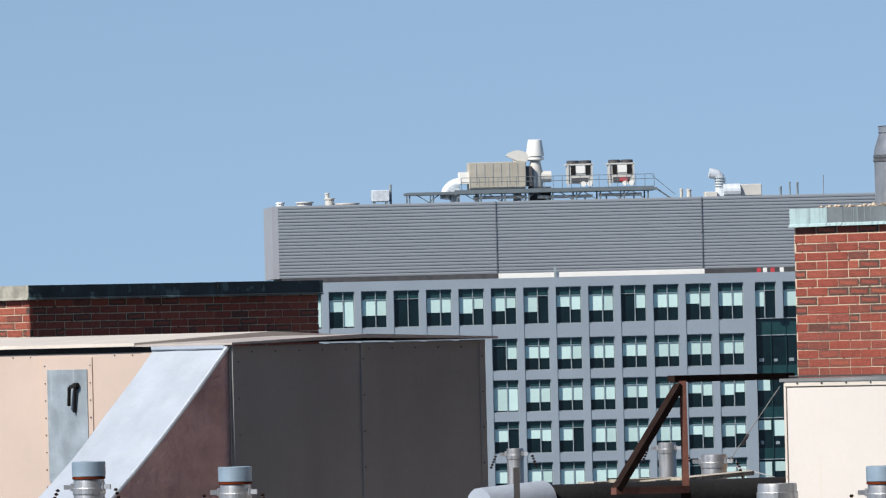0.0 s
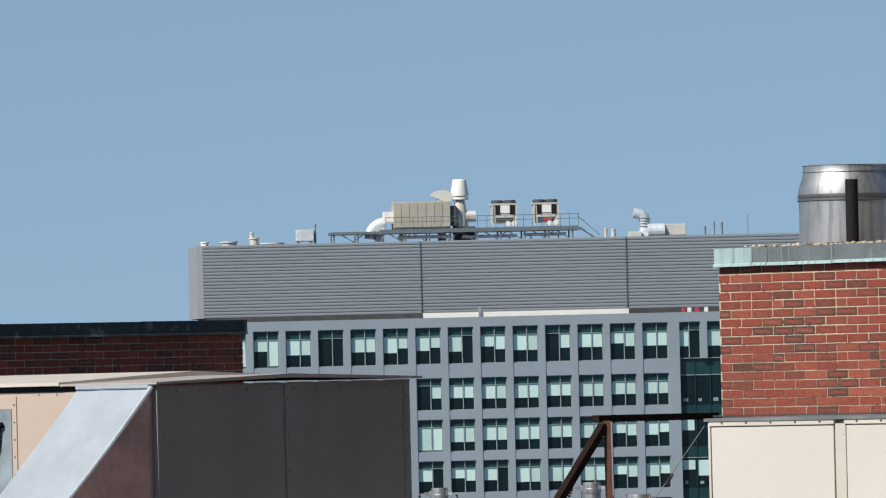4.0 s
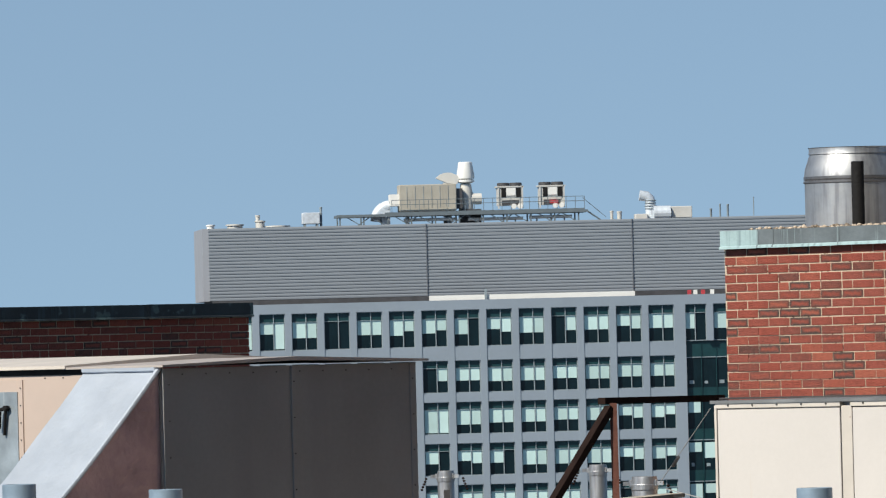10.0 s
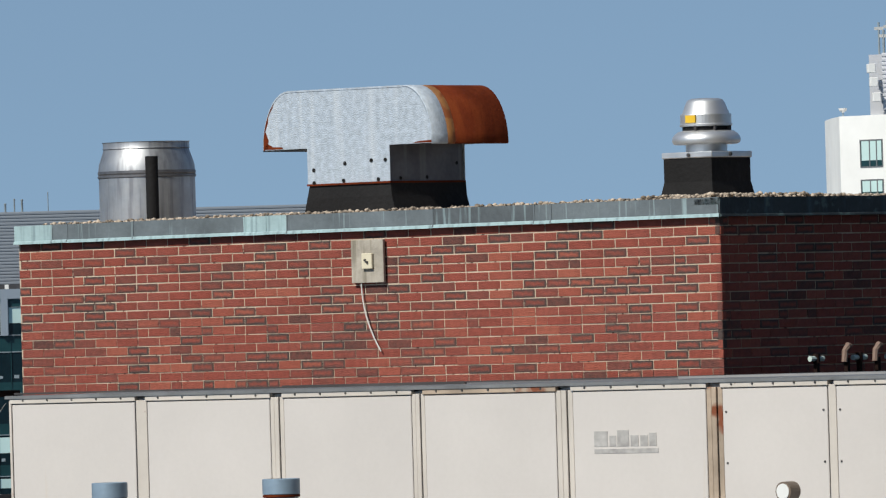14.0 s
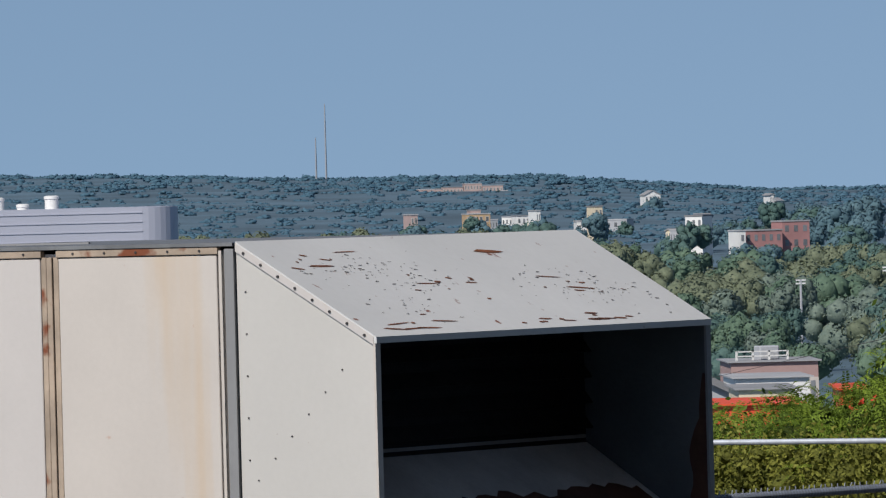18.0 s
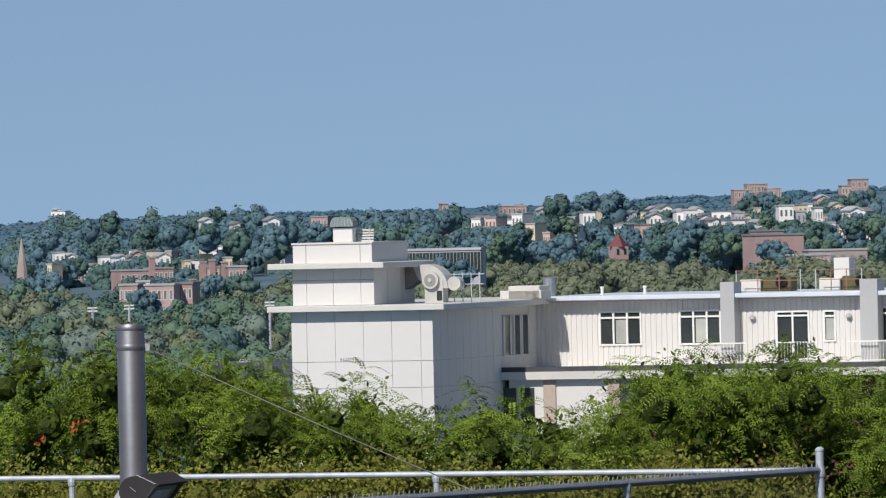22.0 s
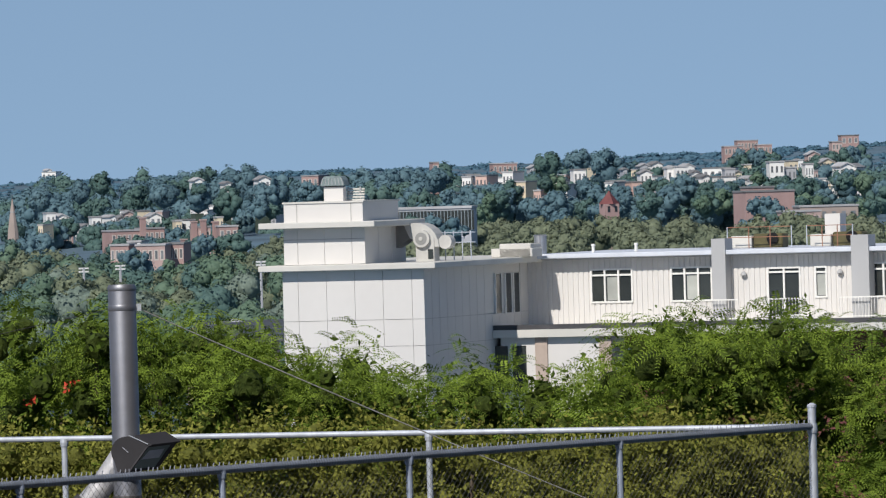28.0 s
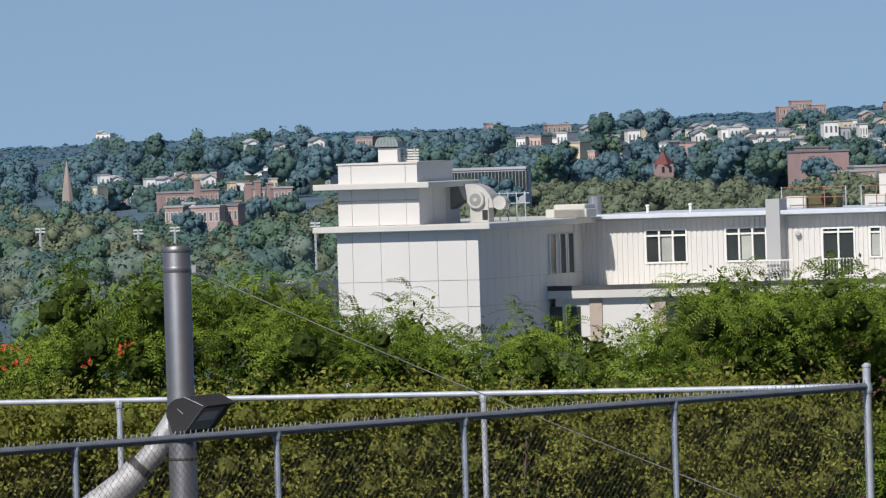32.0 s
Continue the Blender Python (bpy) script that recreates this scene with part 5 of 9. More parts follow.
LEAF_DRY = leaf_mat("dull_leaf", (0.1, 0.112, 0.022), (0.33, 0.335, 0.066), 1.6)
HEDGE_INNER = leaf_mat("inner_hedge_leaf", (0.1, 0.112, 0.025), (0.24, 0.25, 0.055), 1.0, 26.0, 0.04)
# dark crown cores, shade between the fronds put into their colour
LEAF_INNER = leaf_mat("painted_shade_leaf", (0.034, 0.055, 0.01), (0.1, 0.135, 0.024), 0.5, 16.0, 0.05)
BARK = mat("bark", (0.12, 0.09, 0.065), 0.9, var=0.3, s1=3, bump=0.4)
rng = np.random.default_rng(7)


def fronds(n, centres, radii, length, seed, per=7, pairs=10):
    """n shoots on the skins of the given clumps, each with a whorl of arching pinnate leaves: vertices and four-cornered leaflets."""
    g = np.random.default_rng(seed)
    unit = lambda a: a / np.linalg.norm(a, axis=-1, keepdims=True)
    pick = g.choice(len(centres), n, p=radii ** 2 / np.sum(radii ** 2))
    d = g.normal(size=(n, 3))
    d[:, 2] = np.abs(d[:, 2]) * 0.9 - 0.2
    d = unit(d)
    base = centres[pick] + d * (radii[pick] * g.uniform(0.5, 1.0, n))[:, None]
    axis = unit(d * 0.7 + g.normal(size=(n, 3)) * 0.3 + [0, 0, 0.55])
    e1 = unit(np.cross(axis, g.normal(size=(n, 3))))
    e2 = np.cross(axis, e1)
    V = np.zeros((n, per, pairs * 2, 4, 3))
    down = np.array((0, 0, 1.0))
    for f in range(per):
        turn = f * 2.4 + g.uniform(-0.3, 0.3, n)
        out = e1 * np.cos(turn)[:, None] + e2 * np.sin(turn)[:, None]
        way = unit(axis * g.uniform(0.15, 0.8, n)[:, None] + out)
        L = (g.uniform(0.7, 1.2, n) * length)[:, None]
        start = base + axis * (0.022 * f)
        side = unit(np.cross(way, axis + g.normal(size=(n, 3)) * 0.25))
        bend = g.uniform(0.3, 0.65, n)[:, None]
        for k in range(pairs):
            s = (k + 0.8) / pairs
            root = start + way * L * s - down * (L * s * s * bend)
            tang = unit(way - down * (2 * s * bend))
            for q, sgn in enumerate((1, -1)):
                tip = unit(side * sgn + tang * 0.4 - down * g.uniform(0.1, 0.45, n)[:, None])
                ll = L * 0.15 * (1.0 - 0.5 * abs(s - 0.45))
                wd = tang * (ll * 0.2)
                midp = root + tip * (ll * 0.45)
                V[:, f, 2 * k + q, 0] = root
                V[:, f, 2 * k + q, 1] = midp + wd
                V[:, f, 2 * k + q, 2] = root + tip * ll
                V[:, f, 2 * k + q, 3] = midp - wd
    return V.reshape(-1, 3), np.arange(n * per * pairs * 8).reshape(-1, 4)


CANOPY = ((15.0, -1.56), (16.3, -1.53), (16.9, -1.5), (16.99, -1.46), (17.26, -1.35), (17.49, -1.30), (17.62, -1.0), (17.69, -0.85), (17.87, -0.885), (18.07, -1.0), (18.27, -0.89), (18.6, -0.97), (18.81, -1.0), (18.99, -0.97), (19.19, -1.03), (19.43, -1.08), (19.55, -1.22), (19.68, -1.29), (19.85, -1.23), (20.08, -1.13), (20.22, -1.33), (20.43, -1.30), (20.6, -1.24), (20.91, -1.22), (21.05, -1.35), (21.2, -1.36), (21.34, -1.38), (21.4, -1.6), (21.55, -1.62), (21.62, -1.34), (21.69, -1.22), (21.82, -1.03), (21.97, -1.0), (22.2, -1.02), (22.39, -1.11), (22.56, -1.09), (22.84, -1.04), (23.03, -1.1), (23.23, -1.13), (23.5, -1.2), (24.6, -1.25))


def lumps(cs, rs, g):
    """Uneven leaf masses inside a crown."""
    V, F = [], []
    for k, (c_, r_) in enumerate(zip(cs, rs)):
        V.append(ico_ball * (r_ * g.uniform(0.75, 1.15, (len(ico_ball), 1))) + c_)
        F.append(ico_tri + k * len(ico_ball))
    return np.concatenate(V), np.concatenate(F)


def small_leaves(pos, size, g):
    m = len(pos)
    nd = g.normal(size=(m, 3))
    nd /= np.linalg.norm(nd, axis=1)[:, None]
    ta_ = np.cross(nd, g.normal(size=(m, 3)))
    ta_ /= np.linalg.norm(ta_, axis=1)[:, None]
    tb = np.cross(nd, ta_)
    sz = g.uniform(size * 0.6, size * 1.4, m)[:, None]
    return np.stack([pos + ta_ * sz, pos + tb * sz * 0.5, pos - ta_ * sz, pos - tb * sz * 0.5], 1).reshape(-1, 3), np.arange(m * 4).reshape(-1, 4)


def leafage(t, name, VF, material, label=""):
    ob = new(name, np_mesh(name, VF[0] - np.array(ORG[t]), VF[1], material))
    ob.parent = t
    tagged(ob, label, kind="stuff")


def limbs(t, root, ends):
    for e in ends:
        part("limb", tube(root + Vector((0, 0, -0.6)), Vector(e), 0.05, 6, None, 0.014), BARK, t)


def leafy_tree(bearing, d, half, n, seed):
    g = np.random.default_rng(seed)
    p = plan(bearing, d)
    t = thing("leafy_tree", (p.x, p.y, 0), WORLD, "green tree with feathery pinnate leaves and drooping tips", "tree", "trees behind the fence")
    part("trunk", tube((p.x, p.y, 0), (p.x + 0.2, p.y, EYE - 3.4), 0.2, 10, None, 0.1), BARK, t, smooth=True)
    cs, rs = [], []
    deep = bearing > 22.9                  # no bush stands before the last trees
    for k in range(130 if deep else 84):
        b_ = bearing + half * g.uniform(-1, 1)
        r = g.uniform(0.17, 0.42)
        dd = d + g.uniform(-1.5, 1.8)
        top = up(float(np.interp(b_, *np.array(CANOPY).T)), dd)
        drop = g.uniform(0, 1) ** 1.1 * (3.6 if deep else 1.7)
        q = plan(b_, dd)
        cs.append((q.x, q.y, top - r * 0.85 + 0.05 - drop))
        rs.append(r)
    cs, rs = np.array(cs), np.array(rs)
    limbs(t, Vector((p.x + 0.2, p.y, EYE - 3.4)), cs[::12])
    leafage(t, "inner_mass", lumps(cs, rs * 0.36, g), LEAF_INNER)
    q = g.choice(len(cs), 4000, p=rs ** 2 / np.sum(rs ** 2))
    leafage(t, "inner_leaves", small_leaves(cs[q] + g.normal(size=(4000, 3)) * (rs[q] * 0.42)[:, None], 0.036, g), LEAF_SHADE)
    leafage(t, "crown", fronds(n * 3 // 2 if deep else n, cs, rs, 0.29, seed), LEAF)
    return t


def hedge_tree(bearing, d, half, seed):
    g = np.random.default_rng(seed)
    p = plan(bearing, d)
    t = thing("hedge_tree", (p.x, p.y, 0), WORLD, "dense olive green bush with small yellowing leaves", "bush", "trees behind the fence")
    part("trunk", tube((p.x, p.y, 0), (p.x + 0.1, p.y, EYE - 4.4), 0.14, 8, None, 0.08), BARK, t, smooth=True)
    cs, rs = [], []
    for k in range(150):
        b_ = min(bearing + half * g.uniform(-1, 1), 22.95 - 0.1 * g.uniform())
        r = g.uniform(0.18, 0.36)
        dd = d + g.uniform(-0.5, 0.6)
        lim = max(-1.62, float(np.interp(b_, *np.array(CANOPY).T)))
        q = plan(b_, dd)
        cs.append((q.x, q.y, up(-1.58 if lim > -1.6 else -1.7, dd) - r - g.uniform(0, 1) ** 1.1 * 2.3))
        rs.append(r)
    cs, rs = np.array(cs), np.array(rs)
    limbs(t, Vector((p.x + 0.1, p.y, EYE - 4.4)), cs[::28])
    leafage(t, "inner_mass", lumps(cs, rs * 0.33, g), HEDGE_INNER)
    m = 30000
    q = g.choice(len(cs), m, p=rs ** 2 / np.sum(rs ** 2))
    nd = g.normal(size=(m, 3))
    nd /= np.linalg.norm(nd, axis=1)[:, None]
    pos = cs[q] + nd * (rs[q] * g.uniform(0.2, 1.2, m))[:, None]
    leafage(t, "crown", small_leaves(pos, 0.023, g), LEAF_DRY)
    leafage(t, "young_shoot", fronds(30, cs, rs, 0.2, seed + 1), LEAF)


ball = bmesh.new()
bmesh.ops.create_icosphere(ball, subdivisions=2, radius=1.0)
ball.verts.ensure_lookup_table()
ico_ball = np.array([v.co[:] for v in ball.verts])
ico_tri = np.array([[v.index for v in f.verts] for f in ball.faces])
ball.free()
tree_of = {}
for k, (b, d, half) in enumerate(((15.5, 79, 0.75), (16.6, 78.5, 0.7), (17.5, 78, 0.5), (18.1, 77.5, 0.6), (18.9, 79, 0.65), (19.6, 78, 0.6), (20.35, 77.5, 0.6), (21.1, 78.5, 0.6), (21.75, 77.5, 0.55), (22.5, 78.5, 0.65), (23.3, 78, 0.65), (24.2, 79, 0.65))):
    tree_of[b] = leafy_tree(b, d, half, 340, 20 + k)
for k in range(9):
    hedge_tree(15.3 + 0.87 * k, 74.6 + 0.5 * (k % 2), 0.65, 50 + k)
# orange trumpet flowers among the leaves
FLOWER = mat("orange_petal", (0.6, 0.06, 0.02), 0.6, var=0.2, bump=0)
g = np.random.default_rng(3)
for b, e in ((18.16, -1.375), (18.125, -1.4), (17.92, -1.49), (17.865, -1.515), (17.52, -1.46), (17.425, -1.49)):
    p = plan(b, 75.9)
    host = tree_of[18.1] if b > 17.8 else tree_of[17.5]
    pos = np.array((p.x, p.y, up(e, 75.9))) + g.normal(size=(9, 3)) * 0.022
    ob = new("trumpet_flower", np_mesh("trumpet_flower", small_leaves(pos, 0.02, g)[0] - np.array(ORG[host]), np.arange(36).reshape(-1, 4), FLOWER))
    ob.parent = host
    tagged(ob, "orange red trumpet flower cluster", kind="stuff")

# ---- far buildings ----


def x_on(m, y, bearing):
    """Local x where the line y of a frame meets a bearing."""
    k = math.tan(radians(bearing))
    o, a, b = m.translation, m.col[0], m.col[1]
    return (k * (o.y + y * b.y) - o.x - y * b.x) / (a.x - k * a.y)


def z_on(m, x, y, el):
    return up(el, (m @ Vector((x, y, 0))).to_2d().length)


def local(bearing, d, turn):
    p = plan(bearing, d)
    return grid(p.x, p.y, turn)


def instance(name, me, parent, loc, label=""):
    """One more object on a mesh that exists, under a thing or a part."""
    ob = new(name, me)
    ob.parent = parent
    ob.location = Vector(loc) - ORG[parent]
    ORG[ob] = ORG[parent] + ob.location
    return tagged(ob, label)


def mesh_of(bm, name, material):
    me = bpy.data.meshes.new(name)
    bm.to_mesh(me)
    bm.free()
    me.materials.append(material)
    return me


CONC = mat("pale_concrete", (0.24, 0.283, 0.332), 0.7, var=0.06, s1=0.2, s2=2, bump=0.03)
TEAL = mat("dark_glass", (0.005, 0.016, 0.021), 0.15, var=0.3, s1=0.4, s2=3, bump=0, spec=0.25)
TEAL2 = mat("green_glass", (0.012, 0.045, 0.05), 0.15, var=0.2, s1=0.4, s2=3, bump=0, spec=0.3)
BLIND = mat("blind", (0.48, 0.64, 0.62), 0.45, var=0.05, s1=0.3, s2=4, bump=0, rand=0.12)
MULL = mat("mullion", (0.24, 0.285, 0.31), 0.5, var=0.1, bump=0)
SCREEN = mat("grey_louvre", (0.19, 0.213, 0.242), 0.6, var=0.05, s1=0.1, s2=3, bump=0)
SCREEN_SEAM = mat("louvre_seam", (0.15, 0.16, 0.18), 0.6, var=0.05, bump=0)
PALE = mat("pale_metal", (0.56, 0.55, 0.52), 0.55, var=0.1, s1=0.5, bump=0)
WHITE = mat("white_paint", (0.78, 0.77, 0.74), 0.6, var=0.06, s1=0.3, bump=0)
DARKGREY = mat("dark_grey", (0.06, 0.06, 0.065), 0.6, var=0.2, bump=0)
RED = mat("red_paint", (0.5, 0.05, 0.06), 0.5, bump=0)

GT = local(0.7, 837, 4.0)
tower = thing("glass_office_block", (0, 0, 0), GT, "long office block with gridded windows under a grey louvred penthouse", "office building")
gx = lambda b: x_on(GT, 0, b)
gz = lambda el: z_on(GT, gx(0.7), 0, el)
PB, ROWP = 0.2125, 0.2715
x_left, x_end = gx(-0.757 - 3 * PB) - 0.4, gx(2.035)
part("wall", box(x_left, gx(4.2), 0.62, 24, 0, gz(0.39)), DARKGREY, tower)
part("parapet", box(x_left, gx(4.2), -0.02, 0.7, gz(0.337), gz(0.40)), CONC, tower, "pale concrete parapet band")
cols = [-0.757 + PB * k for k in range(-3, 13)]
ww = gx(-0.757 + 0.169) - gx(-0.757)
for b in cols:
    part("pier", box(gx(b) - (gx(PB) - gx(0)) + ww, gx(b), -0.06, 0.5, 0, gz(0.337)), CONC, tower)
part("pier", box(gx(cols[-1]) + ww, gx(2.035), -0.06, 0.5, 0, gz(0.337)), CONC, tower)
rows_z = [(gz(0.095), gz(0.337))] + [(gz(0.335 - 0.059 - ROWP * j - 0.212), gz(0.335 - 0.059 - ROWP * j)) for j in range(1, 6)]
for (a0, a1), (b0, b1) in zip(rows_z, rows_z[1:]):
    part("spandrel", box(x_left, x_end, 0.0, 0.5, b1, a0), CONC, tower)
part("spandrel", box(x_left, x_end, 0.0, 0.5, 0, rows_z[-1][0]), CONC, tower)
random.seed(11)
made = {}
for j, (z0, z1) in enumerate(rows_z):
    h = z1 - z0
    if j < 2:
        bm = box(0, ww, 0.34, 0.4, 0, h)
        glass_me = mesh_of(bm, "glass", TEAL)
        bm = lattice((0, 0.07, ww * 0.56 - 0.04, ww * 0.56 + 0.04, ww - 0.07, ww), (0, 0.07, h * 0.76, h * 0.76 + 0.05, h - 0.06, h), {(i, j_) for i in (1, 3) for j_ in (1, 3)}, 0.22, 0.35)
        frame_me = mesh_of(bm, "window", MULL)
        head_me = mesh_of(box(0.08, ww - 0.08, 0.32, 0.335, h * 0.76 + 0.05, h - 0.07), "head_pane", TEAL2)
        blinds = {}
        for side_ in (0, 1):
            xa, xb = ((0.1, ww * 0.56 - 0.05), (ww * 0.56 + 0.05, ww - 0.1))[side_]
            for q, drop in enumerate((0.38, 0.42, 0.46, 0.3, 0.7)):
                blinds[side_, q] = mesh_of(box(xa, xb, 0.318, 0.332, h * (0.755 - drop), h * 0.755), "blind", BLIND)
        made[j] = (glass_me, frame_me, head_me, blinds)
    glass_me, frame_me, head_me, blinds = made[min(j, 1)]
    for i, b in enumerate(cols):
        if j == 4 and i == 14 - 0:
            plain = True
        else:
            plain = random.random() < 0.02
        x = gx(b)
        w = instance("window", frame_me, tower, (x, 0, z0))
        instance("glass", glass_me, w, (x, 0, z0))
        instance("head_pane", head_me, w, (x, 0, z0))
        q = random.choice((0, 0, 1, 1, 2)) if random.random() > 0.06 else 4
        for s_ in (0, 1):
            if not plain and random.random() > 0.03:
                qq = q if random.random() > 0.12 else 3
                instance("blind", blinds[s_, qq], w, (x, 0, z0), "lowered pale blind")
# curtain wall bay under the last windows of the top row
z0, z1 = rows_z[0]
for k in (13, 14):
    x = gx(-0.757 + PB * k)
    w = instance("window", made[0][1], tower, (x, 0, z0))
    instance("glass", made[0][0], w, (x, 0, z0))
    instance("head_pane", made[0][2], w, (x, 0, z0))
    instance("blind", made[0][3][0, 1], w, (x, 0, z0), "lowered pale blind")
    part("pier", box(x + ww, x + gx(PB) - gx(0), -0.06, 0.5, z0, gz(0.337)), CONC, tower)
bay_top = z0 - 0.05
bay = part("curtain_wall", box(gx(2.035), gx(4.2), 0.5, 0.62, 0, bay_top), TEAL, tower, "dark green glass bay")
for (a0, a1), (c0, c1) in zip(rows_z, rows_z[1:]):
    part("spandrel_glass", box(gx(2.035), gx(4.2), 0.44, 0.5, c1 - 0.25, a0 - 0.06), TEAL2, bay, "teal spandrel glass")
    part("transom", box(gx(2.035), gx(4.2), 0.4, 0.44, c1 - 0.3, c1 - 0.22), MULL, bay)
for k in range(12):
    x = gx(2.035 + 0.098 * k)
    part("mullion", box(x, x + 0.07, 0.36, 0.5, 0, bay_top), TEAL2, bay)
    for j in (2, 3, 4):
        if random.random() < 0.8:
            zt = rows_z[j][1] - 0.5
            part("blind", box(x + 0.12, x + 1.3, 0.46, 0.495, zt - random.choice((0.9, 1.1, 1.5)), zt), BLIND, bay)
    for j in (1, 3):
        part("desk_clutter", box(x + 0.3, x + 0.3 + random.uniform(0.2, 0.5), 0.47, 0.495, rows_z[j][0] + 0.3, rows_z[j][0] + random.uniform(0.5, 0.7)), MULL, bay)

# louvred plant screen
SY = 4.0
sx = lambda b: x_on(GT, SY, b)
sz0, sz1 = z_on(GT, 0, SY, 0.43), z_on(GT, 0, SY, 0.905)
# shade under the louvre screen, put in as a dark grey box
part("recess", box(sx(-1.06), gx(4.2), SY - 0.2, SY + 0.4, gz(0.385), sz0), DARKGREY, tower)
NR = 22


def louvres(p, q, out):
    """Stacked angled blades between two corners, in one sheet."""
    p, q, out = Vector(p), Vector(q), Vector(out)
    V, F = [], []
    step = (sz1 - sz0) / NR
    for k in range(NR):
        z = sz0 + k * step
        for zz, o in ((z, 0.0), (z + step * 0.12, 0.06), (z + step * 0.55, 0.06), (z + step, 0.0)):
            for e in (p, q):
                V.append((e.x + out.x * o, e.y + out.y * o, zz))
    for r in range(NR * 4 - 1):
        F.append((2 * r, 2 * r + 1, 2 * r + 3, 2 * r + 2))
    return V, F


for a, b in ((-1.075, 0.347), (0.353, 1.695), (1.701, 4.2)):
    V, F = louvres((sx(a), SY, 0), (sx(b), SY, 0), (0, -1, 0))
    ob = new("louvre_panel", np_mesh("louvre_panel", V, F, SCREEN))
    ob.parent = tower
    ORG[ob] = ORG[tower]
V, F = louvres((sx(-1.075) - 0.4, SY + 16, 0), (sx(-1.075), SY, 0), (-1, 0, 0))
ob = new("louvre_panel", np_mesh("louvre_panel", V, F, SCREEN))
ob.parent = tower
ORG[ob] = ORG[tower]
# sunlit side of the screen, its light put into a paler grey
part("return_panel", box(sx(-1.075) - 0.6, sx(-1.075) + 0.02, SY - 0.05, SY + 16, sz0, sz1), mat("sunlit_return_tone", (0.3, 0.31, 0.34), 0.6, var=0.06, s1=0.3, bump=0), tower)
for b in (0.35, 1.698):
    part("screen_seam", box(sx(b) - 0.04, sx(b) + 0.04, SY - 0.15, SY - 0.05, sz0, sz1), SCREEN_SEAM, tower)
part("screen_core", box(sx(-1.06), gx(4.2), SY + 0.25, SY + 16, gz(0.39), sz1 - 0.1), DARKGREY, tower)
part("white_strip", box(sx(0.347), sx(1.69), 1.2, 1.5, gz(0.40), z_on(GT, 0, 1.3, 0.432)), WHITE, tower, "white strip under the screen")
part("vent_stub", box(gx(0.73), gx(0.745), 1.0, 1.3, gz(0.40), gz(0.47)), MULL, tower)
for k, b in enumerate((2.06, 2.1, 2.15, 2.21)):
    part("barrier", box(gx(b), gx(b + 0.025), 1.0, 1.2, gz(0.40), gz(0.43)), RED if k in (0, 2) else WHITE, tower)

# plant on the tower's roof
BEIGE = mat("beige_casing", (0.42, 0.39, 0.33), 0.6, var=0.12, s1=0.4, s2=4, bump=0, streak=((0.3, 0.27, 0.22), 0.55, 0.8, 0.8))
RY = 10.0
px = lambda b: x_on(GT, RY, b)
pz_ = lambda el: z_on(GT, 0, RY, el)
RT = sz1 - 0.1


def roof_box(name, b0, b1, e0, e1, deep, material, label, category="roof plant", extra=None):
    t = thing(name, (px((b0 + b1) / 2), RY, RT), GT, label, category, "plant on the office roof")
    part("casing", box(px(b0), px(b1), RY - deep / 2, RY + deep / 2, pz_(e0), pz_(e1), 0.05), material, t)
    for q in (0.15, 0.85):
        xs_ = px(b0) + (px(b1) - px(b0)) * q
        part("support", box(xs_ - 0.1, xs_ + 0.1, RY - deep / 2 + 0.1, RY + deep / 2 - 0.1, RT, pz_(e0)), MULL, t)
    return t


GANTRY = mat("painted_gantry_steel", (0.13, 0.16, 0.18), 0.55, var=0.1, bump=0)
gantry = thing("steel_gantry", (px(0.6), RY, RT), GT, "galvanised steel platform with railings and braces", "platform", "plant on the office roof")
part("deck", box(px(0.08), px(1.38), RY - 2.2, RY + 2.2, pz_(0.972), pz_(0.982)), GANTRY, gantry)
for y_ in (-2.25, 0.0, 2.2):
    part("beam", box(px(-0.24), px(1.4), RY + y_, RY + y_ + 0.15, pz_(0.955), pz_(0.972)), GANTRY, gantry)
part("deck", box(px(-0.24), px(0.08), RY - 1.2, RY + 1.2, pz_(0.955), pz_(0.965)), GANTRY, gantry)
for k in range(11):
    b = -0.22 + 1.56 * k / 10
    part("leg", bar((px(b), RY - 2, RT), (px(b), RY - 2, pz_(0.972)), 0.14, 0.14), GANTRY, gantry)
    part("leg", bar((px(b), RY + 2, RT), (px(b), RY + 2, pz_(0.972)), 0.14, 0.14), GANTRY, gantry)
    if k < 10:
        part("brace", bar((px(b + 0.15), RY - 2, RT), (px(b + 0.03), RY - 2, pz_(0.965)), 0.09, 0.09), GANTRY, gantry)
    if k % 2:
        part("brace", bar((px(b - 0.05), RY - 2, RT), (px(b + 0.06), RY - 2, pz_(0.97)), 0.1, 0.1), GANTRY, gantry)
for e in (1.03, 1.06):
    part("rail", bar((px(0.12), RY - 2.2, pz_(e)), (px(1.38), RY - 2.2, pz_(e)), 0.06, 0.06), GANTRY, gantry)
for k in range(22):
    b = 0.12 + 1.26 * k / 21
    part("baluster", bar((px(b), RY - 2.2, pz_(0.98)), (px(b), RY - 2.2, pz_(1.06)), 0.05, 0.05), GANTRY, gantry)
for b0_, b1_, e_ in ((0.62, 0.98, 0.925), (1.02, 1.3, 0.93), (0.2, 0.55, 0.93)):
    part("pipe_run", tube((px(b0_), RY - 1.4, pz_(e_)), (px(b1_), RY - 1.4, pz_(e_)), 0.16, 10), WHITE, gantry, "white pipe under the platform")
    for b_ in (b0_ + 0.05, b1_ - 0.05):
        part("pipe_stand", box(px(b_) - 0.06, px(b_) + 0.06, RY - 1.5, RY - 1.3, RT, pz_(e_)), GANTRY, gantry)
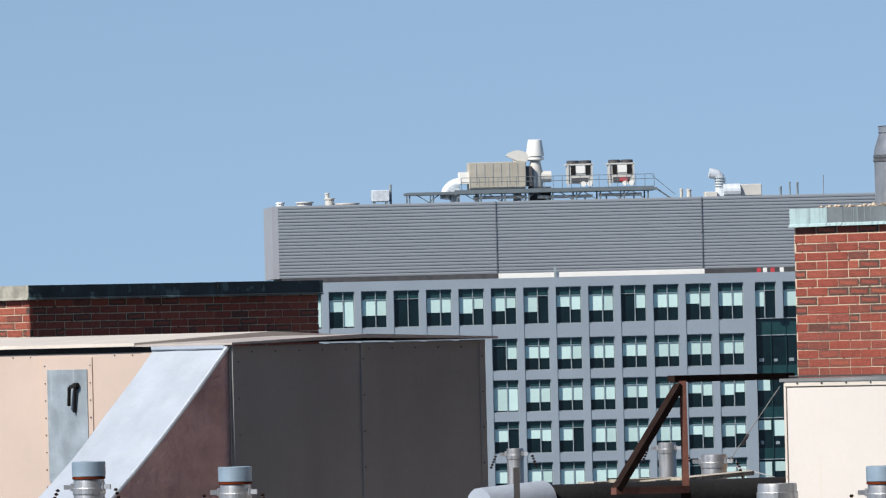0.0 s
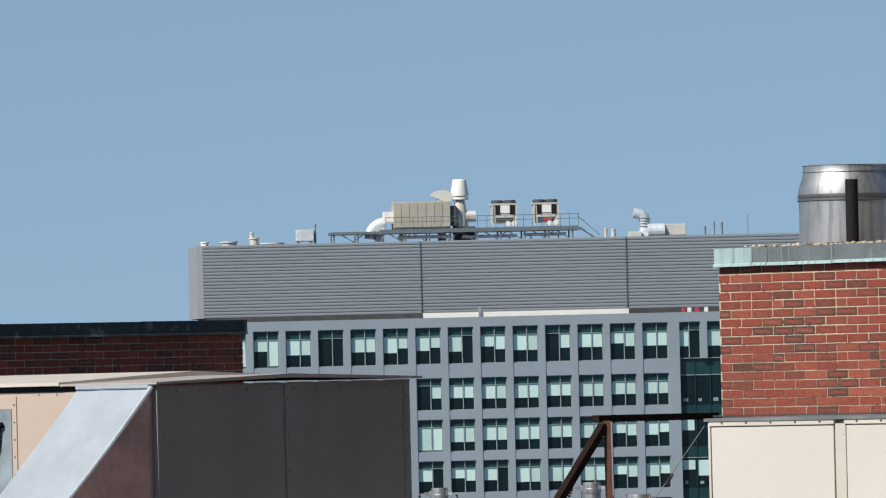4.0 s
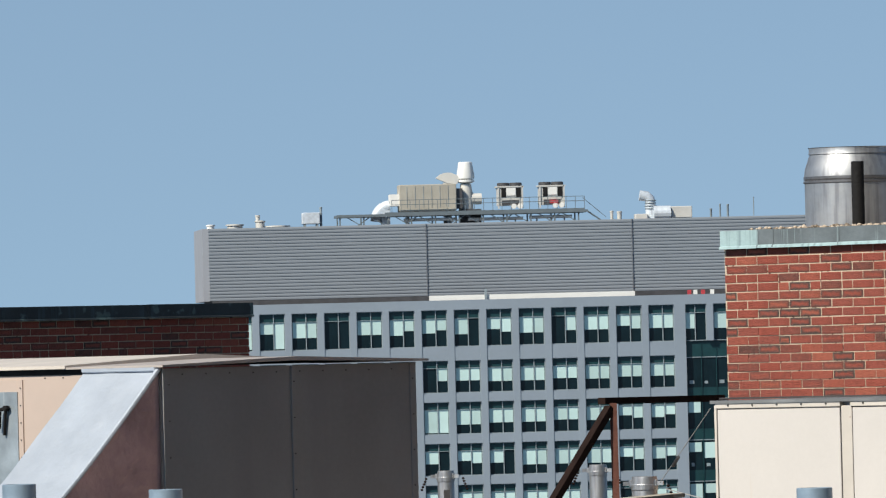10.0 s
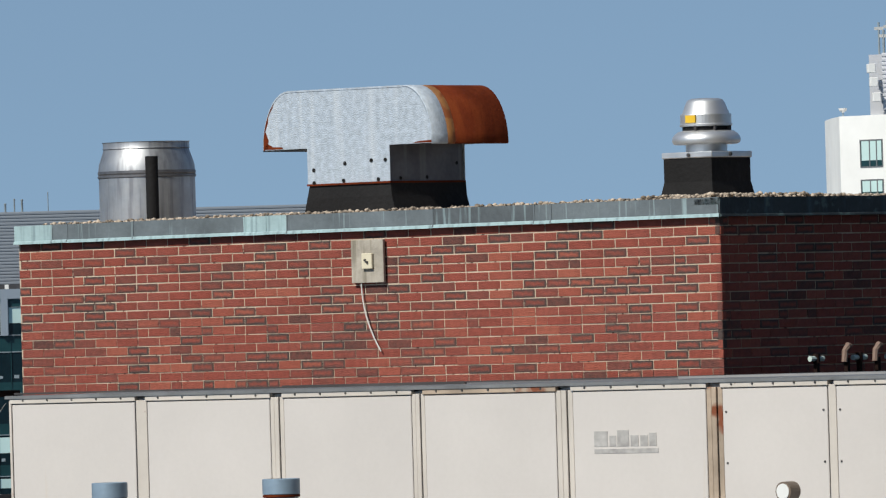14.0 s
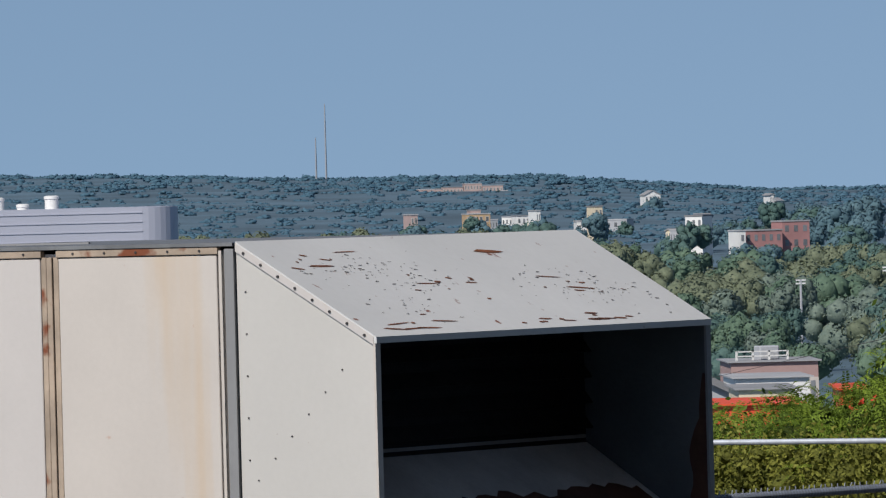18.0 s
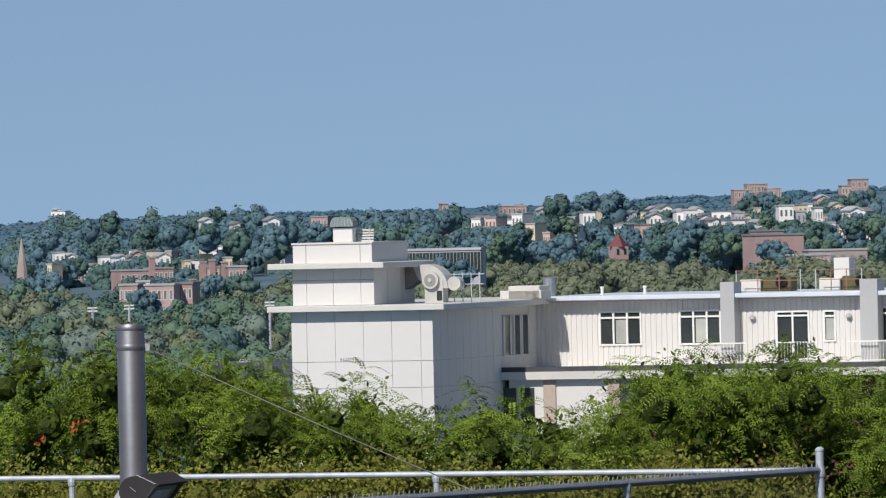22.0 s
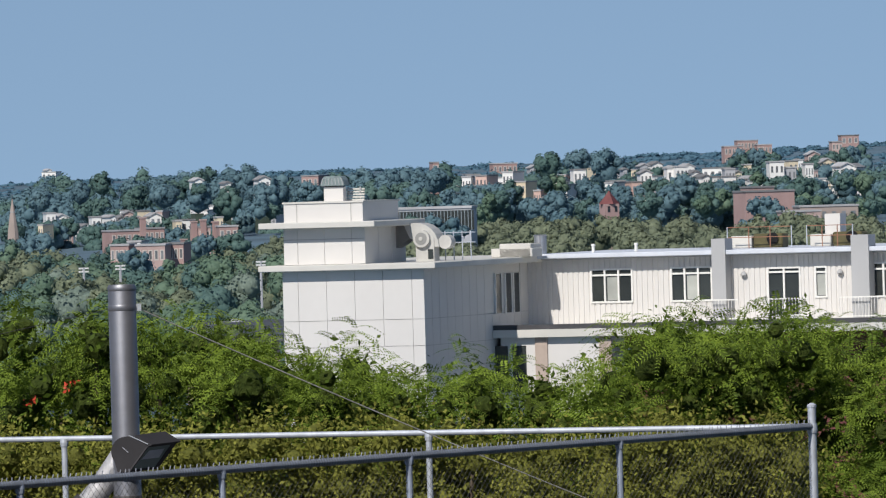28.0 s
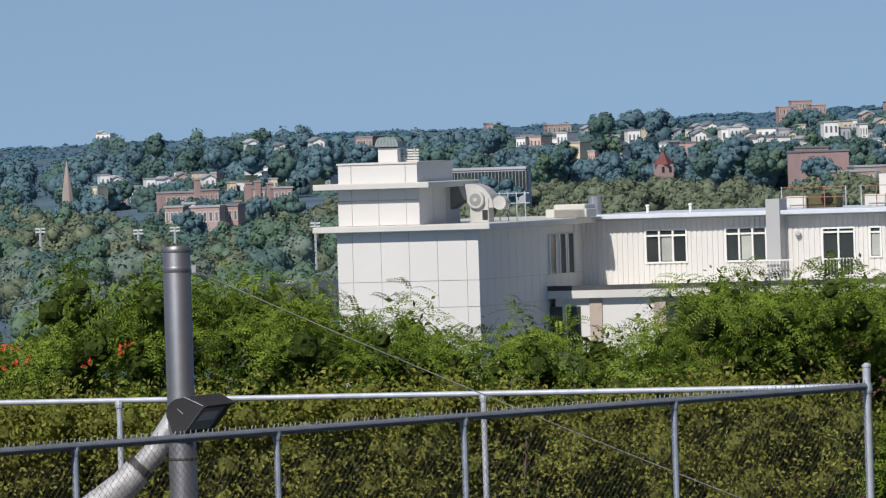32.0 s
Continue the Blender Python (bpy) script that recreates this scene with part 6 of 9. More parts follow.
part("stair", bar((px(1.39), RY - 1.5, pz_(0.97)), (px(1.5), RY - 1.5, RT), 0.5, 0.12), GANTRY, gantry)
part("stair_rail", bar((px(1.37), RY - 1.8, pz_(1.05)), (px(1.52), RY - 1.8, pz_(0.92)), 0.06, 0.06), GANTRY, gantry)
air = roof_box("roof_air_handler", 0.175, 0.548, 0.985, 1.16, 3.0, BEIGE, "large beige plant casing on a platform", "air handler")
for k in range(1, 7):
    x = px(0.17) + (px(0.548) - px(0.17)) * k / 7
    part("panel_joint", box(x - 0.02, x + 0.02, RY - 1.53, RY - 1.49, pz_(1.01), pz_(1.15)), MULL, air)
part("intake", box(px(0.115), px(0.175), RY - 1.2, RY + 1.2, pz_(1.024), pz_(1.1)), WHITE, air)
part("filter_box", box(px(0.548), px(0.588), RY - 1.2, RY + 1.2, pz_(1.0), pz_(1.13)), DARKGREY, air)
el_ = thing("duct_elbow", (px(0.05), RY, RT), GT, "pale segmented duct elbow", "duct", "plant on the office roof")
cx, cz, r = px(0.115), RT + 0.5, 1.5
bm = sweep([(cx - r * math.cos(math.pi / 2 * k / 6) * 0.9, RY, cz + r * math.sin(math.pi / 2 * k / 6)) for k in range(7)], 0.55, 14)
part("bend", bm, GALV, el_, smooth=True)
part("drop", box(px(0.06), px(0.115), RY - 0.7, RY + 0.7, RT, pz_(1.0)), GALV, el_)
stack = thing("exhaust_stack", (px(0.62), RY, RT), GT, "white flared exhaust stack with a fan scroll", "exhaust stack", "plant on the office roof")
sxm = px(0.618)
part("flare", lathe(((0.7, pz_(1.2)), (0.86, pz_(1.193)), (0.88, pz_(1.205)), (0.66, pz_(1.3)), (0.6, pz_(1.303)), (0.55, pz_(1.25))), sxm, RY, 24), WHITE, stack, smooth=True)
part("throat", lathe(((0.42, pz_(1.12)), (0.42, pz_(1.2))), sxm, RY, 20), DARKGREY, stack)
part("ring", lathe(((0.6, pz_(1.165)), (0.85, pz_(1.172)), (0.85, pz_(1.185)), (0.6, pz_(1.19))), sxm, RY, 24), WHITE, stack)
part("scroll", lathe(((0.7, RT + 1.3), (0.72, pz_(1.08)), (0.5, pz_(1.16))), sxm, RY, 20), PALE, stack, smooth=True)
part("motor", tube((sxm + 0.5, RY, pz_(1.06)), (sxm + 1.5, RY, pz_(1.06)), 0.55, 14), PALE, stack)
part("base", box(sxm - 0.7, sxm + 1.4, RY - 0.8, RY + 0.8, RT, RT + 1.5), DARKGREY, stack)
dish = thing("fan_hood", (px(0.46), RY, RT), GT, "pale quarter round exhaust hood", "roof vent", "plant on the office roof")
out = [(px(0.5), RY - 0.5, pz_(1.165))] + [(px(0.5) - 1.3 * math.cos(radians(a)) , RY - 0.5, pz_(1.165) + 1.05 * math.sin(radians(a))) for a in range(30, 151, 15)] + [(px(0.5) + 0.9, RY - 0.5, pz_(1.16))]
part("hood_shell", extrude(out, (0, 1.0, 0)), PALE, dish)
part("support", box(px(0.47), px(0.52), RY - 0.4, RY + 0.4, RT, pz_(1.17)), PALE, dish)
for b in (0.813, 1.085):
    ch = thing("chiller_unit", (px(b), RY, RT), GT, "square white chiller with dark coils and fans on top", "chiller", "plant on the office roof")
    x0, x1 = px(b), px(b + 0.178)
    part("casing", box(x0 + 0.15, x1 - 0.15, RY - 1.1, RY + 1.1, pz_(1.01), pz_(1.135)), PALE, ch)
    for e0_, e1_ in ((x0 + 0.45, x0 + 0.9), (x1 - 0.75, x1 - 0.3)):
        part("coil", box(e0_, e1_, RY - 1.17, RY - 1.1, pz_(1.06), pz_(1.126)), BLACK, ch, "dark coil opening")
    part("pipe_bay", box(x0 + 0.5, x1 - 0.5, RY - 1.15, RY - 1.1, pz_(1.015), pz_(1.043)), DARKGREY, ch)
    part("front_panel", box(x0 + 0.95, x1 - 0.8, RY - 1.18, RY - 1.1, pz_(1.075), pz_(1.125)), WHITE, ch)
    part("skirt", box(x0 + 0.5, x1 - 0.4, RY - 1.16, RY - 1.1, pz_(1.045), pz_(1.063)), PALE, ch)
    for e in (x0 + 0.1, x1 - 0.22):
        part("corner_post", box(e, e + 0.14, RY - 1.2, RY - 1.05, pz_(0.99), pz_(1.135)), PALE, ch)
    part("top_frame", box(x0, x1, RY - 1.2, RY + 1.2, pz_(1.128), pz_(1.138)), PALE, ch)
    for s_ in (0.27, 0.73):
        part("fan_ring", lathe(((0.55, pz_(1.138)), (0.6, pz_(1.142)), (0.6, pz_(1.156)), (0.5, pz_(1.16)), (0.1, pz_(1.16))), x0 + (x1 - x0) * s_, RY - 0.3, 16), DARKGREY, ch)
    for s_ in (0.62, 0.85):
        part("drum", tube((x0 + (x1 - x0) * s_, RY - 1.3, pz_(1.005)), (x0 + (x1 - x0) * s_, RY - 1.0, pz_(1.005)), 0.26, 12), WHITE, ch)
    if b > 1:
        part("red_valve", box(x0 + 1.1, x0 + 1.9, RY - 1.3, RY - 1.15, pz_(1.018), pz_(1.04)), RED, ch)
for b, e, w_, m_ in ((-1.06, 0.93, 0.05, WHITE), (-0.75, 0.985, 0.028, PALE), (-0.735, 0.95, 0.06, PALE), (-0.335, 1.03, 0.016, MULL), (-0.62, 0.915, 0.14, PALE), (1.57, 0.96, 0.02, PALE), (1.62, 0.955, 0.03, PALE), (2.22, 0.96, 0.014, MULL), (2.28, 0.99, 0.01, MULL), (2.33, 0.985, 0.014, MULL), (2.5, 1.03, 0.006, MULL), (-0.9, 0.93, 0.1, PALE)):
    t = thing("roof_vent", (px(b), RY, RT), GT, "small pale vent on the office roof", "roof vent", "small roof vents")
    r = (px(b + w_) - px(b)) / 2
    part("pipe", lathe(((r, RT), (r, pz_(e) - 0.15), (r * 1.2, pz_(e) - 0.12), (r * 1.2, pz_(e)), (r * 0.4, pz_(e) + 0.03)), px(b), RY, 14), m_, t, smooth=True)
roof_box("roof_unit", -0.46, -0.345, 0.92, 0.995, 1.6, GALV, "grey box unit with a domed lid")
roof_box("roof_unit", 1.954, 2.091, 0.905, 0.98, 1.6, PALE, "grey box unit with a domed lid")
roof_box("roof_unit", 1.72, 1.8, 0.9, 0.935, 1.6, PALE, "low pale box unit")
goose = thing("gooseneck_vent", (px(1.82), RY, RT), GT, "ribbed galvanised gooseneck vent", "roof vent", "plant on the office roof")
part("body", lathe(((0.5, RT), (0.5, pz_(1.0))), px(1.825), RY, 16), GALV, goose)
part("spout", sweep([(px(1.825), RY, pz_(1.0)), (px(1.822), RY, pz_(1.03)), (px(1.80), RY, pz_(1.05)), (px(1.755), RY, pz_(1.058))], 0.5, 14), GALV, goose, smooth=True)
for k in range(4):
    part("rib", lathe(((0.5, pz_(0.965 + 0.018 * k)), (0.6, pz_(0.969 + 0.018 * k)), (0.5, pz_(0.973 + 0.018 * k))), px(1.825), RY, 14), MULL, goose)
part("drum", tube((px(1.84), RY - 0.5, pz_(0.935)), (px(1.95), RY - 0.5, pz_(0.935)), 0.75, 16), GALV, goose)

# ---- white apartment tower ----
WTD = 800.0
wt = thing("white_tower", tuple(plan(8.45, WTD)), WORLD, "white apartment tower with square windows and a grey louvred crown", "tower")
wa, wb, wc = plan(7.695, WTD + 8), plan(8.547, WTD), plan(9.23, WTD + 3)
w0_ = plan(7.635, WTD + 16)
back_ = [plan(9.23, WTD + 22), plan(7.6, WTD + 24)]
WZ = up(1.385, WTD)
part("wall", extrude([Vector((q.x, q.y, 0)) for q in (w0_, wa, wb, wc, *back_)], (0, 0, WZ)), WHITE, wt, "bright white panelled wall")


def face_window(parent, a, b, ba, bb, z0, z1, split, frame_m, glass_m, blind=0.5, name="window"):
    """A window set into the face from a to b, between two bearings."""
    way = (b - a).normalized()
    nrm = Vector((way.y, -way.x, 0))

    def s(bearing):
        k = math.tan(radians(bearing))
        return (k * a.y - a.x) / (way.x - k * way.y)
    s0, s1 = s(ba), s(bb)
    ft = (z1 - z0) * 0.045

    def slab(p0, p1, q0, q1, o0, o1, bm=None):
        c = [a + way * p0 + nrm * o0, a + way * p1 + nrm * o0, a + way * p1 + nrm * o1, a + way * p0 + nrm * o1]
        return extrude([Vector((v.x, v.y, q0)) for v in c], (0, 0, q1 - q0), bm)
    xs = [s0, s0 + ft]
    for q in split:
        xs += [s0 + (s1 - s0) * q, s0 + (s1 - s0) * q + ft]
    xs += [s1 - ft, s1]
    bm = lattice(xs, (z0, z0 + ft, z1 - ft, z1), {(i, 1) for i in range(1, len(xs) - 1, 2)}, -0.05, 0.1)
    for vt in bm.verts:
        q = a + way * vt.co.x - nrm * vt.co.y
        vt.co = (q.x, q.y, vt.co.z)
    w = part(name, bm, frame_m, parent)
    part("pane", slab(s0 + ft, s1 - ft, z0 + ft, z1 - ft, -0.05, 0.012), glass_m, w)
    if blind:
        part("blind", slab(s0 + ft * 1.5, s1 - ft * 1.5, z1 - ft - (z1 - z0) * blind, z1 - ft * 1.2, -0.02, 0.02), BLIND, w)
    return w


FRAME_GREY = mat("grey_frame", (0.12, 0.13, 0.135), 0.5, var=0.1, bump=0)
for row in range(6):
    e1, e0 = 1.225 - 0.263 * row, 1.04 - 0.263 * row
    z0, z1 = up(e0, WTD), up(e1, WTD)
    for ba, bb, sp in ((7.825, 7.975, (0.4, 0.7)), (8.195, 8.33, (0.5,))):
        face_window(wt, wa, wb, ba, bb, z0, z1, sp, FRAME_GREY, TEAL2, random.choice((0, 0.4, 0.7)))
    for ba, bb, sp in ((8.625, 8.685, ()), (8.793, 8.95, (0.45,)), (8.997, 9.16, (0.45,))):
        face_window(wt, wb, wc, ba, bb, z0, z1, sp, FRAME_GREY, TEAL2, random.choice((0, 0.3, 0.5)))
crown = thing("louvred_crown", tuple(plan(8.5, WTD + 10) + Vector((0, 0, WZ))), WORLD, "pale grey louvred plant screen on the white tower", "plant screen")
ca, cb = plan(7.985, WTD + 5), plan(9.11, WTD + 5)
cz0, cz1 = up(1.405, WTD + 5), up(1.78, WTD + 5)
way = (cb - ca).normalized()
nrm = Vector((way.y, -way.x, 0))
PALE_LOUVRE = mat("pale_louvre", (0.5, 0.51, 0.54), 0.6, var=0.06, s1=0.2, bump=0)
V, F = [], []
for k in range(13):
    z = cz0 + (cz1 - cz0) * k / 13
    st = (cz1 - cz0) / 13
    for zz, o in ((z, 0.0), (z + st * 0.15, 0.08), (z + st * 0.55, 0.08), (z + st, 0.0)):
        for e in (ca, cb):
            V.append((e.x + nrm.x * o - ORG[crown].x, e.y + nrm.y * o - ORG[crown].y, zz - ORG[crown].z))
for r in range(13 * 4 - 1):
    F.append((2 * r, 2 * r + 1, 2 * r + 3, 2 * r + 2))
ob = new("louvre_panel", np_mesh("louvre_panel", V, F, PALE_LOUVRE))
ob.parent = crown
part("core", extrude([Vector((q.x, q.y, WZ)) for q in (plan(7.9, WTD + 6.5), plan(9.13, WTD + 6.5), plan(9.12, WTD + 15), plan(7.9, WTD + 15))], (0, 0, cz1 - WZ - 0.1)), PALE_LOUVRE, crown)
# dark slab puts shade on the right side of the pale crown
part("side_shade", extrude([Vector((q.x, q.y, WZ)) for q in (plan(9.1, WTD + 5.2), plan(9.145, WTD + 6), plan(9.145, WTD + 8), plan(9.1, WTD + 8))], (0, 0, cz1 - WZ - 0.4)), DARKGREY, crown)
random.seed(5)
for b, e0, e1, w_ in ((7.97, 1.78, 1.98, 0.1), (8.0, 1.78, 1.93, 0.12), (8.03, 1.78, 1.99, 0.2), (8.06, 1.78, 1.96, 0.1), (8.45, 1.78, 1.99, 0.08), (8.47, 1.78, 1.92, 0.16), (8.62, 1.78, 1.93, 0.1), (8.76, 1.78, 1.96, 0.35), (8.68, 1.78, 1.88, 0.5), (8.56, 1.78, 1.86, 0.4), (8.9, 1.78, 1.83, 0.5), (9.08, 1.78, 1.86, 0.2)):
    p = plan(b, WTD + 8)
    t = thing("roof_antenna", (p.x, p.y, cz1 - 0.1), WORLD, "slim grey antenna mast on the white tower", "antenna", "masts on the white tower")
    bm = tube((p.x, p.y, cz1 - 0.1), (p.x, p.y, up(e1, WTD + 8)), w_, 8)
    part("mast", bm, MULL if w_ < 0.3 else PALE, t)
    if w_ < 0.25:
        part("aerial", box(p.x - 0.4, p.x + 0.4, p.y - 0.1, p.y + 0.1, up(e1 - 0.05, WTD + 8), up(e1 - 0.03, WTD + 8)), PALE, t)
pd = thing("roof_duct", tuple(plan(8.3, WTD + 8) + Vector((0, 0, cz1 - 0.1))), WORLD, "bent beige duct on the white tower", "duct")
q0, q1 = plan(8.24, WTD + 8), plan(8.42, WTD + 8)
bm = tube((q0.x, q0.y, cz1 - 0.1), (q0.x, q0.y, up(1.89, WTD)), 0.55, 12)
tube((q0.x, q0.y, up(1.88, WTD)), (q1.x, q1.y, up(1.9, WTD)), 0.45, 12, bm)
part("pipe_run", bm, PALE, pd, smooth=True)
for b, e in ((7.915, 1.69), (7.93, 1.6), (7.945, 1.5), (9.1, 1.7), (9.11, 1.62), (9.105, 1.52)):
    p = plan(b, WTD + 4.5)
    t = thing("panel_antenna", (p.x, p.y, up(e, WTD)), WORLD, "small white panel antenna on the crown", "antenna", "panel antennas")
    part("panel", box(p.x - 0.35, p.x + 0.35, p.y - 0.2, p.y + 0.8, up(e - 0.03, WTD), up(e + 0.03, WTD), 0.04), WHITE, t)
p = plan(7.72, WTD + 10)
t = thing("satellite_dish", (p.x, p.y, WZ), WORLD, "small white dish on the parapet", "dish")
part("bowl", lathe(((0.1, WZ + 0.4), (0.35, WZ + 0.6), (0.4, WZ + 0.8)), p.x, p.y, 12), WHITE, t)
part("stem", tube((p.x, p.y, WZ), (p.x, p.y, WZ + 0.45), 0.06, 8), MULL, t)

# ---- low pale hall with a rounded end ----
HD = 520.0
hall = thing("low_metal_hall", tuple(plan(11.8, HD)), WORLD, "low pale metal clad hall with a rounded end", "hall")
HALL_M = mat("pale_cladding", (0.42, 0.43, 0.5), 0.5, var=0.05, s1=0.1, bump=0)
hz = up(-0.085, HD)
a, b = plan(9.6, HD), plan(12.75, HD)
way = (b - a).normalized()
nrm = Vector((way.y, -way.x, 0))
outl = [a, b] + [b + way * 2.2 * math.sin(radians(t_)) - nrm * 2.2 * (1 - math.cos(radians(t_))) for t_ in range(10, 91, 10)] + [b + way * 2.2 - nrm * 26, a - nrm * 26]
part("wall", extrude([Vector((q.x, q.y, 0)) for q in outl], (0, 0, hz)), HALL_M, hall)
for k in range(7):
    z = hz - 0.35 - 0.55 * k
    part("cladding_rib", extrude([Vector((q.x, q.y, z)) for q in (a + nrm * 0.05, b + nrm * 0.05, b, a)], (0, 0, 0.06)), HALL_M, hall)
part("side_wall", extrude([Vector((q.x, q.y, 0)) for q in (plan(10.95, HD - 1.5), plan(11.32, HD - 1.5), plan(11.32, HD - 0.1), plan(10.95, HD - 0.1))], (0, 0, up(-0.14, HD))), mat("grey_clad", (0.3, 0.3, 0.31), 0.6, bump=0), hall)
scr = thing("roof_screen", tuple(plan(11.0, HD + 8) + Vector((0, 0, hz))), WORLD, "white slatted roof screen on the hall", "roof screen")
for k in range(11):
    b0, b1 = 10.3 + 0.09 * k, 10.3 + 0.09 * k + 0.078
    q0, q1 = plan(b0, HD + 8), plan(b1, HD + 8)
    part("screen_panel", extrude([Vector((q0.x, q0.y, hz)), Vector((q1.x, q1.y, hz)), Vector((q1.x, q1.y + 0.2, hz)), Vector((q0.x, q0.y + 0.2, hz))], (0, 0, up(0.08, HD + 8) - hz)), WHITE, scr)
q0, q1 = plan(10.28, HD + 7.8), plan(11.3, HD + 7.8)
part("screen_head", bar((q0.x, q0.y, up(0.088, HD + 8)), (q1.x, q1.y, up(0.088, HD + 8)), 0.2, 0.3), GALV, scr)
for b, e1, w_ in ((11.7, 0.0, 0.38), (11.81, 0.0, 0.36), (11.97, -0.045, 0.36), (12.16, 0.005, 0.42)):
    p = plan(b, HD + 6)
    t = thing("roof_ventilator", (p.x, p.y, hz), WORLD, "squat white ventilator on the hall roof", "roof vent", "ventilators on the hall")
    part("body", lathe(((w_, hz), (w_, up(e1, HD) - 0.25), (w_ * 1.12, up(e1, HD) - 0.2), (w_ * 1.12, up(e1, HD) - 0.05), (w_ * 0.7, up(e1, HD))), p.x, p.y, 16), WHITE, t, smooth=True)

# ---- white flat-roofed building ----
WB = local(20.484, 420, -20.5 - 20)
WHITE_WALL = mat("white_panel", (0.645, 0.622, 0.59), 0.6, var=0.04, s1=0.15, s2=2, bump=0.02)
WALL_EDGE = mat("slab_edge", (0.6, 0.58, 0.53), 0.6, var=0.08, s1=0.5, bump=0)
JOINT = mat("panel_gap", (0.4, 0.385, 0.365), 0.8, bump=0)
GREY_WALL = mat("grey_fin", (0.42, 0.42, 0.42), 0.6, var=0.06, s1=0.3, bump=0)
FRAMEW = mat("white_frame", (0.75, 0.74, 0.7), 0.5, var=0.04, bump=0)
PANE = mat("window_glass", (0.04, 0.045, 0.042), 0.12, var=0.3, s1=0.5, bump=0, spec=0.6)
CURTAIN = mat("curtain", (0.35, 0.36, 0.33), 0.8, var=0.1, rand=0.3, bump=0)
wbx = lambda b, y=0.0: x_on(WB, y, b)
wbz = lambda e, x=0.0, y=0.0: z_on(WB, x, y, e)
white = thing("white_building", (0, 0, 0), WB, "white panelled flat roofed building with overhanging slabs and a ribbed wing", "building")
XL = wbx(19.559)
# depth of the front block, so that its far corner stands at the wing
k = math.tan(radians(21.165))
o, a, b = WB.translation, WB.col[0], WB.col[1]
DW = (k * o.y - o.x) / (b.x - k * b.y)
s2t, s2b = wbz(-0.66), wbz(-0.70)
part("block_core", box(XL + 0.06, -0.06, 0.06, DW + 8, 0, s2b), JOINT, white)
cutx = [XL, wbx(19.66), wbx(19.845), wbx(20.03), wbx(20.215), wbx(20.405), 0.0]
rz = [0.0, wbz(-1.36), wbz(-1.205), wbz(-1.03), s2b]
for i in range(len(cutx) - 1):
    for j in range(len(rz) - 1):
        if j == 1 and i % 2 == 0 and i < 5:
            continue
        x1 = cutx[i + 2] if (j == 1 and i % 2 == 1 and i < 4) else cutx[i + 1]
        part("wall_panel", box(cutx[i] + 0.009, x1 - 0.009, 0.0, 0.08, rz[j] + 0.011, rz[j + 1] - 0.011), WHITE_WALL, white)
part("wall_panel", box(cutx[0] + 0.009, cutx[1] - 0.009, 0.0, 0.08, rz[1] + 0.02, rz[2] - 0.02), WHITE_WALL, white)
ny = 14
for i in range(ny):
    y0, y1 = DW * i / ny, DW * (i + 1) / ny
    window_bay = 9 <= i <= 12
    for j in range(len(rz) - 1):
        if window_bay and j == 3:
            continue
        part("wall_panel", box(-0.08, 0.0, y0 + 0.012, y1 - 0.012, rz[j] + 0.011, rz[j + 1] - 0.011), WHITE_WALL, white)
y0, y1 = DW * 9 / ny, DW * 13 / ny
for s in (0.22, 0.56, 0.84):
    yy = y0 + (y1 - y0) * s
    w = part("window", box(-0.05, 0.02, yy - 0.4, yy + 0.4, rz[3] + 0.0, s2b - 0.5), PANE, white)
    part("frame", box(-0.04, 0.05, yy - 0.48, yy - 0.4, rz[3] - 0.05, s2b - 0.45), FRAMEW, w)
    part("frame", box(-0.04, 0.05, yy + 0.4, yy + 0.48, rz[3] - 0.05, s2b - 0.45), FRAMEW, w)
part("wall_panel", box(-0.08, -0.055, y0, y1, rz[3] + 0.02, s2b - 0.02), WHITE_WALL, white)
part("slab", box(wbx(19.40, -0.6), wbx(20.56, -0.6), -0.6, DW + 8, s2b, s2t, 0.03), WALL_EDGE, white, "overhanging roof slab")
# upper storey
s1t, s1b = wbz(-0.378, 0, 0.5), wbz(-0.418, 0, 0.5)
UX0, UX1 = wbx(19.573, 0.4), wbx(20.106, 0.4)
UD = 6.0
part("upper_core", box(UX0 + 0.05, UX1 - 0.05, 0.45, UD, s2t, s1b), JOINT, white)
uc = [UX0, wbx(19.665, 0.4), wbx(19.84, 0.4), wbx(20.02, 0.4), UX1]
uz = [s2t, wbz(-0.492, 0, 0.4), s1b]
for i in range(4):
    for j in range(2):
        part("wall_panel", box(uc[i] + 0.009, uc[i + 1] - 0.009, 0.4, 0.46, uz[j] + 0.015, uz[j + 1] - 0.015), WHITE_WALL, white)
for i in range(3):
    part("wall_panel", box(UX1 - 0.06, UX1, 0.42 + 1.9 * i, 0.42 + 1.9 * i + 1.86, s2t, s1b), WHITE_WALL, white)
part("slab", box(wbx(19.41, -0.4), UX1 + 0.8, -0.4, UD + 0.8, s1b, s1t, 0.03), WALL_EDGE, white, "overhanging roof slab")
TX0, TX1 = wbx(19.58, 0.6), wbx(20.097, 0.6)
tz = wbz(-0.255, 0, 0.6)
part("top_box", box(TX0, TX1, 0.6, UD - 0.4, s1t, tz), WHITE_WALL, white)
for b_ in (19.665, 20.02):
    part("joint", box(wbx(b_, 0.6) - 0.02, wbx(b_, 0.6) + 0.02, 0.585, 0.6, s1t, tz), JOINT, white)
part("cap_sheet", box(TX0 - 0.06, TX1 + 0.06, 0.54, UD - 0.3, tz, tz + 0.08), WALL_EDGE, white)
cup = thing("roof_cupola", (wbx(19.92, 2.5), 2.5, tz), WB, "white chimney box with a grey ribbed cowl", "chimney")
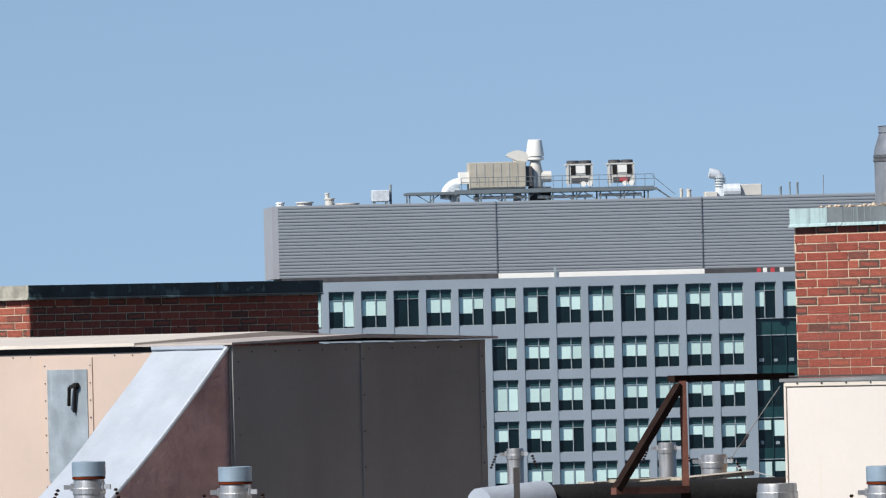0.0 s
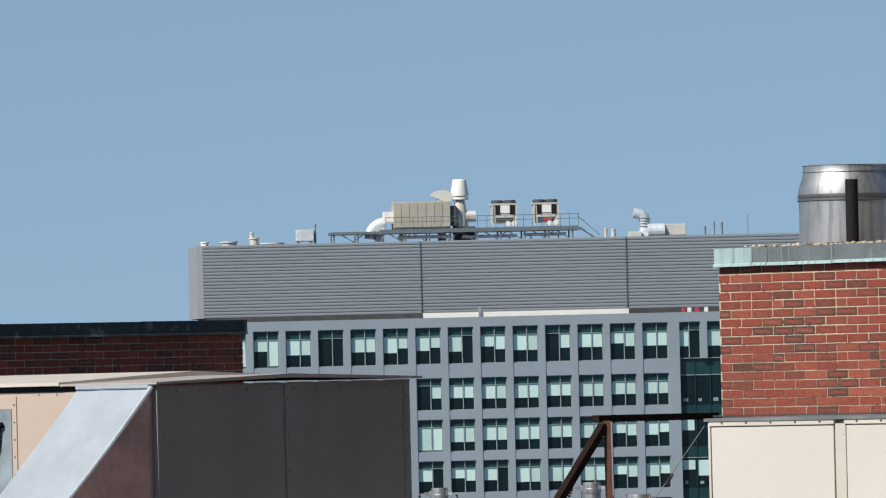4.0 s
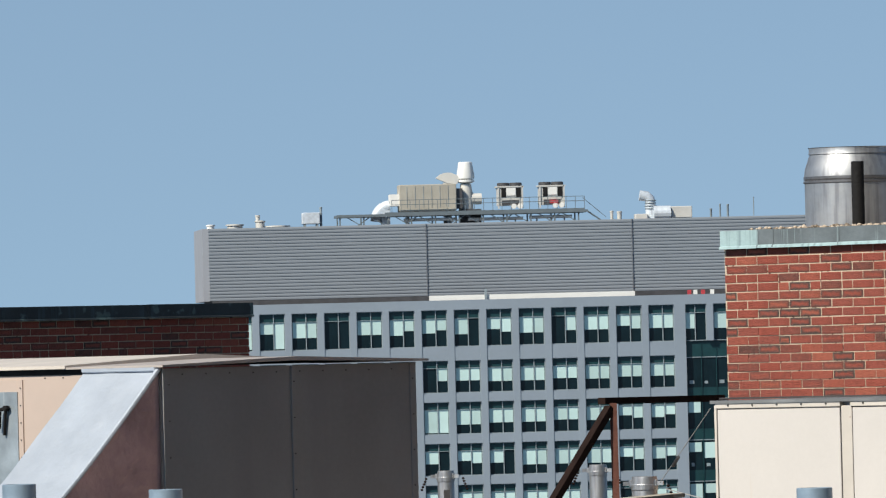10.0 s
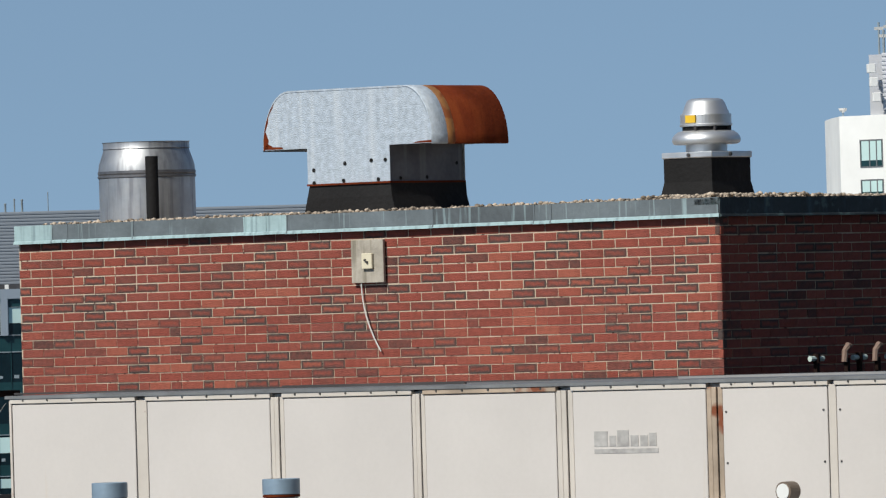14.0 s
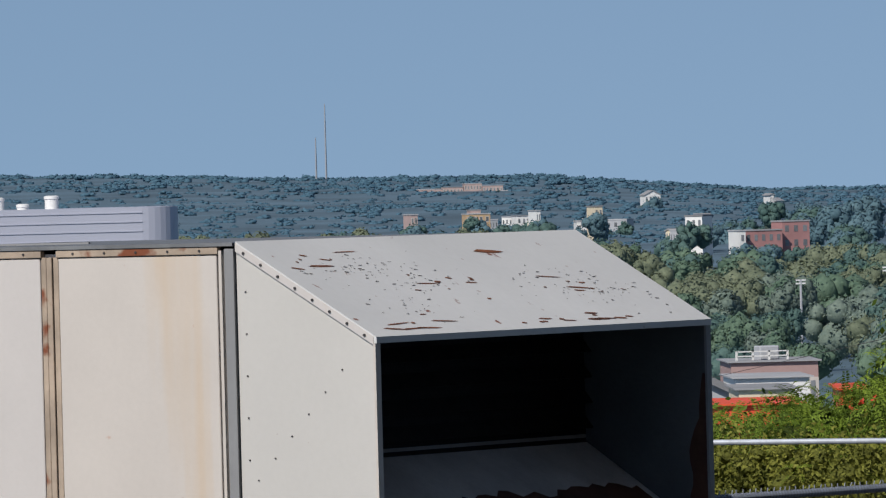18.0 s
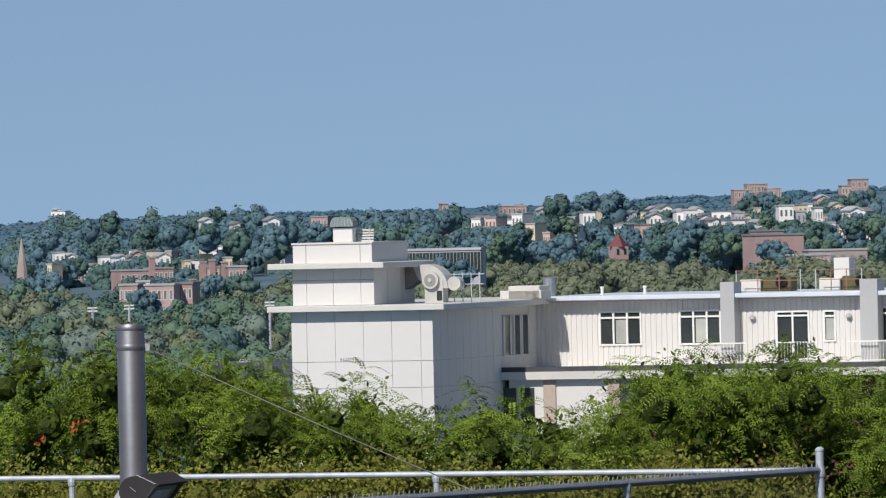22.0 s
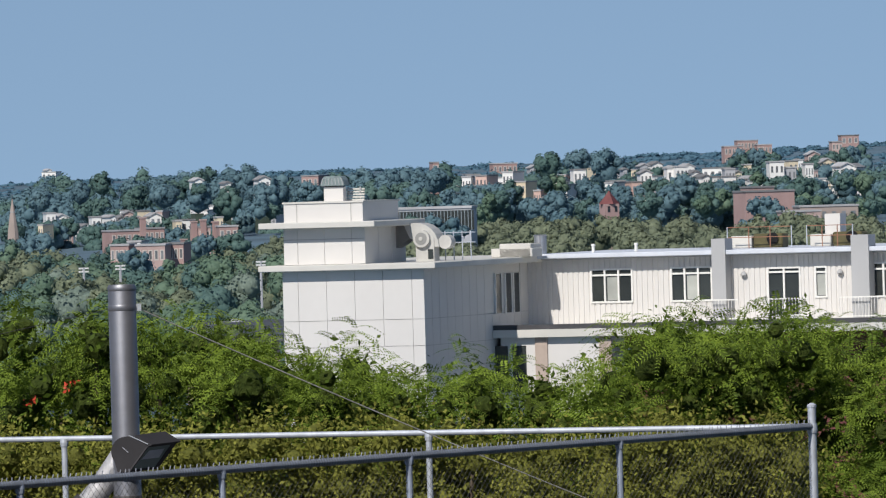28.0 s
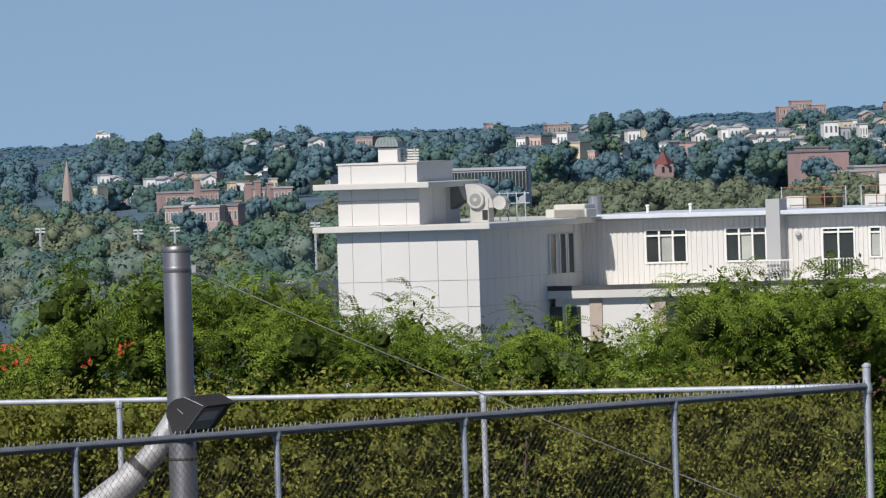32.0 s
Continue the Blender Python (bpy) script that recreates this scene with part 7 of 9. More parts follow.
cx0, cx1 = wbx(19.856, 2.5), wbx(19.982, 2.5)
cz0_, cz1_, cz2_ = tz + 0.08, wbz(-0.15, 0, 2.5), wbz(-0.078, 0, 2.5)
part("shaft", box(cx0, cx1, 2.3, 2.75, cz0_, cz1_), WHITE_WALL, cup)
part("gap", box(cx0 + 0.06, cx1 - 0.06, 2.36, 2.7, cz1_, cz1_ + 0.08), DARKGREY, cup)
COWL = mat("verdigris_grey", (0.2, 0.25, 0.25), 0.6, var=0.2, s1=6, bump=0)
ch = cz2_ - cz1_ - 0.06
cowl_line = [(-0.1, 0.06), (-0.1, 0.06 + ch * 0.25), (-0.05, 0.06 + ch * 0.6), (0.06, 0.06 + ch * 0.9), (0.16, 0.06 + ch)]
part("cowl", extrude([(cx0 + q, 2.15, cz1_ + z) for q, z in cowl_line] + [(cx1 - q, 2.15, cz1_ + z) for q, z in reversed(cowl_line)], (0, 0.75, 0)), COWL, cup, "grey green rounded cowl")
for k in range(7):
    x = cx0 - 0.06 + (cx1 - cx0 + 0.12) * k / 6
    part("rib", bar((x, 2.14, cz1_ + 0.1), ((x - (cx0 + cx1) / 2) * 0.82 + (cx0 + cx1) / 2, 2.14, cz1_ + 0.06 + ch * 0.8), 0.025, 0.025), GREY_WALL, cup)
rs_ = thing("slatted_screen", (wbx(20.04, 3.0), 3.0, tz), WB, "stack of pale slats on the upper roof", "roof screen")
for k in range(5):
    part("slat", box(wbx(19.99, 3.0), wbx(20.11 - 0.004 * k, 3.0), 3.0 + 0.1 * k, 3.06 + 0.1 * k, tz + 0.08 + 0.13 * k, tz + 0.16 + 0.13 * k), WALL_EDGE, rs_)
for q in (20.0, 20.08):
    part("slat_post", box(wbx(q, 3.3), wbx(q, 3.3) + 0.06, 3.3, 3.36, tz + 0.08, tz + 0.75), GREY_WALL, rs_)

# the wing, seen beyond the block
WX1 = wbx(24.6, DW)
wzx = lambda e, x=6.0: z_on(WB, x, DW, e)
ter = wzx(-1.095)
wr = wzx(-0.672)
part("wing_core", box(0.0, WX1, DW + 0.1, DW + 12, 0, wr), JOINT, white)
# openings along the wing: bearings and heights
OPEN = [(21.576, 21.855, -0.735, -0.962, 3, "window"), (22.10, 22.376, -0.735, -0.965, 3, "window"), (22.733, 22.954, -0.752, -1.075, 2, "door"), (23.044, 23.127, -0.752, -0.958, 1, "window"), (23.40, 23.68, -0.735, -0.965, 3, "window")]
edges_ = [0.0] + [e for q in OPEN for e in (wbx(q[0], DW), wbx(q[1], DW))] + [WX1]


def ribbed(x0, x1, z0, z1, parent):
    """Upright ribbed cladding as one sheet."""
    n = max(1, round((x1 - x0) / 0.27))
    V, F = [], []
    for i in range(n):
        xa = x0 + (x1 - x0) * i / n
        w_ = (x1 - x0) / n
        for xx, o in ((xa, 0.0), (xa + w_ * 0.62, 0.0), (xa + w_ * 0.7, 0.04), (xa + w_ * 0.92, 0.04)):
            V += [(xx, DW + o, z0), (xx, DW + o, z1)]
    V += [(x1, DW, z0), (x1, DW, z1)]
    F = [(2 * i, 2 * i + 2, 2 * i + 3, 2 * i + 1) for i in range(len(V) // 2 - 1)]
    ob = new("ribbed_cladding", np_mesh("ribbed_cladding", V, F, WHITE_WALL))
    ob.parent = parent
    ORG[ob] = ORG[parent]


for i in range(0, len(edges_), 2):
    ribbed(edges_[i], edges_[i + 1], ter, wr, white)
for b0, b1, e1, e0, n_, kind_ in OPEN:
    x0, x1 = wbx(b0, DW), wbx(b1, DW)
    z1, z0 = wzx(e1), wzx(e0)
    ribbed(x0, x1, z1, wr, white)
    if kind_ == "window":
        ribbed(x0, x1, ter, z0, white)
    w = part(kind_, box(x0, x1, DW + 0.04, DW + 0.09, z0, z1), PANE, white)
    f = 0.09
    for q in range(n_ + 1):
        xx = x0 + (x1 - x0 - f) * q / n_
        part("frame", box(xx, xx + f, DW - 0.06, DW + 0.05, z0, z1), FRAMEW, w)
    for zz in (z0, z1 - f) + ((z1 - (z1 - z0) * 0.22,) if kind_ == "window" else (z1 - (z1 - z0) * 0.12,)):
        part("frame", box(x0 + 0.02, x1 - 0.02, DW - 0.055, DW + 0.05, zz, zz + f), FRAMEW, w)
    for q in range(n_):
        if (q + n_) % 3 == 1:
            xa, xb = x0 + (x1 - x0) * q / n_ + 0.12, x0 + (x1 - x0) * (q + 1) / n_ - 0.08
            part("curtain", box(xa, xb, DW + 0.025, DW + 0.035, z0 + 0.12, z1 - (z1 - z0) * 0.24), CURTAIN, w)
part("fascia", box(0.0, WX1, DW - 0.25, DW + 1, wr, wzx(-0.662)), GREY_WALL, white)
part("roof_edge", box(0.05, WX1, DW - 0.8, DW + 12, wzx(-0.662), wzx(-0.632), 0.03), mat("pale_roof_edge", (0.62, 0.65, 0.7), 0.5, var=0.06, bump=0), white, "pale metal roof edge")
for b0, b1 in ((22.372, 22.462), (23.285, 23.4)):
    x0, x1 = wbx(b0, DW - 0.9), wbx(b1, DW - 0.9)
    part("fin", box(x0, x1, DW - 0.9, DW + 0.3, ter, z_on(WB, x0, DW - 1, -0.56)), GREY_WALL, white, "grey upright fin wall")
# terrace slab and the storey below
TY = DW - 5.5
part("terrace", box(0.02, WX1, TY, DW + 0.1, ter - 0.5, ter - 0.12), WALL_EDGE, white, "terrace slab edge")
part("terrace_rim", box(wbx(20.90, TY), WX1, TY + 0.15, TY + 0.45, ter - 0.12, ter + 0.12), DARKGREY, white, "dark parapet edge of the terrace")
# pale sheet added on the terrace to bounce sun onto the side wall
part("terrace_paving", box(0.02, WX1, TY + 0.45, DW, ter - 0.12, ter - 0.06), WALL_EDGE, white, "pale terrace top added to bounce sun onto the side wall")
part("lower_wall", box(0.3, wbx(21.70, TY + 0.4), TY + 0.4, DW, 0, ter - 0.5), WHITE_WALL, white)
TAUPE = mat("taupe_pier", (0.45, 0.36, 0.3), 0.7, var=0.08, bump=0)
for q0_, q1_ in ((21.20, 21.28), (21.62, 21.70)):
    part("pier", box(wbx(q0_, TY + 0.3), wbx(q1_, TY + 0.3), TY + 0.3, TY + 0.42, 0, ter - 0.5), TAUPE, white, "taupe pier")
part("lower_wall", box(wbx(21.70, TY + 1.0), WX1, TY + 2.5, DW, 0, ter - 0.5), mat("dark_red_brick", (0.16, 0.055, 0.045), 0.85, var=0.2, bump=0), white)
for b0, b1 in ((20.93, 21.02), (21.05, 21.14)):
    xa, xb = wbx(b0, TY + 0.35), wbx(b1, TY + 0.35)
    w = part("window", box(xa, xb, TY + 0.36, TY + 0.4, ter - 3.2, ter - 0.9), PANE, white)
    part("frame", box(xa - 0.1, xa, TY + 0.33, TY + 0.4, ter - 3.3, ter - 0.8), FRAMEW, w)
for k in range(3):
    xa = wbx(21.72, TY + 2.4) + 3.2 * k
    w = part("window", box(xa, xa + 2.2, TY + 2.44, TY + 2.5, ter - 2.6, ter - 1.2), PANE, white)
    part("frame", box(xa, xa + 2.2, TY + 2.4, TY + 2.46, ter - 1.25, ter - 1.15), FRAMEW, w)
for b0, b1 in ((22.28, 22.54), (22.72, 23.0), (23.2, 23.6)):
    x0, x1 = wbx(b0, DW - 1.2), wbx(b1, DW - 1.2)
    rail = thing("balcony_railing", ((x0 + x1) / 2, DW - 1.2, ter), WB, "white balcony railing with thin upright bars", "railing", "railings on the terrace")
    part("handrail", bar((x0, DW - 1.2, ter + 1.05), (x1, DW - 1.2, ter + 1.05), 0.06, 0.06), FRAMEW, rail)
    part("foot_rail", bar((x0, DW - 1.2, ter + 0.12), (x1, DW - 1.2, ter + 0.12), 0.05, 0.05), FRAMEW, rail)
    n_ = int((x1 - x0) / 0.16)
    for q in range(n_ + 1):
        xx = x0 + (x1 - x0) * q / n_
        part("baluster", box(xx - 0.009, xx + 0.009, DW - 1.22, DW - 1.18, ter - 0.02, ter + 1.05), FRAMEW, rail)
for b_ in (22.58, 23.21):
    lampw = thing("wall_lamp", (wbx(b_, DW - 0.1), DW - 0.1, wzx(-0.80)), WB, "small round wall lamp beside the terrace door", "wall lamp", "wall lamps")
    part("globe", lathe(((0.08, wzx(-0.81)), (0.16, wzx(-0.80)), (0.14, wzx(-0.785)), (0.05, wzx(-0.775))), wbx(b_, DW - 0.12), DW - 0.12, 10), GREY_WALL, lampw)

# roof plant of the white building
RW = s2t
blower = thing("roof_blower", (wbx(20.40, 4.6), 4.6, RW), WB, "pale sheet metal duct bend with a round blower housing", "blower")
DUCT_GREY = mat("pale_duct_sheet", (0.5, 0.49, 0.46), 0.55, var=0.12, s1=0.8, s2=8, bump=0.05)
bx = lambda b_: wbx(b_, 4.6)
bz = lambda e: wbz(e, 0, 4.6)
cen, ra_ = Vector((bx(20.440), 0, bz(-0.56))), bz(-0.40) - bz(-0.56)
turn_ = [radians(112 - 16 * k) for k in range(8)]
part("bend", extrude([(bx(20.360), 4.6, bz(-0.405))] + [(cen.x + ra_ * math.cos(a_), 4.6, cen.z + ra_ * math.sin(a_)) for a_ in turn_] + [(cen.x + ra_ * 0.35, 4.6, bz(-0.56)), (bx(20.400), 4.6, bz(-0.5))], (0, 1.1, 0)), DUCT_GREY, blower)
part("seam", bar((bx(20.405), 4.58, bz(-0.40)), (bx(20.420), 4.58, bz(-0.5)), 0.03, 0.03), MULL, blower)
# inlet in a darker copy of the duct grey, shadow put into colour
part("inlet_duct", extrude([(bx(20.100), 4.75, bz(-0.47)), (bx(20.360), 4.75, bz(-0.405)), (bx(20.400), 4.75, bz(-0.5)), (bx(20.270), 4.75, bz(-0.585)), (bx(20.100), 4.75, bz(-0.59))], (0, 0.95, 0)), mat("painted_shadow_duct", (0.2, 0.19, 0.18), 0.6, var=0.1, bump=0), blower)
part("stand", box(bx(20.440), bx(20.560), 4.55, 5.3, RW, bz(-0.5)), DUCT_GREY, blower)
part("stand_door", box(bx(20.520), bx(20.555), 4.53, 4.552, RW + 0.1, bz(-0.575)), PANE, blower)
for b_, e, r_ in ((20.485, -0.505, 0.42), (20.625, -0.53, 0.34)):
    y_ = 4.35 if b_ < 20.55 else 4.7
    hs = part("housing", tube((bx(b_), y_, bz(e)), (bx(b_), y_ + 0.6, bz(e)), r_, 24), DUCT_GREY, blower)
part("wheel", tube((bx(20.485), 4.33, bz(-0.505)), (bx(20.485), 4.36, bz(-0.505)), 0.3, 24), mat("fan_wheel", (0.28, 0.28, 0.27), 0.5, var=0.1, bump=0), blower)
part("hub", tube((bx(20.485), 4.29, bz(-0.505)), (bx(20.485), 4.34, bz(-0.505)), 0.1, 16), DUCT_GREY, blower)
gr = thing("guard_rail", (wbx(20.6, 6), 6, RW), WB, "thin galvanised guard rail on the roof", "railing")
for k in range(6):
    xx = wbx(20.52 + 0.056 * k, 6)
    part("upright", box(xx - 0.02, xx + 0.02, 5.98, 6.02, RW, wbz(-0.46, 0, 6)), RAIL, gr)
for e in (-0.47, -0.535):
    part("rail", bar((wbx(20.5, 6), 6, wbz(e, 0, 6)), (wbx(20.83, 6), 6, wbz(e, 0, 6)), 0.035, 0.035), RAIL, gr)
yv = DW - 3
for b0, b1, e1, label in ((20.93, 21.2, -0.57, "low white roof unit"), (20.985, 21.19, -0.555, "taller end of a white roof unit")):
    t = thing("roof_unit", (wbx(b0, yv), yv, RW), WB, label, "roof unit")
    part("casing", box(wbx(b0, yv), wbx(b1, yv), yv, yv + 1.5, RW, z_on(WB, 0, yv, e1 - (0 if b0 > 20.95 else 0.015)), 0.03), WALL_EDGE, t)
zr = wzx(-0.632)
yf = DW + 2.0
t = thing("roof_flue", (wbx(21.255, yf), yf, zr), WB, "short galvanised flue on the roof", "flue")
part("pipe", lathe(((0.31, zr), (0.31, z_on(WB, 0, yf, -0.51)), (0.34, z_on(WB, 0, yf, -0.505)), (0.28, z_on(WB, 0, yf, -0.5))), wbx(21.255, yf), yf, 18), FLUE_SHEET, t, smooth=True)
for b_ in (21.6, 21.88):
    t = thing("roof_pipe", (wbx(b_, DW + 3), DW + 3, zr), WB, "small white vent pipe on the wing roof", "vent pipe", "vent pipes on the wing")
    part("pipe", lathe(((0.08, zr), (0.08, zr + 0.3), (0.11, zr + 0.32), (0.1, zr + 0.42)), wbx(b_, DW + 3), DW + 3, 10), FRAMEW, t)
RUSTY_RAIL = mat("rusty_rail", (0.3, 0.14, 0.085), 0.8, var=0.2)
for b0, b1 in ((22.48, 22.9), (23.0, 23.3)):
    t = thing("rusty_pipe_frame", (wbx(b0, DW + 4), DW + 4, zr), WB, "rusty pipe railing round dark roof machinery", "railing", "machinery on the wing roof")
    for e in (0.55, 1.05):
        part("rail", bar((wbx(b0, DW + 4), DW + 4, zr + e), (wbx(b1, DW + 4), DW + 4, zr + e), 0.035, 0.035), RUSTY_RAIL, t)
    for q in range(4):
        xx = wbx(b0 + (b1 - b0) * q / 3, DW + 4)
        part("upright", box(xx - 0.02, xx + 0.02, DW + 3.98, DW + 4.02, zr, zr + 1.08), RUSTY_RAIL if q in (1, 2) else RAIL, t)
    m0, m1 = wbx(b0 + 0.17, DW + 5), wbx(b0 + 0.36, DW + 5)
    part("engine", box(m0, m1, DW + 5, DW + 6, zr, zr + 0.7, 0.05), mat("olive_paint", (0.1, 0.085, 0.03), 0.6, var=0.3), t)
    part("wheel", tube((m1 - 0.5, DW + 4.9, zr + 0.45), (m1 - 0.5, DW + 5.0, zr + 0.45), 0.3, 14), BLACK, t)
    part("box", box(wbx(b0 + 0.02, DW + 5), m0 - 0.1, DW + 5, DW + 6, zr, zr + 0.6, 0.04), WALL_EDGE, t)
t = thing("roof_chimney", (wbx(23.16, DW + 6), DW + 6, zr), WB, "white box chimney on the wing roof", "chimney")
part("shaft", box(wbx(23.12, DW + 6), wbx(23.22, DW + 6), DW + 6, DW + 7, zr, zr + 1.6), WHITE_WALL, t)

# ---- the town ----
WINDOW_DARK = mat("far_window", (0.03, 0.035, 0.04), 0.2, var=0.2, bump=0)
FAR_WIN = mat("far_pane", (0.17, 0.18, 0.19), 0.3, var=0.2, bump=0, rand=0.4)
ROOF_GREY = mat("far_roof", (0.33, 0.33, 0.335), 0.8, var=0.2, s1=0.2, bump=0, rand=0.45)
# far brick is paler and greyer, haze put into its base colour
BRICK_HAZED = mat("hazed_brick", (0.38, 0.255, 0.235), 0.85, var=0.12, s1=0.2, s2=3, bump=0)
BRICK_PINK_HAZED = mat("hazed_brick_pink", (0.44, 0.32, 0.295), 0.85, var=0.12, s1=0.2, bump=0)
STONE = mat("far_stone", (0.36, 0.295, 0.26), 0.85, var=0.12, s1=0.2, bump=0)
FAR_COL = {"white": WHITE, "cream": mat("far_cream", (0.68, 0.58, 0.42), 0.7, var=0.06, bump=0), "grey": mat("far_grey", (0.4, 0.41, 0.43), 0.7, var=0.06, bump=0), "pink": mat("far_pink", (0.6, 0.42, 0.36), 0.7, var=0.06, bump=0), "brick": BRICK_HAZED, "pinkbrick": BRICK_PINK_HAZED, "stone": STONE, "ochre": mat("far_ochre", (0.5, 0.34, 0.2), 0.8, var=0.08, bump=0)}
# dark green of shadowed greenery, shade put into the colour
SHADED_BASE = mat("shaded_greenery", (0.05, 0.075, 0.055), 0.95, var=0.35, s1=0.5, s2=4, bump=0)
STONE_PALE = mat("pale_trim_stone", (0.55, 0.5, 0.45), 0.8, var=0.1, bump=0)

SCREEN_TREES = []


def block(b0, b1, e_top, d, colour, label, rows=2, cols=4, turn=12.0, gable=False, e_bot=None, roof=None, name="town_house", group="town houses", deep=None):
    """A building d metres off between two bearings, its top at the given elevation."""
    m = local((b0 + b1) / 2, d, -(b0 + b1) / 2 + turn)
    w_ = d * math.radians(b1 - b0) * 0.97
    zt = up(e_top, d)
    zg = min(land(*m.translation.to_2d()), zt - 4) - 0.5
    dp = deep or max(7.0, w_ * 0.7)
    t = thing(name, (0, 0, zg), m, label, "house" if name == "town_house" else "building", group)
    mt = FAR_COL[colour]
    if d > 1000:
        low = e_bot if e_bot is not None else e_top - 0.048
        n_ = max(3, round((b1 - b0) * d * 0.0175 / 2.6))
        for i in range(n_):
            SCREEN_TREES.append((b0 + (b1 - b0) * (i + random.random()) / n_, d - random.uniform(14, 30), low + random.uniform(-0.012, 0.03)))
    zw = zt - (w_ * 0.28 if gable else 0)
    zf_ = max(zg, zt - 8.5) if d > 1000 else zg
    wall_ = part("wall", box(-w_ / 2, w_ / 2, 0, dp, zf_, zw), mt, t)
    # added base under the house, coloured like shadowed greenery between trees
    if zf_ > zg:
        part("foundation", box(-w_ / 2 + 0.1, w_ / 2 - 0.1, 0.1, dp - 0.1, zg, zf_), SHADED_BASE, t, "added dark base standing for shadowed greenery")
    if gable:
        part("roof", extrude([(-w_ / 2 - 0.3, -0.3, zw - 0.1), (0, -0.3, zt), (w_ / 2 + 0.3, -0.3, zw - 0.1), (w_ / 2 + 0.3, -0.3, zw - 0.35), (0, -0.3, zt - 0.3), (-w_ / 2 - 0.3, -0.3, zw - 0.35)], (0, dp + 0.6, 0)), roof or ROOF_GREY, t)
        part("gable_wall", extrude([(-w_ / 2, 0.02, zw - 0.1), (0, 0.02, zt - 0.28), (w_ / 2, 0.02, zw - 0.1)], (0, dp - 0.04, 0)), mt, t)
    else:
        part("roof", box(-w_ / 2 - 0.15, w_ / 2 + 0.15, -0.15, dp + 0.1, zw, zw + (0.3 if d > 500 else 0.05)), roof or ROOF_GREY, t)
    st = 3.1
    for j in range(rows):
        zz = zw - 0.8 - st * j
        if zz - 1.6 < zf_:
            break
        for i in range(cols):
            xx = -w_ / 2 + w_ * (i + 0.5) / cols
            ww_ = min(0.95, w_ / cols * 0.42)
            if colour in ("brick", "pinkbrick", "ochre"):
                part("window_surround", box(xx - ww_ / 2 - 0.14, xx + ww_ / 2 + 0.14, -0.03, 0.05, zz - 1.55, zz + 0.14), STONE_PALE, t)
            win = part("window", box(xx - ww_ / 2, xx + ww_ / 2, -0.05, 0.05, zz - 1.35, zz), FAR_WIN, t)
    return t


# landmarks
# red brick paled the same way, haze in the colour
FAR_COL["red"] = mat("hazed_red_brick", (0.39, 0.2, 0.19), 0.85, var=0.12, s1=0.2, bump=0)
block(16.68, 16.95, -0.345, 1900, "red", "red brick block with a taller end tower", 2, 5, 20, e_bot=-0.45, name="brick_block", group="brick blocks")
block(16.93, 17.125, -0.29, 1905, "red", "red brick tower end with square windows", 3, 3, 20, e_bot=-0.45, name="brick_block", group="brick blocks")
block(16.655, 16.70, -0.345, 1895, "white", "white end wall beside the brick block", 2, 1, 20, e_bot=-0.43, name="brick_block", group="brick blocks")
block(14.865, 15.033, -0.19, 2600, "ochre", "ochre apartment block among trees", 4, 4, 10, e_bot=-0.3, name="apartment_block", group="far blocks")
block(14.90, 14.97, -0.165, 2605, "pinkbrick", "small roof house on the ochre block", 1, 2, 10, name="apartment_block", group="far blocks")
for b0, b1, e in ((14.56, 14.74, -0.02), (14.72, 14.86, -0.01), (14.86, 14.98, 0.01), (14.98, 15.12, -0.005), (15.1, 15.27, -0.04)):
    block(b0, b1, e, 3500, "pinkbrick", "long pink brick institution on the hillside", 3, 6, 5, name="hill_institution", group="hillside blocks")
block(18.44, 18.66, -0.4, 1700, "brick", "red brick school wing with tall chimneys", 2, 6, 15, e_bot=-0.43, name="brick_school", group="brick blocks")
block(18.66, 18.80, -0.39, 1705, "brick", "red brick school wing with tall chimneys", 2, 4, 15, name="brick_school", group="brick blocks")
block(18.435, 18.56, -0.495, 1400, "brick", "red brick apartment house with pale sills", 3, 4, -10, e_bot=-0.6, name="brick_apartments", group="brick blocks")
block(18.55, 18.64, -0.475, 1410, "white", "white upper storey behind the brick flats", 1, 3, -10, name="brick_apartments", group="brick blocks")
block(18.60, 18.80, -0.50, 1395, "pinkbrick", "pink brick apartment house with rows of windows", 4, 5, -10, e_bot=-0.66, name="brick_apartments", group="brick blocks")
block(18.78, 18.92, -0.495, 1400, "brick", "red brick apartment house with pale sills", 4, 4, -10, e_bot=-0.64, name="brick_apartments", group="brick blocks")
block(18.98, 19.10, -0.39, 1700, "pinkbrick", "brick house with a pale window frame", 2, 3, 5, name="brick_apartments", group="brick blocks")
block(19.15, 19.28, -0.39, 1690, "brick", "small brick house with chimneys", 2, 3, 5, name="brick_apartments", group="brick blocks")
for b_, e in ((18.655, -0.32), (18.99, -0.355), (19.05, -0.345), (19.13, -0.36), (18.92, -0.47)):
    p = plan(b_, 1700)
    t = thing("brick_chimney", (p.x, p.y, up(e - 0.09, 1700)), WORLD, "tall red brick chimney over the roofs", "chimney", "brick chimneys")
    part("shaft", box(p.x - 0.5, p.x + 0.5, p.y - 0.5, p.y + 0.5, up(e - 0.25, 1700), up(e, 1700)), BRICK_HAZED, t)
    part("cap", box(p.x - 0.62, p.x + 0.62, p.y - 0.62, p.y + 0.62, up(e, 1700), up(e, 1700) + 0.3), BRICK_PINK_HAZED, t)
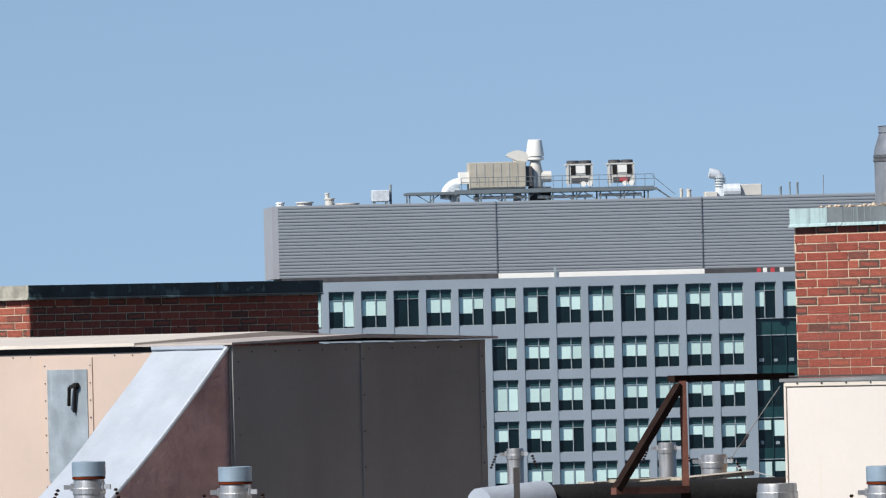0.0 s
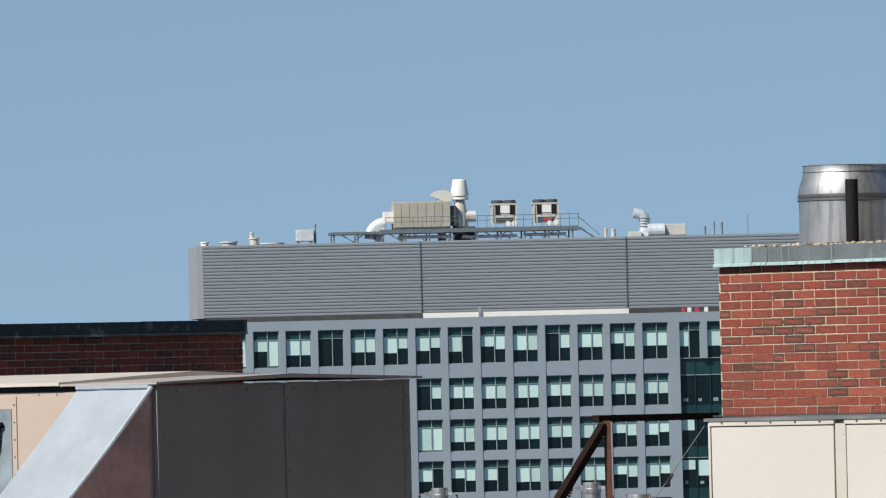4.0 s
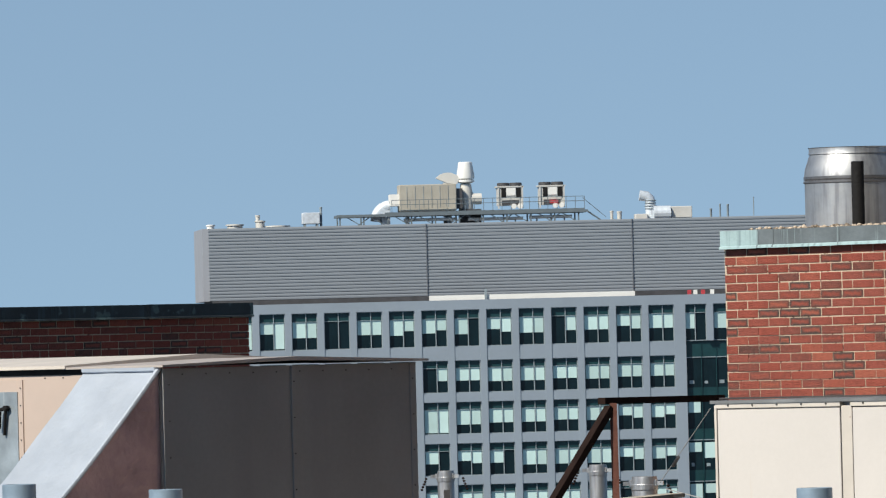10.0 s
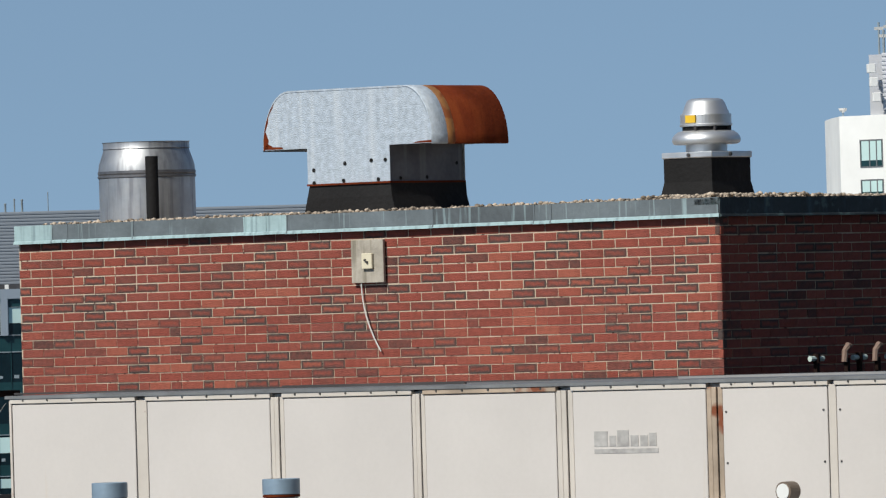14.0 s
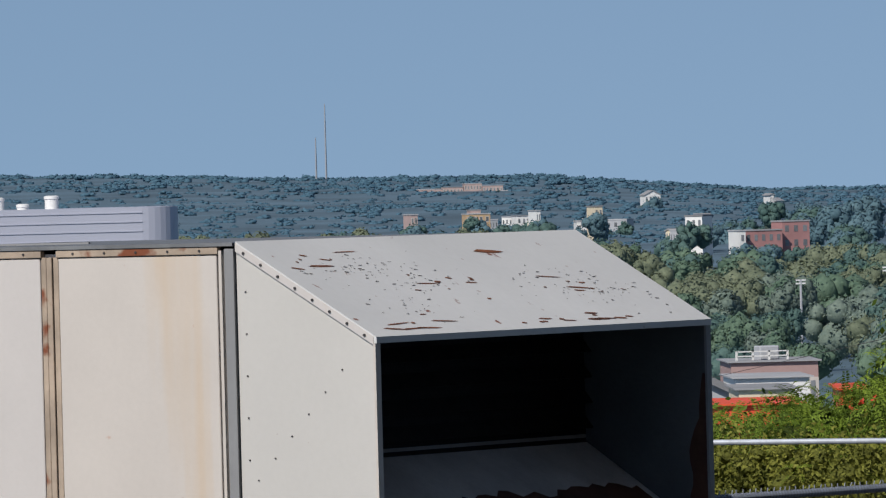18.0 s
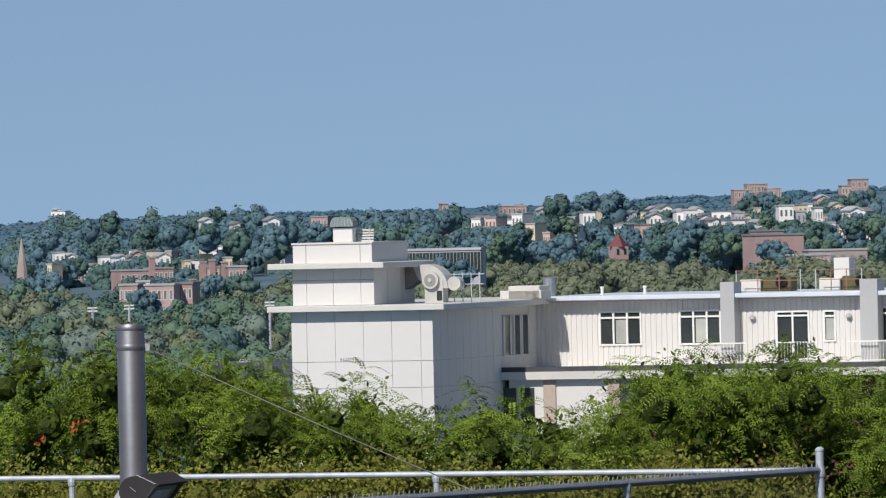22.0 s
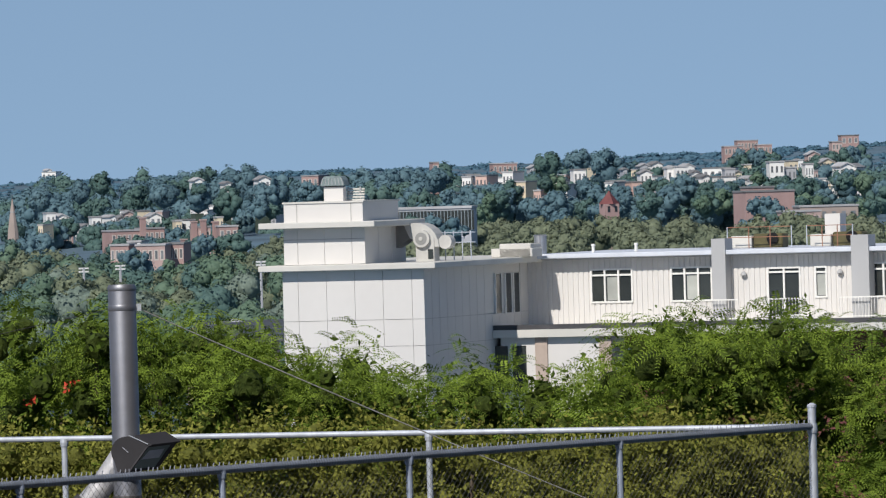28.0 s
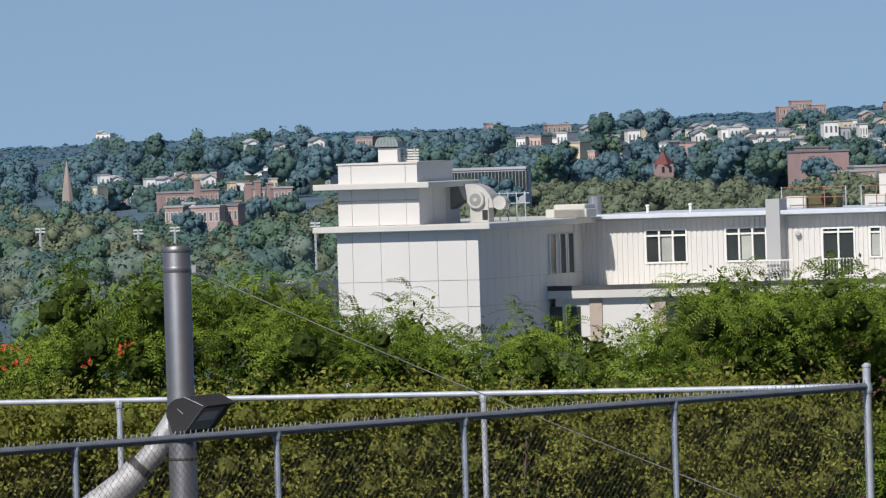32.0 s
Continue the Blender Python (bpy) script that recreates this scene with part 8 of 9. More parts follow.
for b0, b1, e, c_, g_ in ((18.07, 18.19, -0.27, "white", True), (18.35, 18.42, -0.34, "grey", True), (18.43, 18.55, -0.325, "grey", False), (18.50, 18.56, -0.29, "grey", True), (18.7, 18.78, -0.28, "white", True), (18.6, 18.66, -0.3, "white", True), (18.0, 18.08, -0.39, "pinkbrick", False), (18.10, 18.2, -0.385, "brick", False), (18.0, 18.04, -0.35, "white", False), (18.9, 19.0, -0.34, "white", False), (19.0, 19.06, -0.06, "white", True), (19.42, 19.5, -0.06, "white", True), (19.2, 19.24, -0.09, "white", True)):
    block(b0, b1, e, 2050, c_, "small %s house between trees" % ("white" if c_ == "white" else "grey" if c_ == "grey" else "brick"), 2, 2, 10, g_)
# stone church spire
p = plan(17.806, 1950)
sp = thing("church_spire", (p.x, p.y, 0), WORLD, "slender stone church spire with louvre bands", "church spire")
zb_, zs_ = up(-0.47, 1950), up(-0.165, 1950)
part("tower", box(p.x - 1.6, p.x + 1.6, p.y - 1.6, p.y + 1.6, 0, zb_), STONE, sp)
SCREEN_TREES += [(17.74, 1925, -0.43), (17.8, 1920, -0.425), (17.86, 1928, -0.43), (17.9, 1935, -0.41), (19.42, 1650, -0.2), (19.5, 1652, -0.24)]
part("spire", lathe(((1.4, zb_), (1.2, zb_ + (zs_ - zb_) * 0.3), (0.42, zb_ + (zs_ - zb_) * 0.8), (0.08, zs_)), p.x, p.y, 8), STONE, sp)
part("finial", tube((p.x, p.y, zs_ - 0.1), (p.x, p.y, zs_ + 0.9), 0.1, 6), DARKGREY, sp)
for k in (0.2, 0.45, 0.7):
    r = 1.4 * (1 - k * 0.9)
    part("band", lathe(((r + 0.08, zb_ + (zs_ - zb_) * k), (r + 0.05, zb_ + (zs_ - zb_) * k + 0.25)), p.x, p.y, 8), ROOF_GREY, sp)
# red turret with a pyramid roof
p = plan(21.713, 1600)
tur = thing("red_turret", (p.x, p.y, 0), grid(0, 0, 0), "red brick turret with a steep red pyramid roof", "tower")
z0, z1, z2 = up(-0.4, 1600), up(-0.312, 1600), up(-0.225, 1600)
part("shaft", box(p.x - 1.4, p.x + 1.4, p.y - 1.4, p.y + 1.4, 0, z1), FAR_COL["brick"], tur)
part("cap", lathe(((2.1, z1), (1.0, z1 + (z2 - z1) * 0.5), (0.05, z2)), p.x, p.y, 4), mat("red_tile", (0.15, 0.04, 0.04), 0.7, bump=0), tur)
for s in (-0.9, 0.5):
    part("opening", box(p.x + s, p.x + s + 0.5, p.y - 1.45, p.y - 1.35, z1 - 1.5, z1 - 0.4), WINDOW_DARK, tur)
# red brick hall with a blank wall, and other hill blocks
block(22.594, 22.94, -0.262, 1500, "brick", "large blank red brick hall", 0, 0, 18, e_bot=-0.41, name="brick_hall", group="brick blocks")
block(22.65, 22.80, -0.235, 1512, "brick", "roof house of the brick hall", 0, 0, 18, name="brick_hall", group="brick blocks")
block(22.95, 23.35, -0.37, 1480, "stone", "long pale building with arched windows", 1, 6, 10, name="stone_hall", group="brick blocks")
block(22.85, 23.1, -0.4, 1470, "pinkbrick", "low pink building before the hall", 1, 5, 10, name="stone_hall", group="brick blocks")
block(22.475, 22.60, 0.04, 2700, "brick", "brick block on the hill top", 2, 5, 8, name="hill_block", group="hill blocks")
block(22.56, 22.70, 0.075, 2710, "brick", "taller brick block on the hill top", 3, 6, 8, name="hill_block", group="hill blocks")
block(22.69, 22.79, 0.045, 2700, "brick", "brick block on the hill top", 2, 4, 8, name="hill_block", group="hill blocks")
block(23.24, 23.36, 0.09, 2700, "brick", "brick tower with stacked balconies", 4, 3, 8, name="hill_block", group="hill blocks")
block(23.18, 23.25, 0.05, 2690, "pinkbrick", "lower brick wing of the tower", 3, 3, 8, name="hill_block", group="hill blocks")
block(19.695, 19.82, -0.075, 2200, "brick", "brick block between trees", 2, 3, -25, name="hill_block", group="hill blocks")
block(20.955, 21.12, -0.03, 2450, "brick", "brick house on the slope", 2, 5, 8, name="hill_block", group="hill blocks")
# long office with dark glass
lo = block(20.24, 20.815, -0.312, 1150, "grey", "long low office with a dark glass strip", 0, 0, -6, name="long_office", group="brick blocks")
for k in range(26):
    x = -5.6 + 0.45 * k
    part("mullion", box(x, x + 0.08, -0.16, -0.06, up(-0.355, 1150) - 2, up(-0.322, 1150)), MULL, lo)
part("window_strip", box(-5.6, 6.0, -0.09, -0.04, up(-0.355, 1150) - 2, up(-0.325, 1150)), PANE, lo)
# houses climbing the slope
random.seed(9)
HOUSES = [(21.065, 21.13, -0.08, "white", 1), (21.11, 21.19, -0.115, "cream", 0), (21.06, 21.1, -0.11, "cream", 0), (21.267, 21.441, -0.115, "pink", 0), (21.33, 21.5, -0.2, "white", 0), (21.42, 21.52, -0.235, "cream", 0), (21.546, 21.64, -0.1, "pink", 1), (21.675, 21.74, -0.1, "white", 0), (21.86, 21.93, -0.095, "cream", 0), (21.99, 22.09, -0.085, "grey", 0), (20.71, 20.9, -0.17, "grey", 0), (20.83, 20.95, -0.215, "pinkbrick", 0), (20.93, 21.1, -0.24, "grey", 0), (21.0, 21.22, -0.285, "white", 0), (20.86, 21.05, -0.28, "pinkbrick", 0), (22.06, 22.16, -0.18, "white", 0), (22.13, 22.22, -0.165, "cream", 0), (22.26, 22.38, -0.18, "grey", 0), (22.03, 22.14, -0.27, "white", 0), (22.18, 22.32, -0.3, "cream", 0), (22.27, 22.48, -0.27, "grey", 0), (22.4, 22.5, -0.29, "white", 1), (22.32, 22.52, -0.1, "white", 0), (22.2, 22.28, -0.06, "white", 1), (22.0, 22.07, -0.04, "white", 1), (21.92, 21.98, -0.05, "grey", 1), (22.85, 22.88, -0.12, "white", 1), (22.92, 23.0, -0.05, "pink", 1), (23.02, 23.1, 0.0, "pinkbrick", 1), (23.1, 23.2, -0.05, "cream", 1), (23.25, 23.34, -0.09, "white", 1), (23.3, 23.4, -0.15, "grey", 0), (23.0, 23.1, -0.17, "grey", 0), (21.6, 21.68, -0.16, "grey", 1), (21.74, 21.8, -0.14, "white", 1), (21.2, 21.26, -0.04, "grey", 1), (20.565, 20.605, -0.01, "brick", 0), (18.0, 18.1, 0.0, "white", 0), (18.04, 18.07, 0.025, "white", 1), (16.3, 16.42, -0.24, "white", 0), (16.17, 16.3, -0.37, "white", 0), (16.2, 16.26, -0.33, "grey", 0), (15.62, 15.75, -0.26, "grey", 0), (15.72, 15.93, -0.25, "grey", 0), (15.63, 15.68, -0.24, "white", 0), (15.1, 15.2, -0.215, "white", 0), (15.2, 15.3, -0.21, "white", 0), (15.0, 15.08, -0.23, "grey", 0), (16.04, 16.15, -0.06, "white", 1), (14.0, 14.1, -0.2, "white", 1), (14.1, 14.22, -0.17, "white", 1), (14.2, 14.28, -0.17, "grey", 1), (13.6, 13.7, -0.13, "white", 1), (13.68, 13.76, -0.15, "white", 1), (14.4, 14.46, -0.15, "white", 1), (16.83, 16.9, -0.13, "white", 1), (16.86, 16.89, -0.1, "white", 1)]
for b0, b1, e, c_, g_ in HOUSES:
    d = 2350 + 40 * random.random() - (500 if e < -0.2 else 0) + (900 if b0 < 16.2 else 0) + (1100 if 17.9 < b0 < 18.1 else 0)
    words = {"white": "white painted", "cream": "cream painted", "grey": "pale grey", "pink": "pinkish painted", "pinkbrick": "pink brick", "brick": "red brick"}[c_]
    block(b0, b1, e, d, c_, words + (" gabled house between trees" if g_ else " flat roofed house on the slope"), 3, random.choice((3, 4)), random.choice((-18, 8, 14)), bool(g_))

# small houses scattered between the trees of the town
random.seed(31)
for k in range(58):
    if k % 5 < 2:
        b_, e = random.uniform(17.95, 19.5), random.uniform(-0.36, -0.24)
    elif k % 5 < 4:
        b_, e = random.uniform(20.7, 23.4), random.uniform(-0.3, -0.06)
    else:
        b_, e = random.uniform(13.6, 17.3), random.uniform(-0.33, -0.16)
    c_ = random.choice(("white", "white", "grey", "cream", "pinkbrick", "white"))
    wd_ = random.uniform(0.028, 0.07)
    block(b_, b_ + wd_, e, random.uniform(1980, 2300), c_, {"white": "small white house half hidden by trees", "grey": "small grey house half hidden by trees", "cream": "small cream house half hidden by trees", "pinkbrick": "small pink brick house half hidden by trees"}[c_], 2, 2, random.choice((-20, 6, 16)), random.random() < 0.3)

# rows of pale houses stepping down the near hill
random.seed(77)
for k in range(60):
    b_, e = 20.75 + 2.6 * ((k * 0.618) % 1), random.uniform(-0.28, -0.07)
    wd_ = random.uniform(0.045, 0.11)
    c_ = random.choice(("white", "white", "cream", "white", "white", "pink", "grey"))
    block(b_, b_ + wd_, e, random.uniform(1840, 1890), c_, {"white": "white terraced house with a flat roof on the hill", "grey": "grey terraced house with a flat roof on the hill", "cream": "cream terraced house with a flat roof on the hill", "pink": "pink terraced house with a flat roof on the hill"}[c_], 2, 3, random.choice((-20, 6, 16)), random.random() < 0.18, e_bot=e - random.uniform(0.06, 0.085))

# low roofs near the trees
block(16.1, 16.6, -1.24, 310, "grey", "grey metal shed with a shallow roof", 0, 0, 6, True, name="metal_shed", group="near roofs")
block(16.57, 17.16, -1.205, 360, "brick", "low brick building with a dark roof edge", 1, 8, 4, name="low_brick_building", group="near roofs")
block(16.6, 17.1, -1.31, 320, "white", "white parapet wall of a low building", 0, 0, 4, name="white_roof", group="near roofs")
block(16.62, 17.0, -1.385, 300, "cream", "pale corrugated roof box", 0, 0, 3, name="white_roof", group="near roofs")
ORANGE = mat("orange_band", (0.75, 0.09, 0.03), 0.6, var=0.08, bump=0)
FAR_COL["orange"] = ORANGE
block(16.0, 17.05, -1.485, 250, "orange", "bright orange red roof fascia behind trees", 0, 0, 2, name="orange_fascia", group="near roofs", roof=ORANGE)
block(17.29, 17.46, -1.4, 270, "orange", "bright orange red roof fascia behind trees", 0, 0, 2, name="orange_fascia", group="near roofs", roof=ORANGE)
FAR_COL["slate"] = mat("dark_slate", (0.07, 0.075, 0.085), 0.7, bump=0)
SLATE = mat("dark_slate_roof", (0.06, 0.064, 0.07), 0.7, var=0.3, s1=0.5, s2=5, bump=0.1, streak=((0.34, 0.36, 0.4), 0.6, 0.75, 1.2))
qn, qf = [plan(b_, 330) + Vector((0, 0, up(-1.115, 330))) for b_ in (18.95, 19.56)], [plan(b_, 365) + Vector((0, 0, up(-1.005, 365))) for b_ in (18.98, 19.56)]
fr = thing("flat_roof", (qn[0].x, qn[0].y, 0), WORLD, "dark slate shed roof with pale streaks and dome light", "roof", "near roofs")
part("roof_sheet", extrude([qn[0], qn[1], qf[1], qf[0]], (0, 0, -0.2)), SLATE, fr)
inner = [q + Vector((0, 0.6, -0.1)) for q in (qn[0], qn[1], qf[1], qf[0])]
bm = bmesh.new()
lo_, hi_ = [bm.verts.new((q.x, q.y, 0)) for q in inner], [bm.verts.new((q.x, q.y, q.z - 0.15)) for q in inner]
for k in range(4):
    bm.faces.new((lo_[k], lo_[(k + 1) % 4], hi_[(k + 1) % 4], hi_[k]))
part("wall", bm, FAR_COL["brick"], fr)
q = plan(19.25, 362) + Vector((0, 0, up(-1.01, 362)))
part("dome_light", lathe(((0.34, q.z - 0.15), (0.3, q.z + 0.06), (0.18, q.z + 0.1), (0.02, q.z + 0.11)), q.x, q.y, 16), FAR_COL["grey"], fr)
p = plan(16.8, 362)
t = thing("roof_scaffold", (p.x, p.y, up(-1.235, 362)), WORLD, "white pipe frame and grey tank on a low roof", "scaffold")
for s in (-1.2, -0.5, 0.2, 1.0):
    part("upright", box(p.x + s - 0.04, p.x + s + 0.04, p.y - 0.04, p.y + 0.04, up(-1.24, 362), up(-1.13, 362)), FRAMEW, t)
for e in (-1.13, -1.16):
    part("rail", box(p.x - 1.2, p.x + 1.0, p.y - 0.04, p.y + 0.04, up(e, 362) - 0.05, up(e, 362)), FRAMEW, t)
part("tank", box(p.x - 0.1, p.x + 0.75, p.y + 0.3, p.y + 1.2, up(-1.24, 362), up(-1.1, 362), 0.05), FAR_COL["grey"], t)
# radio masts on the ridge
for b_, e in ((13.962, 0.56), (13.897, 0.34), (11.22, 0.3)):
    p = plan(b_, 4000)
    t = thing("radio_mast", (p.x, p.y, land(p.x, p.y)), WORLD, "thin lattice radio mast on the ridge", "radio mast", "radio masts")
    part("shaft", lathe(((0.5, land(p.x, p.y) - 1), (0.25, up(e, 4000))), p.x, p.y, 4), mat("mast_grey", (0.3, 0.32, 0.35), 0.7, bump=0), t)
# sports field lights
for b_, e in ((17.05, -0.67), (18.26, -0.63), (18.5, -0.62), (17.62, -0.6), (19.42, -0.62)):
    p = plan(b_, 800)
    t = thing("field_light", (p.x, p.y, 0), WORLD, "pale floodlight rack on a pole", "light pole", "field lights")
    part("pole", tube((p.x, p.y, 0), (p.x, p.y, up(e, 800)), 0.12, 6), FAR_COL["grey"], t)
    for k in range(2):
        part("lamp_bar", box(p.x - 0.45, p.x + 0.45, p.y - 0.1, p.y + 0.1, up(e, 800) - 0.3 * k - 0.14, up(e, 800) - 0.3 * k), WHITE, t)

# ---- woods ----


small_ball = bmesh.new()
bmesh.ops.create_icosphere(small_ball, subdivisions=1, radius=1.0)
small_ball.verts.ensure_lookup_table()
sb_v = np.array([v.co[:] for v in small_ball.verts])
sb_f = np.array([[v.index for v in f.verts] for f in small_ball.faces])
small_ball.free()


def woods(name, table, az, dist, n, size, leaves, kinds, label, seed, spread=0.2, px=3.6, spots=(), on_land=False):
    """Many crowns over the ground between two bearings, each of rounded masses covered with leaf sprays; kinds are the leaf colours."""
    g = np.random.default_rng(seed)
    ta, te = np.array(table).T
    unit = lambda a: a / np.linalg.norm(a, axis=1)[:, None]
    LV, LN, LK, CV, CF, CK = [], [], [], [], [], []
    nc = 0
    m = 3 if on_land else 18
    for k in range(n):
        s = ((k + g.uniform()) / n) ** 0.8
        b_ = g.uniform(*az)
        d = dist[0] + (dist[1] - dist[0]) * s
        top = float(np.interp(b_, ta, te))
        e = top - spread * (1 - s) - abs(g.normal()) * 0.012
        if spots:
            b_, d, e = spots[k]
        r = size * d / 15480 * g.uniform(0.6, 1.35)
        hgt = r * g.uniform(0.75, 1.1)
        hgt = hgt * 0.4 if on_land else hgt
        p = plan(b_, d)
        c = np.array((p.x, p.y, land(p.x, p.y) + hgt * 0.1 if on_land else up(e, d) - hgt))
        ax = np.array((r, r, hgt))
        dirs = g.normal(size=(m, 3))
        dirs[:, 2] = np.abs(dirs[:, 2]) * 0.95 - 0.35
        dirs = unit(dirs)
        cl = np.vstack((c + dirs * ax * g.uniform(0.4, 0.7, m)[:, None], c - [0, 0, hgt * 0.3]))
        cr = np.append(r * g.uniform(0.24, 0.42, m) * (1.4 if on_land else 1.0), r * 0.7) * (0.7 if on_land else 1.0)
        dirs = np.vstack((dirs, (0, 0, 0)))
        kind = int(g.integers(0, len(kinds)))
        q = g.choice(m + 1, leaves, p=np.append(np.full(m, 0.8 / m), 0.2))
        nd = unit(g.normal(size=(leaves, 3)) + dirs[q] * 0.8 + np.array((0, 0, 0.35)))
        pos = cl[q] + nd * (cr[q] * g.uniform(0.92, 1.08, leaves))[:, None]
        nn = unit(nd + g.normal(size=(leaves, 3)) * 0.3)
        ta_ = unit(np.cross(nn, g.normal(size=(leaves, 3))))
        tb = np.cross(nn, ta_)
        sz = (px * d / 16500) * g.uniform(0.45, 1.4, leaves)[:, None]
        if on_land:
            pos[:, 2] = c[2] + (pos[:, 2] - c[2]) * 0.45
        LV.append(np.stack([pos + ta_ * sz, pos + tb * sz * 0.75, pos - ta_ * sz * 0.9, pos - tb * sz * 0.6], 1).reshape(-1, 3))
        LN.append(np.repeat(unit(nd * 0.55 + unit(pos - c) * 0.7 + nn * 0.15), 4, axis=0))
        LK.append(np.full(leaves, kind))
        for i in range(m + 1):
            CV.append(sb_v * (cr[i] * g.uniform(0.76, 0.94, (len(sb_v), 1))) * (1, 1, 0.45 if on_land else 1) + (cl[i] * (1, 1, 0.45) + c * (0, 0, 0.55) if on_land else cl[i]))
            CF.append(sb_f + nc)
            CK.append(np.full(len(sb_f), kind))
            nc += len(sb_v)
    t = new(name)
    tagged(t, label, "woods", kind="stuff")
    nq = n * leaves
    for title, V, F, K in (("foliage", LV, [np.arange(nq * 4).reshape(-1, 4)], LK), ("inner_crowns", CV, CF, CK)):
        me = np_mesh(title, np.concatenate(V), np.concatenate(F), kinds[0], True)
        for extra in kinds[1:]:
            me.materials.append(extra)
        me.polygons.foreach_set("material_index", np.concatenate(K).astype("i4"))
        if title == "foliage":
            me.normals_split_custom_set_from_vertices(np.concatenate(LN).astype("f4"))
        ob = new(title, me)
        ob.parent = t
        tagged(ob, kind="stuff")


# haze put into the base colours: leaves bluer and paler with distance
GREEN = leaf_mat("broadleaf", (0.062, 0.115, 0.082), (0.2, 0.29, 0.2), 0.06, 1.3, 0.14)
DEEP = leaf_mat("deep_green_leaf", (0.052, 0.108, 0.1), (0.15, 0.24, 0.21), 0.06, 1.2, 0.15)
SILVER = leaf_mat("silvery_leaf", (0.1, 0.145, 0.125), (0.28, 0.345, 0.28), 0.08, 1.4, 0.14)
OLIVE = leaf_mat("olive_leaf", (0.098, 0.126, 0.085), (0.275, 0.31, 0.2), 0.06, 1.3, 0.14)
HAZED_BLUEGREEN = leaf_mat("hazed_bluish_leaf", (0.068, 0.136, 0.168), (0.175, 0.28, 0.315), 0.03, 0.9, 0.2)
HAZED_GREEN = leaf_mat("hazed_hill_leaf", (0.062, 0.142, 0.2), (0.115, 0.215, 0.285), 0.012, 0.5, 0.25)
woods("ridge_woods", ((9, 0.2), (25, 0.15)), (9.3, 25.5), (2450, 4280), 5200, 20, 14, (HAZED_GREEN,), "dense woods on the far ridge", 1, 0.0, 2.8, on_land=True)
woods("spur_woods", ((16.2, -0.31), (16.6, -0.24), (17.0, -0.14), (17.4, -0.1), (17.7, -0.14), (17.9, -0.03), (18.15, 0.0), (18.5, 0.0), (18.9, 0.02), (19.1, 0.04), (19.3, 0.055), (19.5, 0.02), (19.75, -0.05), (20.15, 0.02), (20.4, 0.0), (20.75, 0.02), (20.95, -0.08), (21.15, -0.02), (21.35, 0.05), (21.6, 0.07), (21.8, 0.05), (21.95, -0.05), (22.4, -0.07), (22.8, -0.0), (23.2, 0.0), (25, 0.02)), (16.2, 25), (2060, 2600), 400, 38, 440, (HAZED_BLUEGREEN, HAZED_BLUEGREEN, DEEP), "dark green trees on the near hill", 2, 0.3, 3.3)
HILL_TREES = [(b_, d, e) for b_, e, d in ((17.99, -0.090, 2180), (18.25, -0.043, 2200), (18.39, 0.002, 2220), (18.62, -0.060, 2240), (18.80, -0.072, 2180), (19.00, -0.002, 2200), (19.16, -0.027, 2220), (19.33, 0.028, 2240), (19.47, -0.046, 2180), (19.60, -0.097, 2200), (19.70, -0.078, 2220), (21.32, 0.047, 2180), (21.51, 0.064, 2200), (21.70, 0.075, 2220), (22.09, -0.092, 2240), (22.38, -0.130, 2180), (22.66, -0.074, 2200), (23.13, -0.054, 2220), (23.32, -0.122, 2240))]
woods("hill_trees", ((0, 0), (1, 1)), (0, 1), (0, 1), len(HILL_TREES), 38, 700, (DEEP, HAZED_BLUEGREEN), "tall rounded trees on the brow of the hill", 21, px=3.0, spots=HILL_TREES)
woods("town_trees", ((0, 0), (1, 1)), (0, 1), (0, 1), len(SCREEN_TREES), 26, 220, (DEEP, HAZED_BLUEGREEN), "garden trees before the town houses", 8, px=2.6, spots=SCREEN_TREES)
woods("slope_trees", ((20.6, -0.1), (24, -0.08)), (20.65, 23.6), (1780, 1835), 52, 26, 260, (HAZED_BLUEGREEN, DEEP, HAZED_BLUEGREEN, GREEN), "dark green trees between the hill houses", 12, 0.22, 3.0)
woods("valley_woods", ((12.8, -0.24), (14, -0.22), (15.5, -0.27), (16.3, -0.36), (17, -0.45), (17.6, -0.4), (18.4, -0.46), (19.2, -0.47), (19.6, -0.42), (20.5, -0.38), (25, -0.38)), (12.8, 20.2), (950, 1650), 210, 50, 600, (GREEN, DEEP, OLIVE, OLIVE), "mixed green trees in the valley", 3, 0.26)
woods("park_row", ((19.4, -0.40), (20.0, -0.38), (20.5, -0.365), (21.5, -0.36), (22.5, -0.375), (25, -0.38)), (19.4, 25), (1000, 1300), 160, 36, 480, (OLIVE,), "long row of olive green plane trees", 7, 0.2, 3.4)
woods("park_trees", ((13, -0.5), (16.4, -0.52), (17.2, -0.56), (17.8, -0.5), (18.0, -0.47), (18.35, -0.48), (18.6, -0.62), (18.85, -0.58), (19.0, -0.5), (19.3, -0.46), (19.7, -0.44), (20.5, -0.42)), (13.2, 20.5), (640, 950), 110, 66, 900, (OLIVE, GREEN, DEEP, SILVER, OLIVE), "full crowned park trees of mixed greens", 4, 0.3, 3.6)
woods("park_trees", ((13, -0.78), (16.4, -0.8), (17.2, -0.78), (18.7, -0.78), (19.6, -0.78), (25, -0.8)), (13.2, 20.4), (480, 640), 70, 66, 900, (DEEP, GREEN, GREEN, SILVER), "deep green park trees with full crowns", 5, 0.32, 3.6)

# ---- loose stones on the penthouse roof ----
g = np.random.default_rng(3)
n = 5000
pebble = bmesh.new()
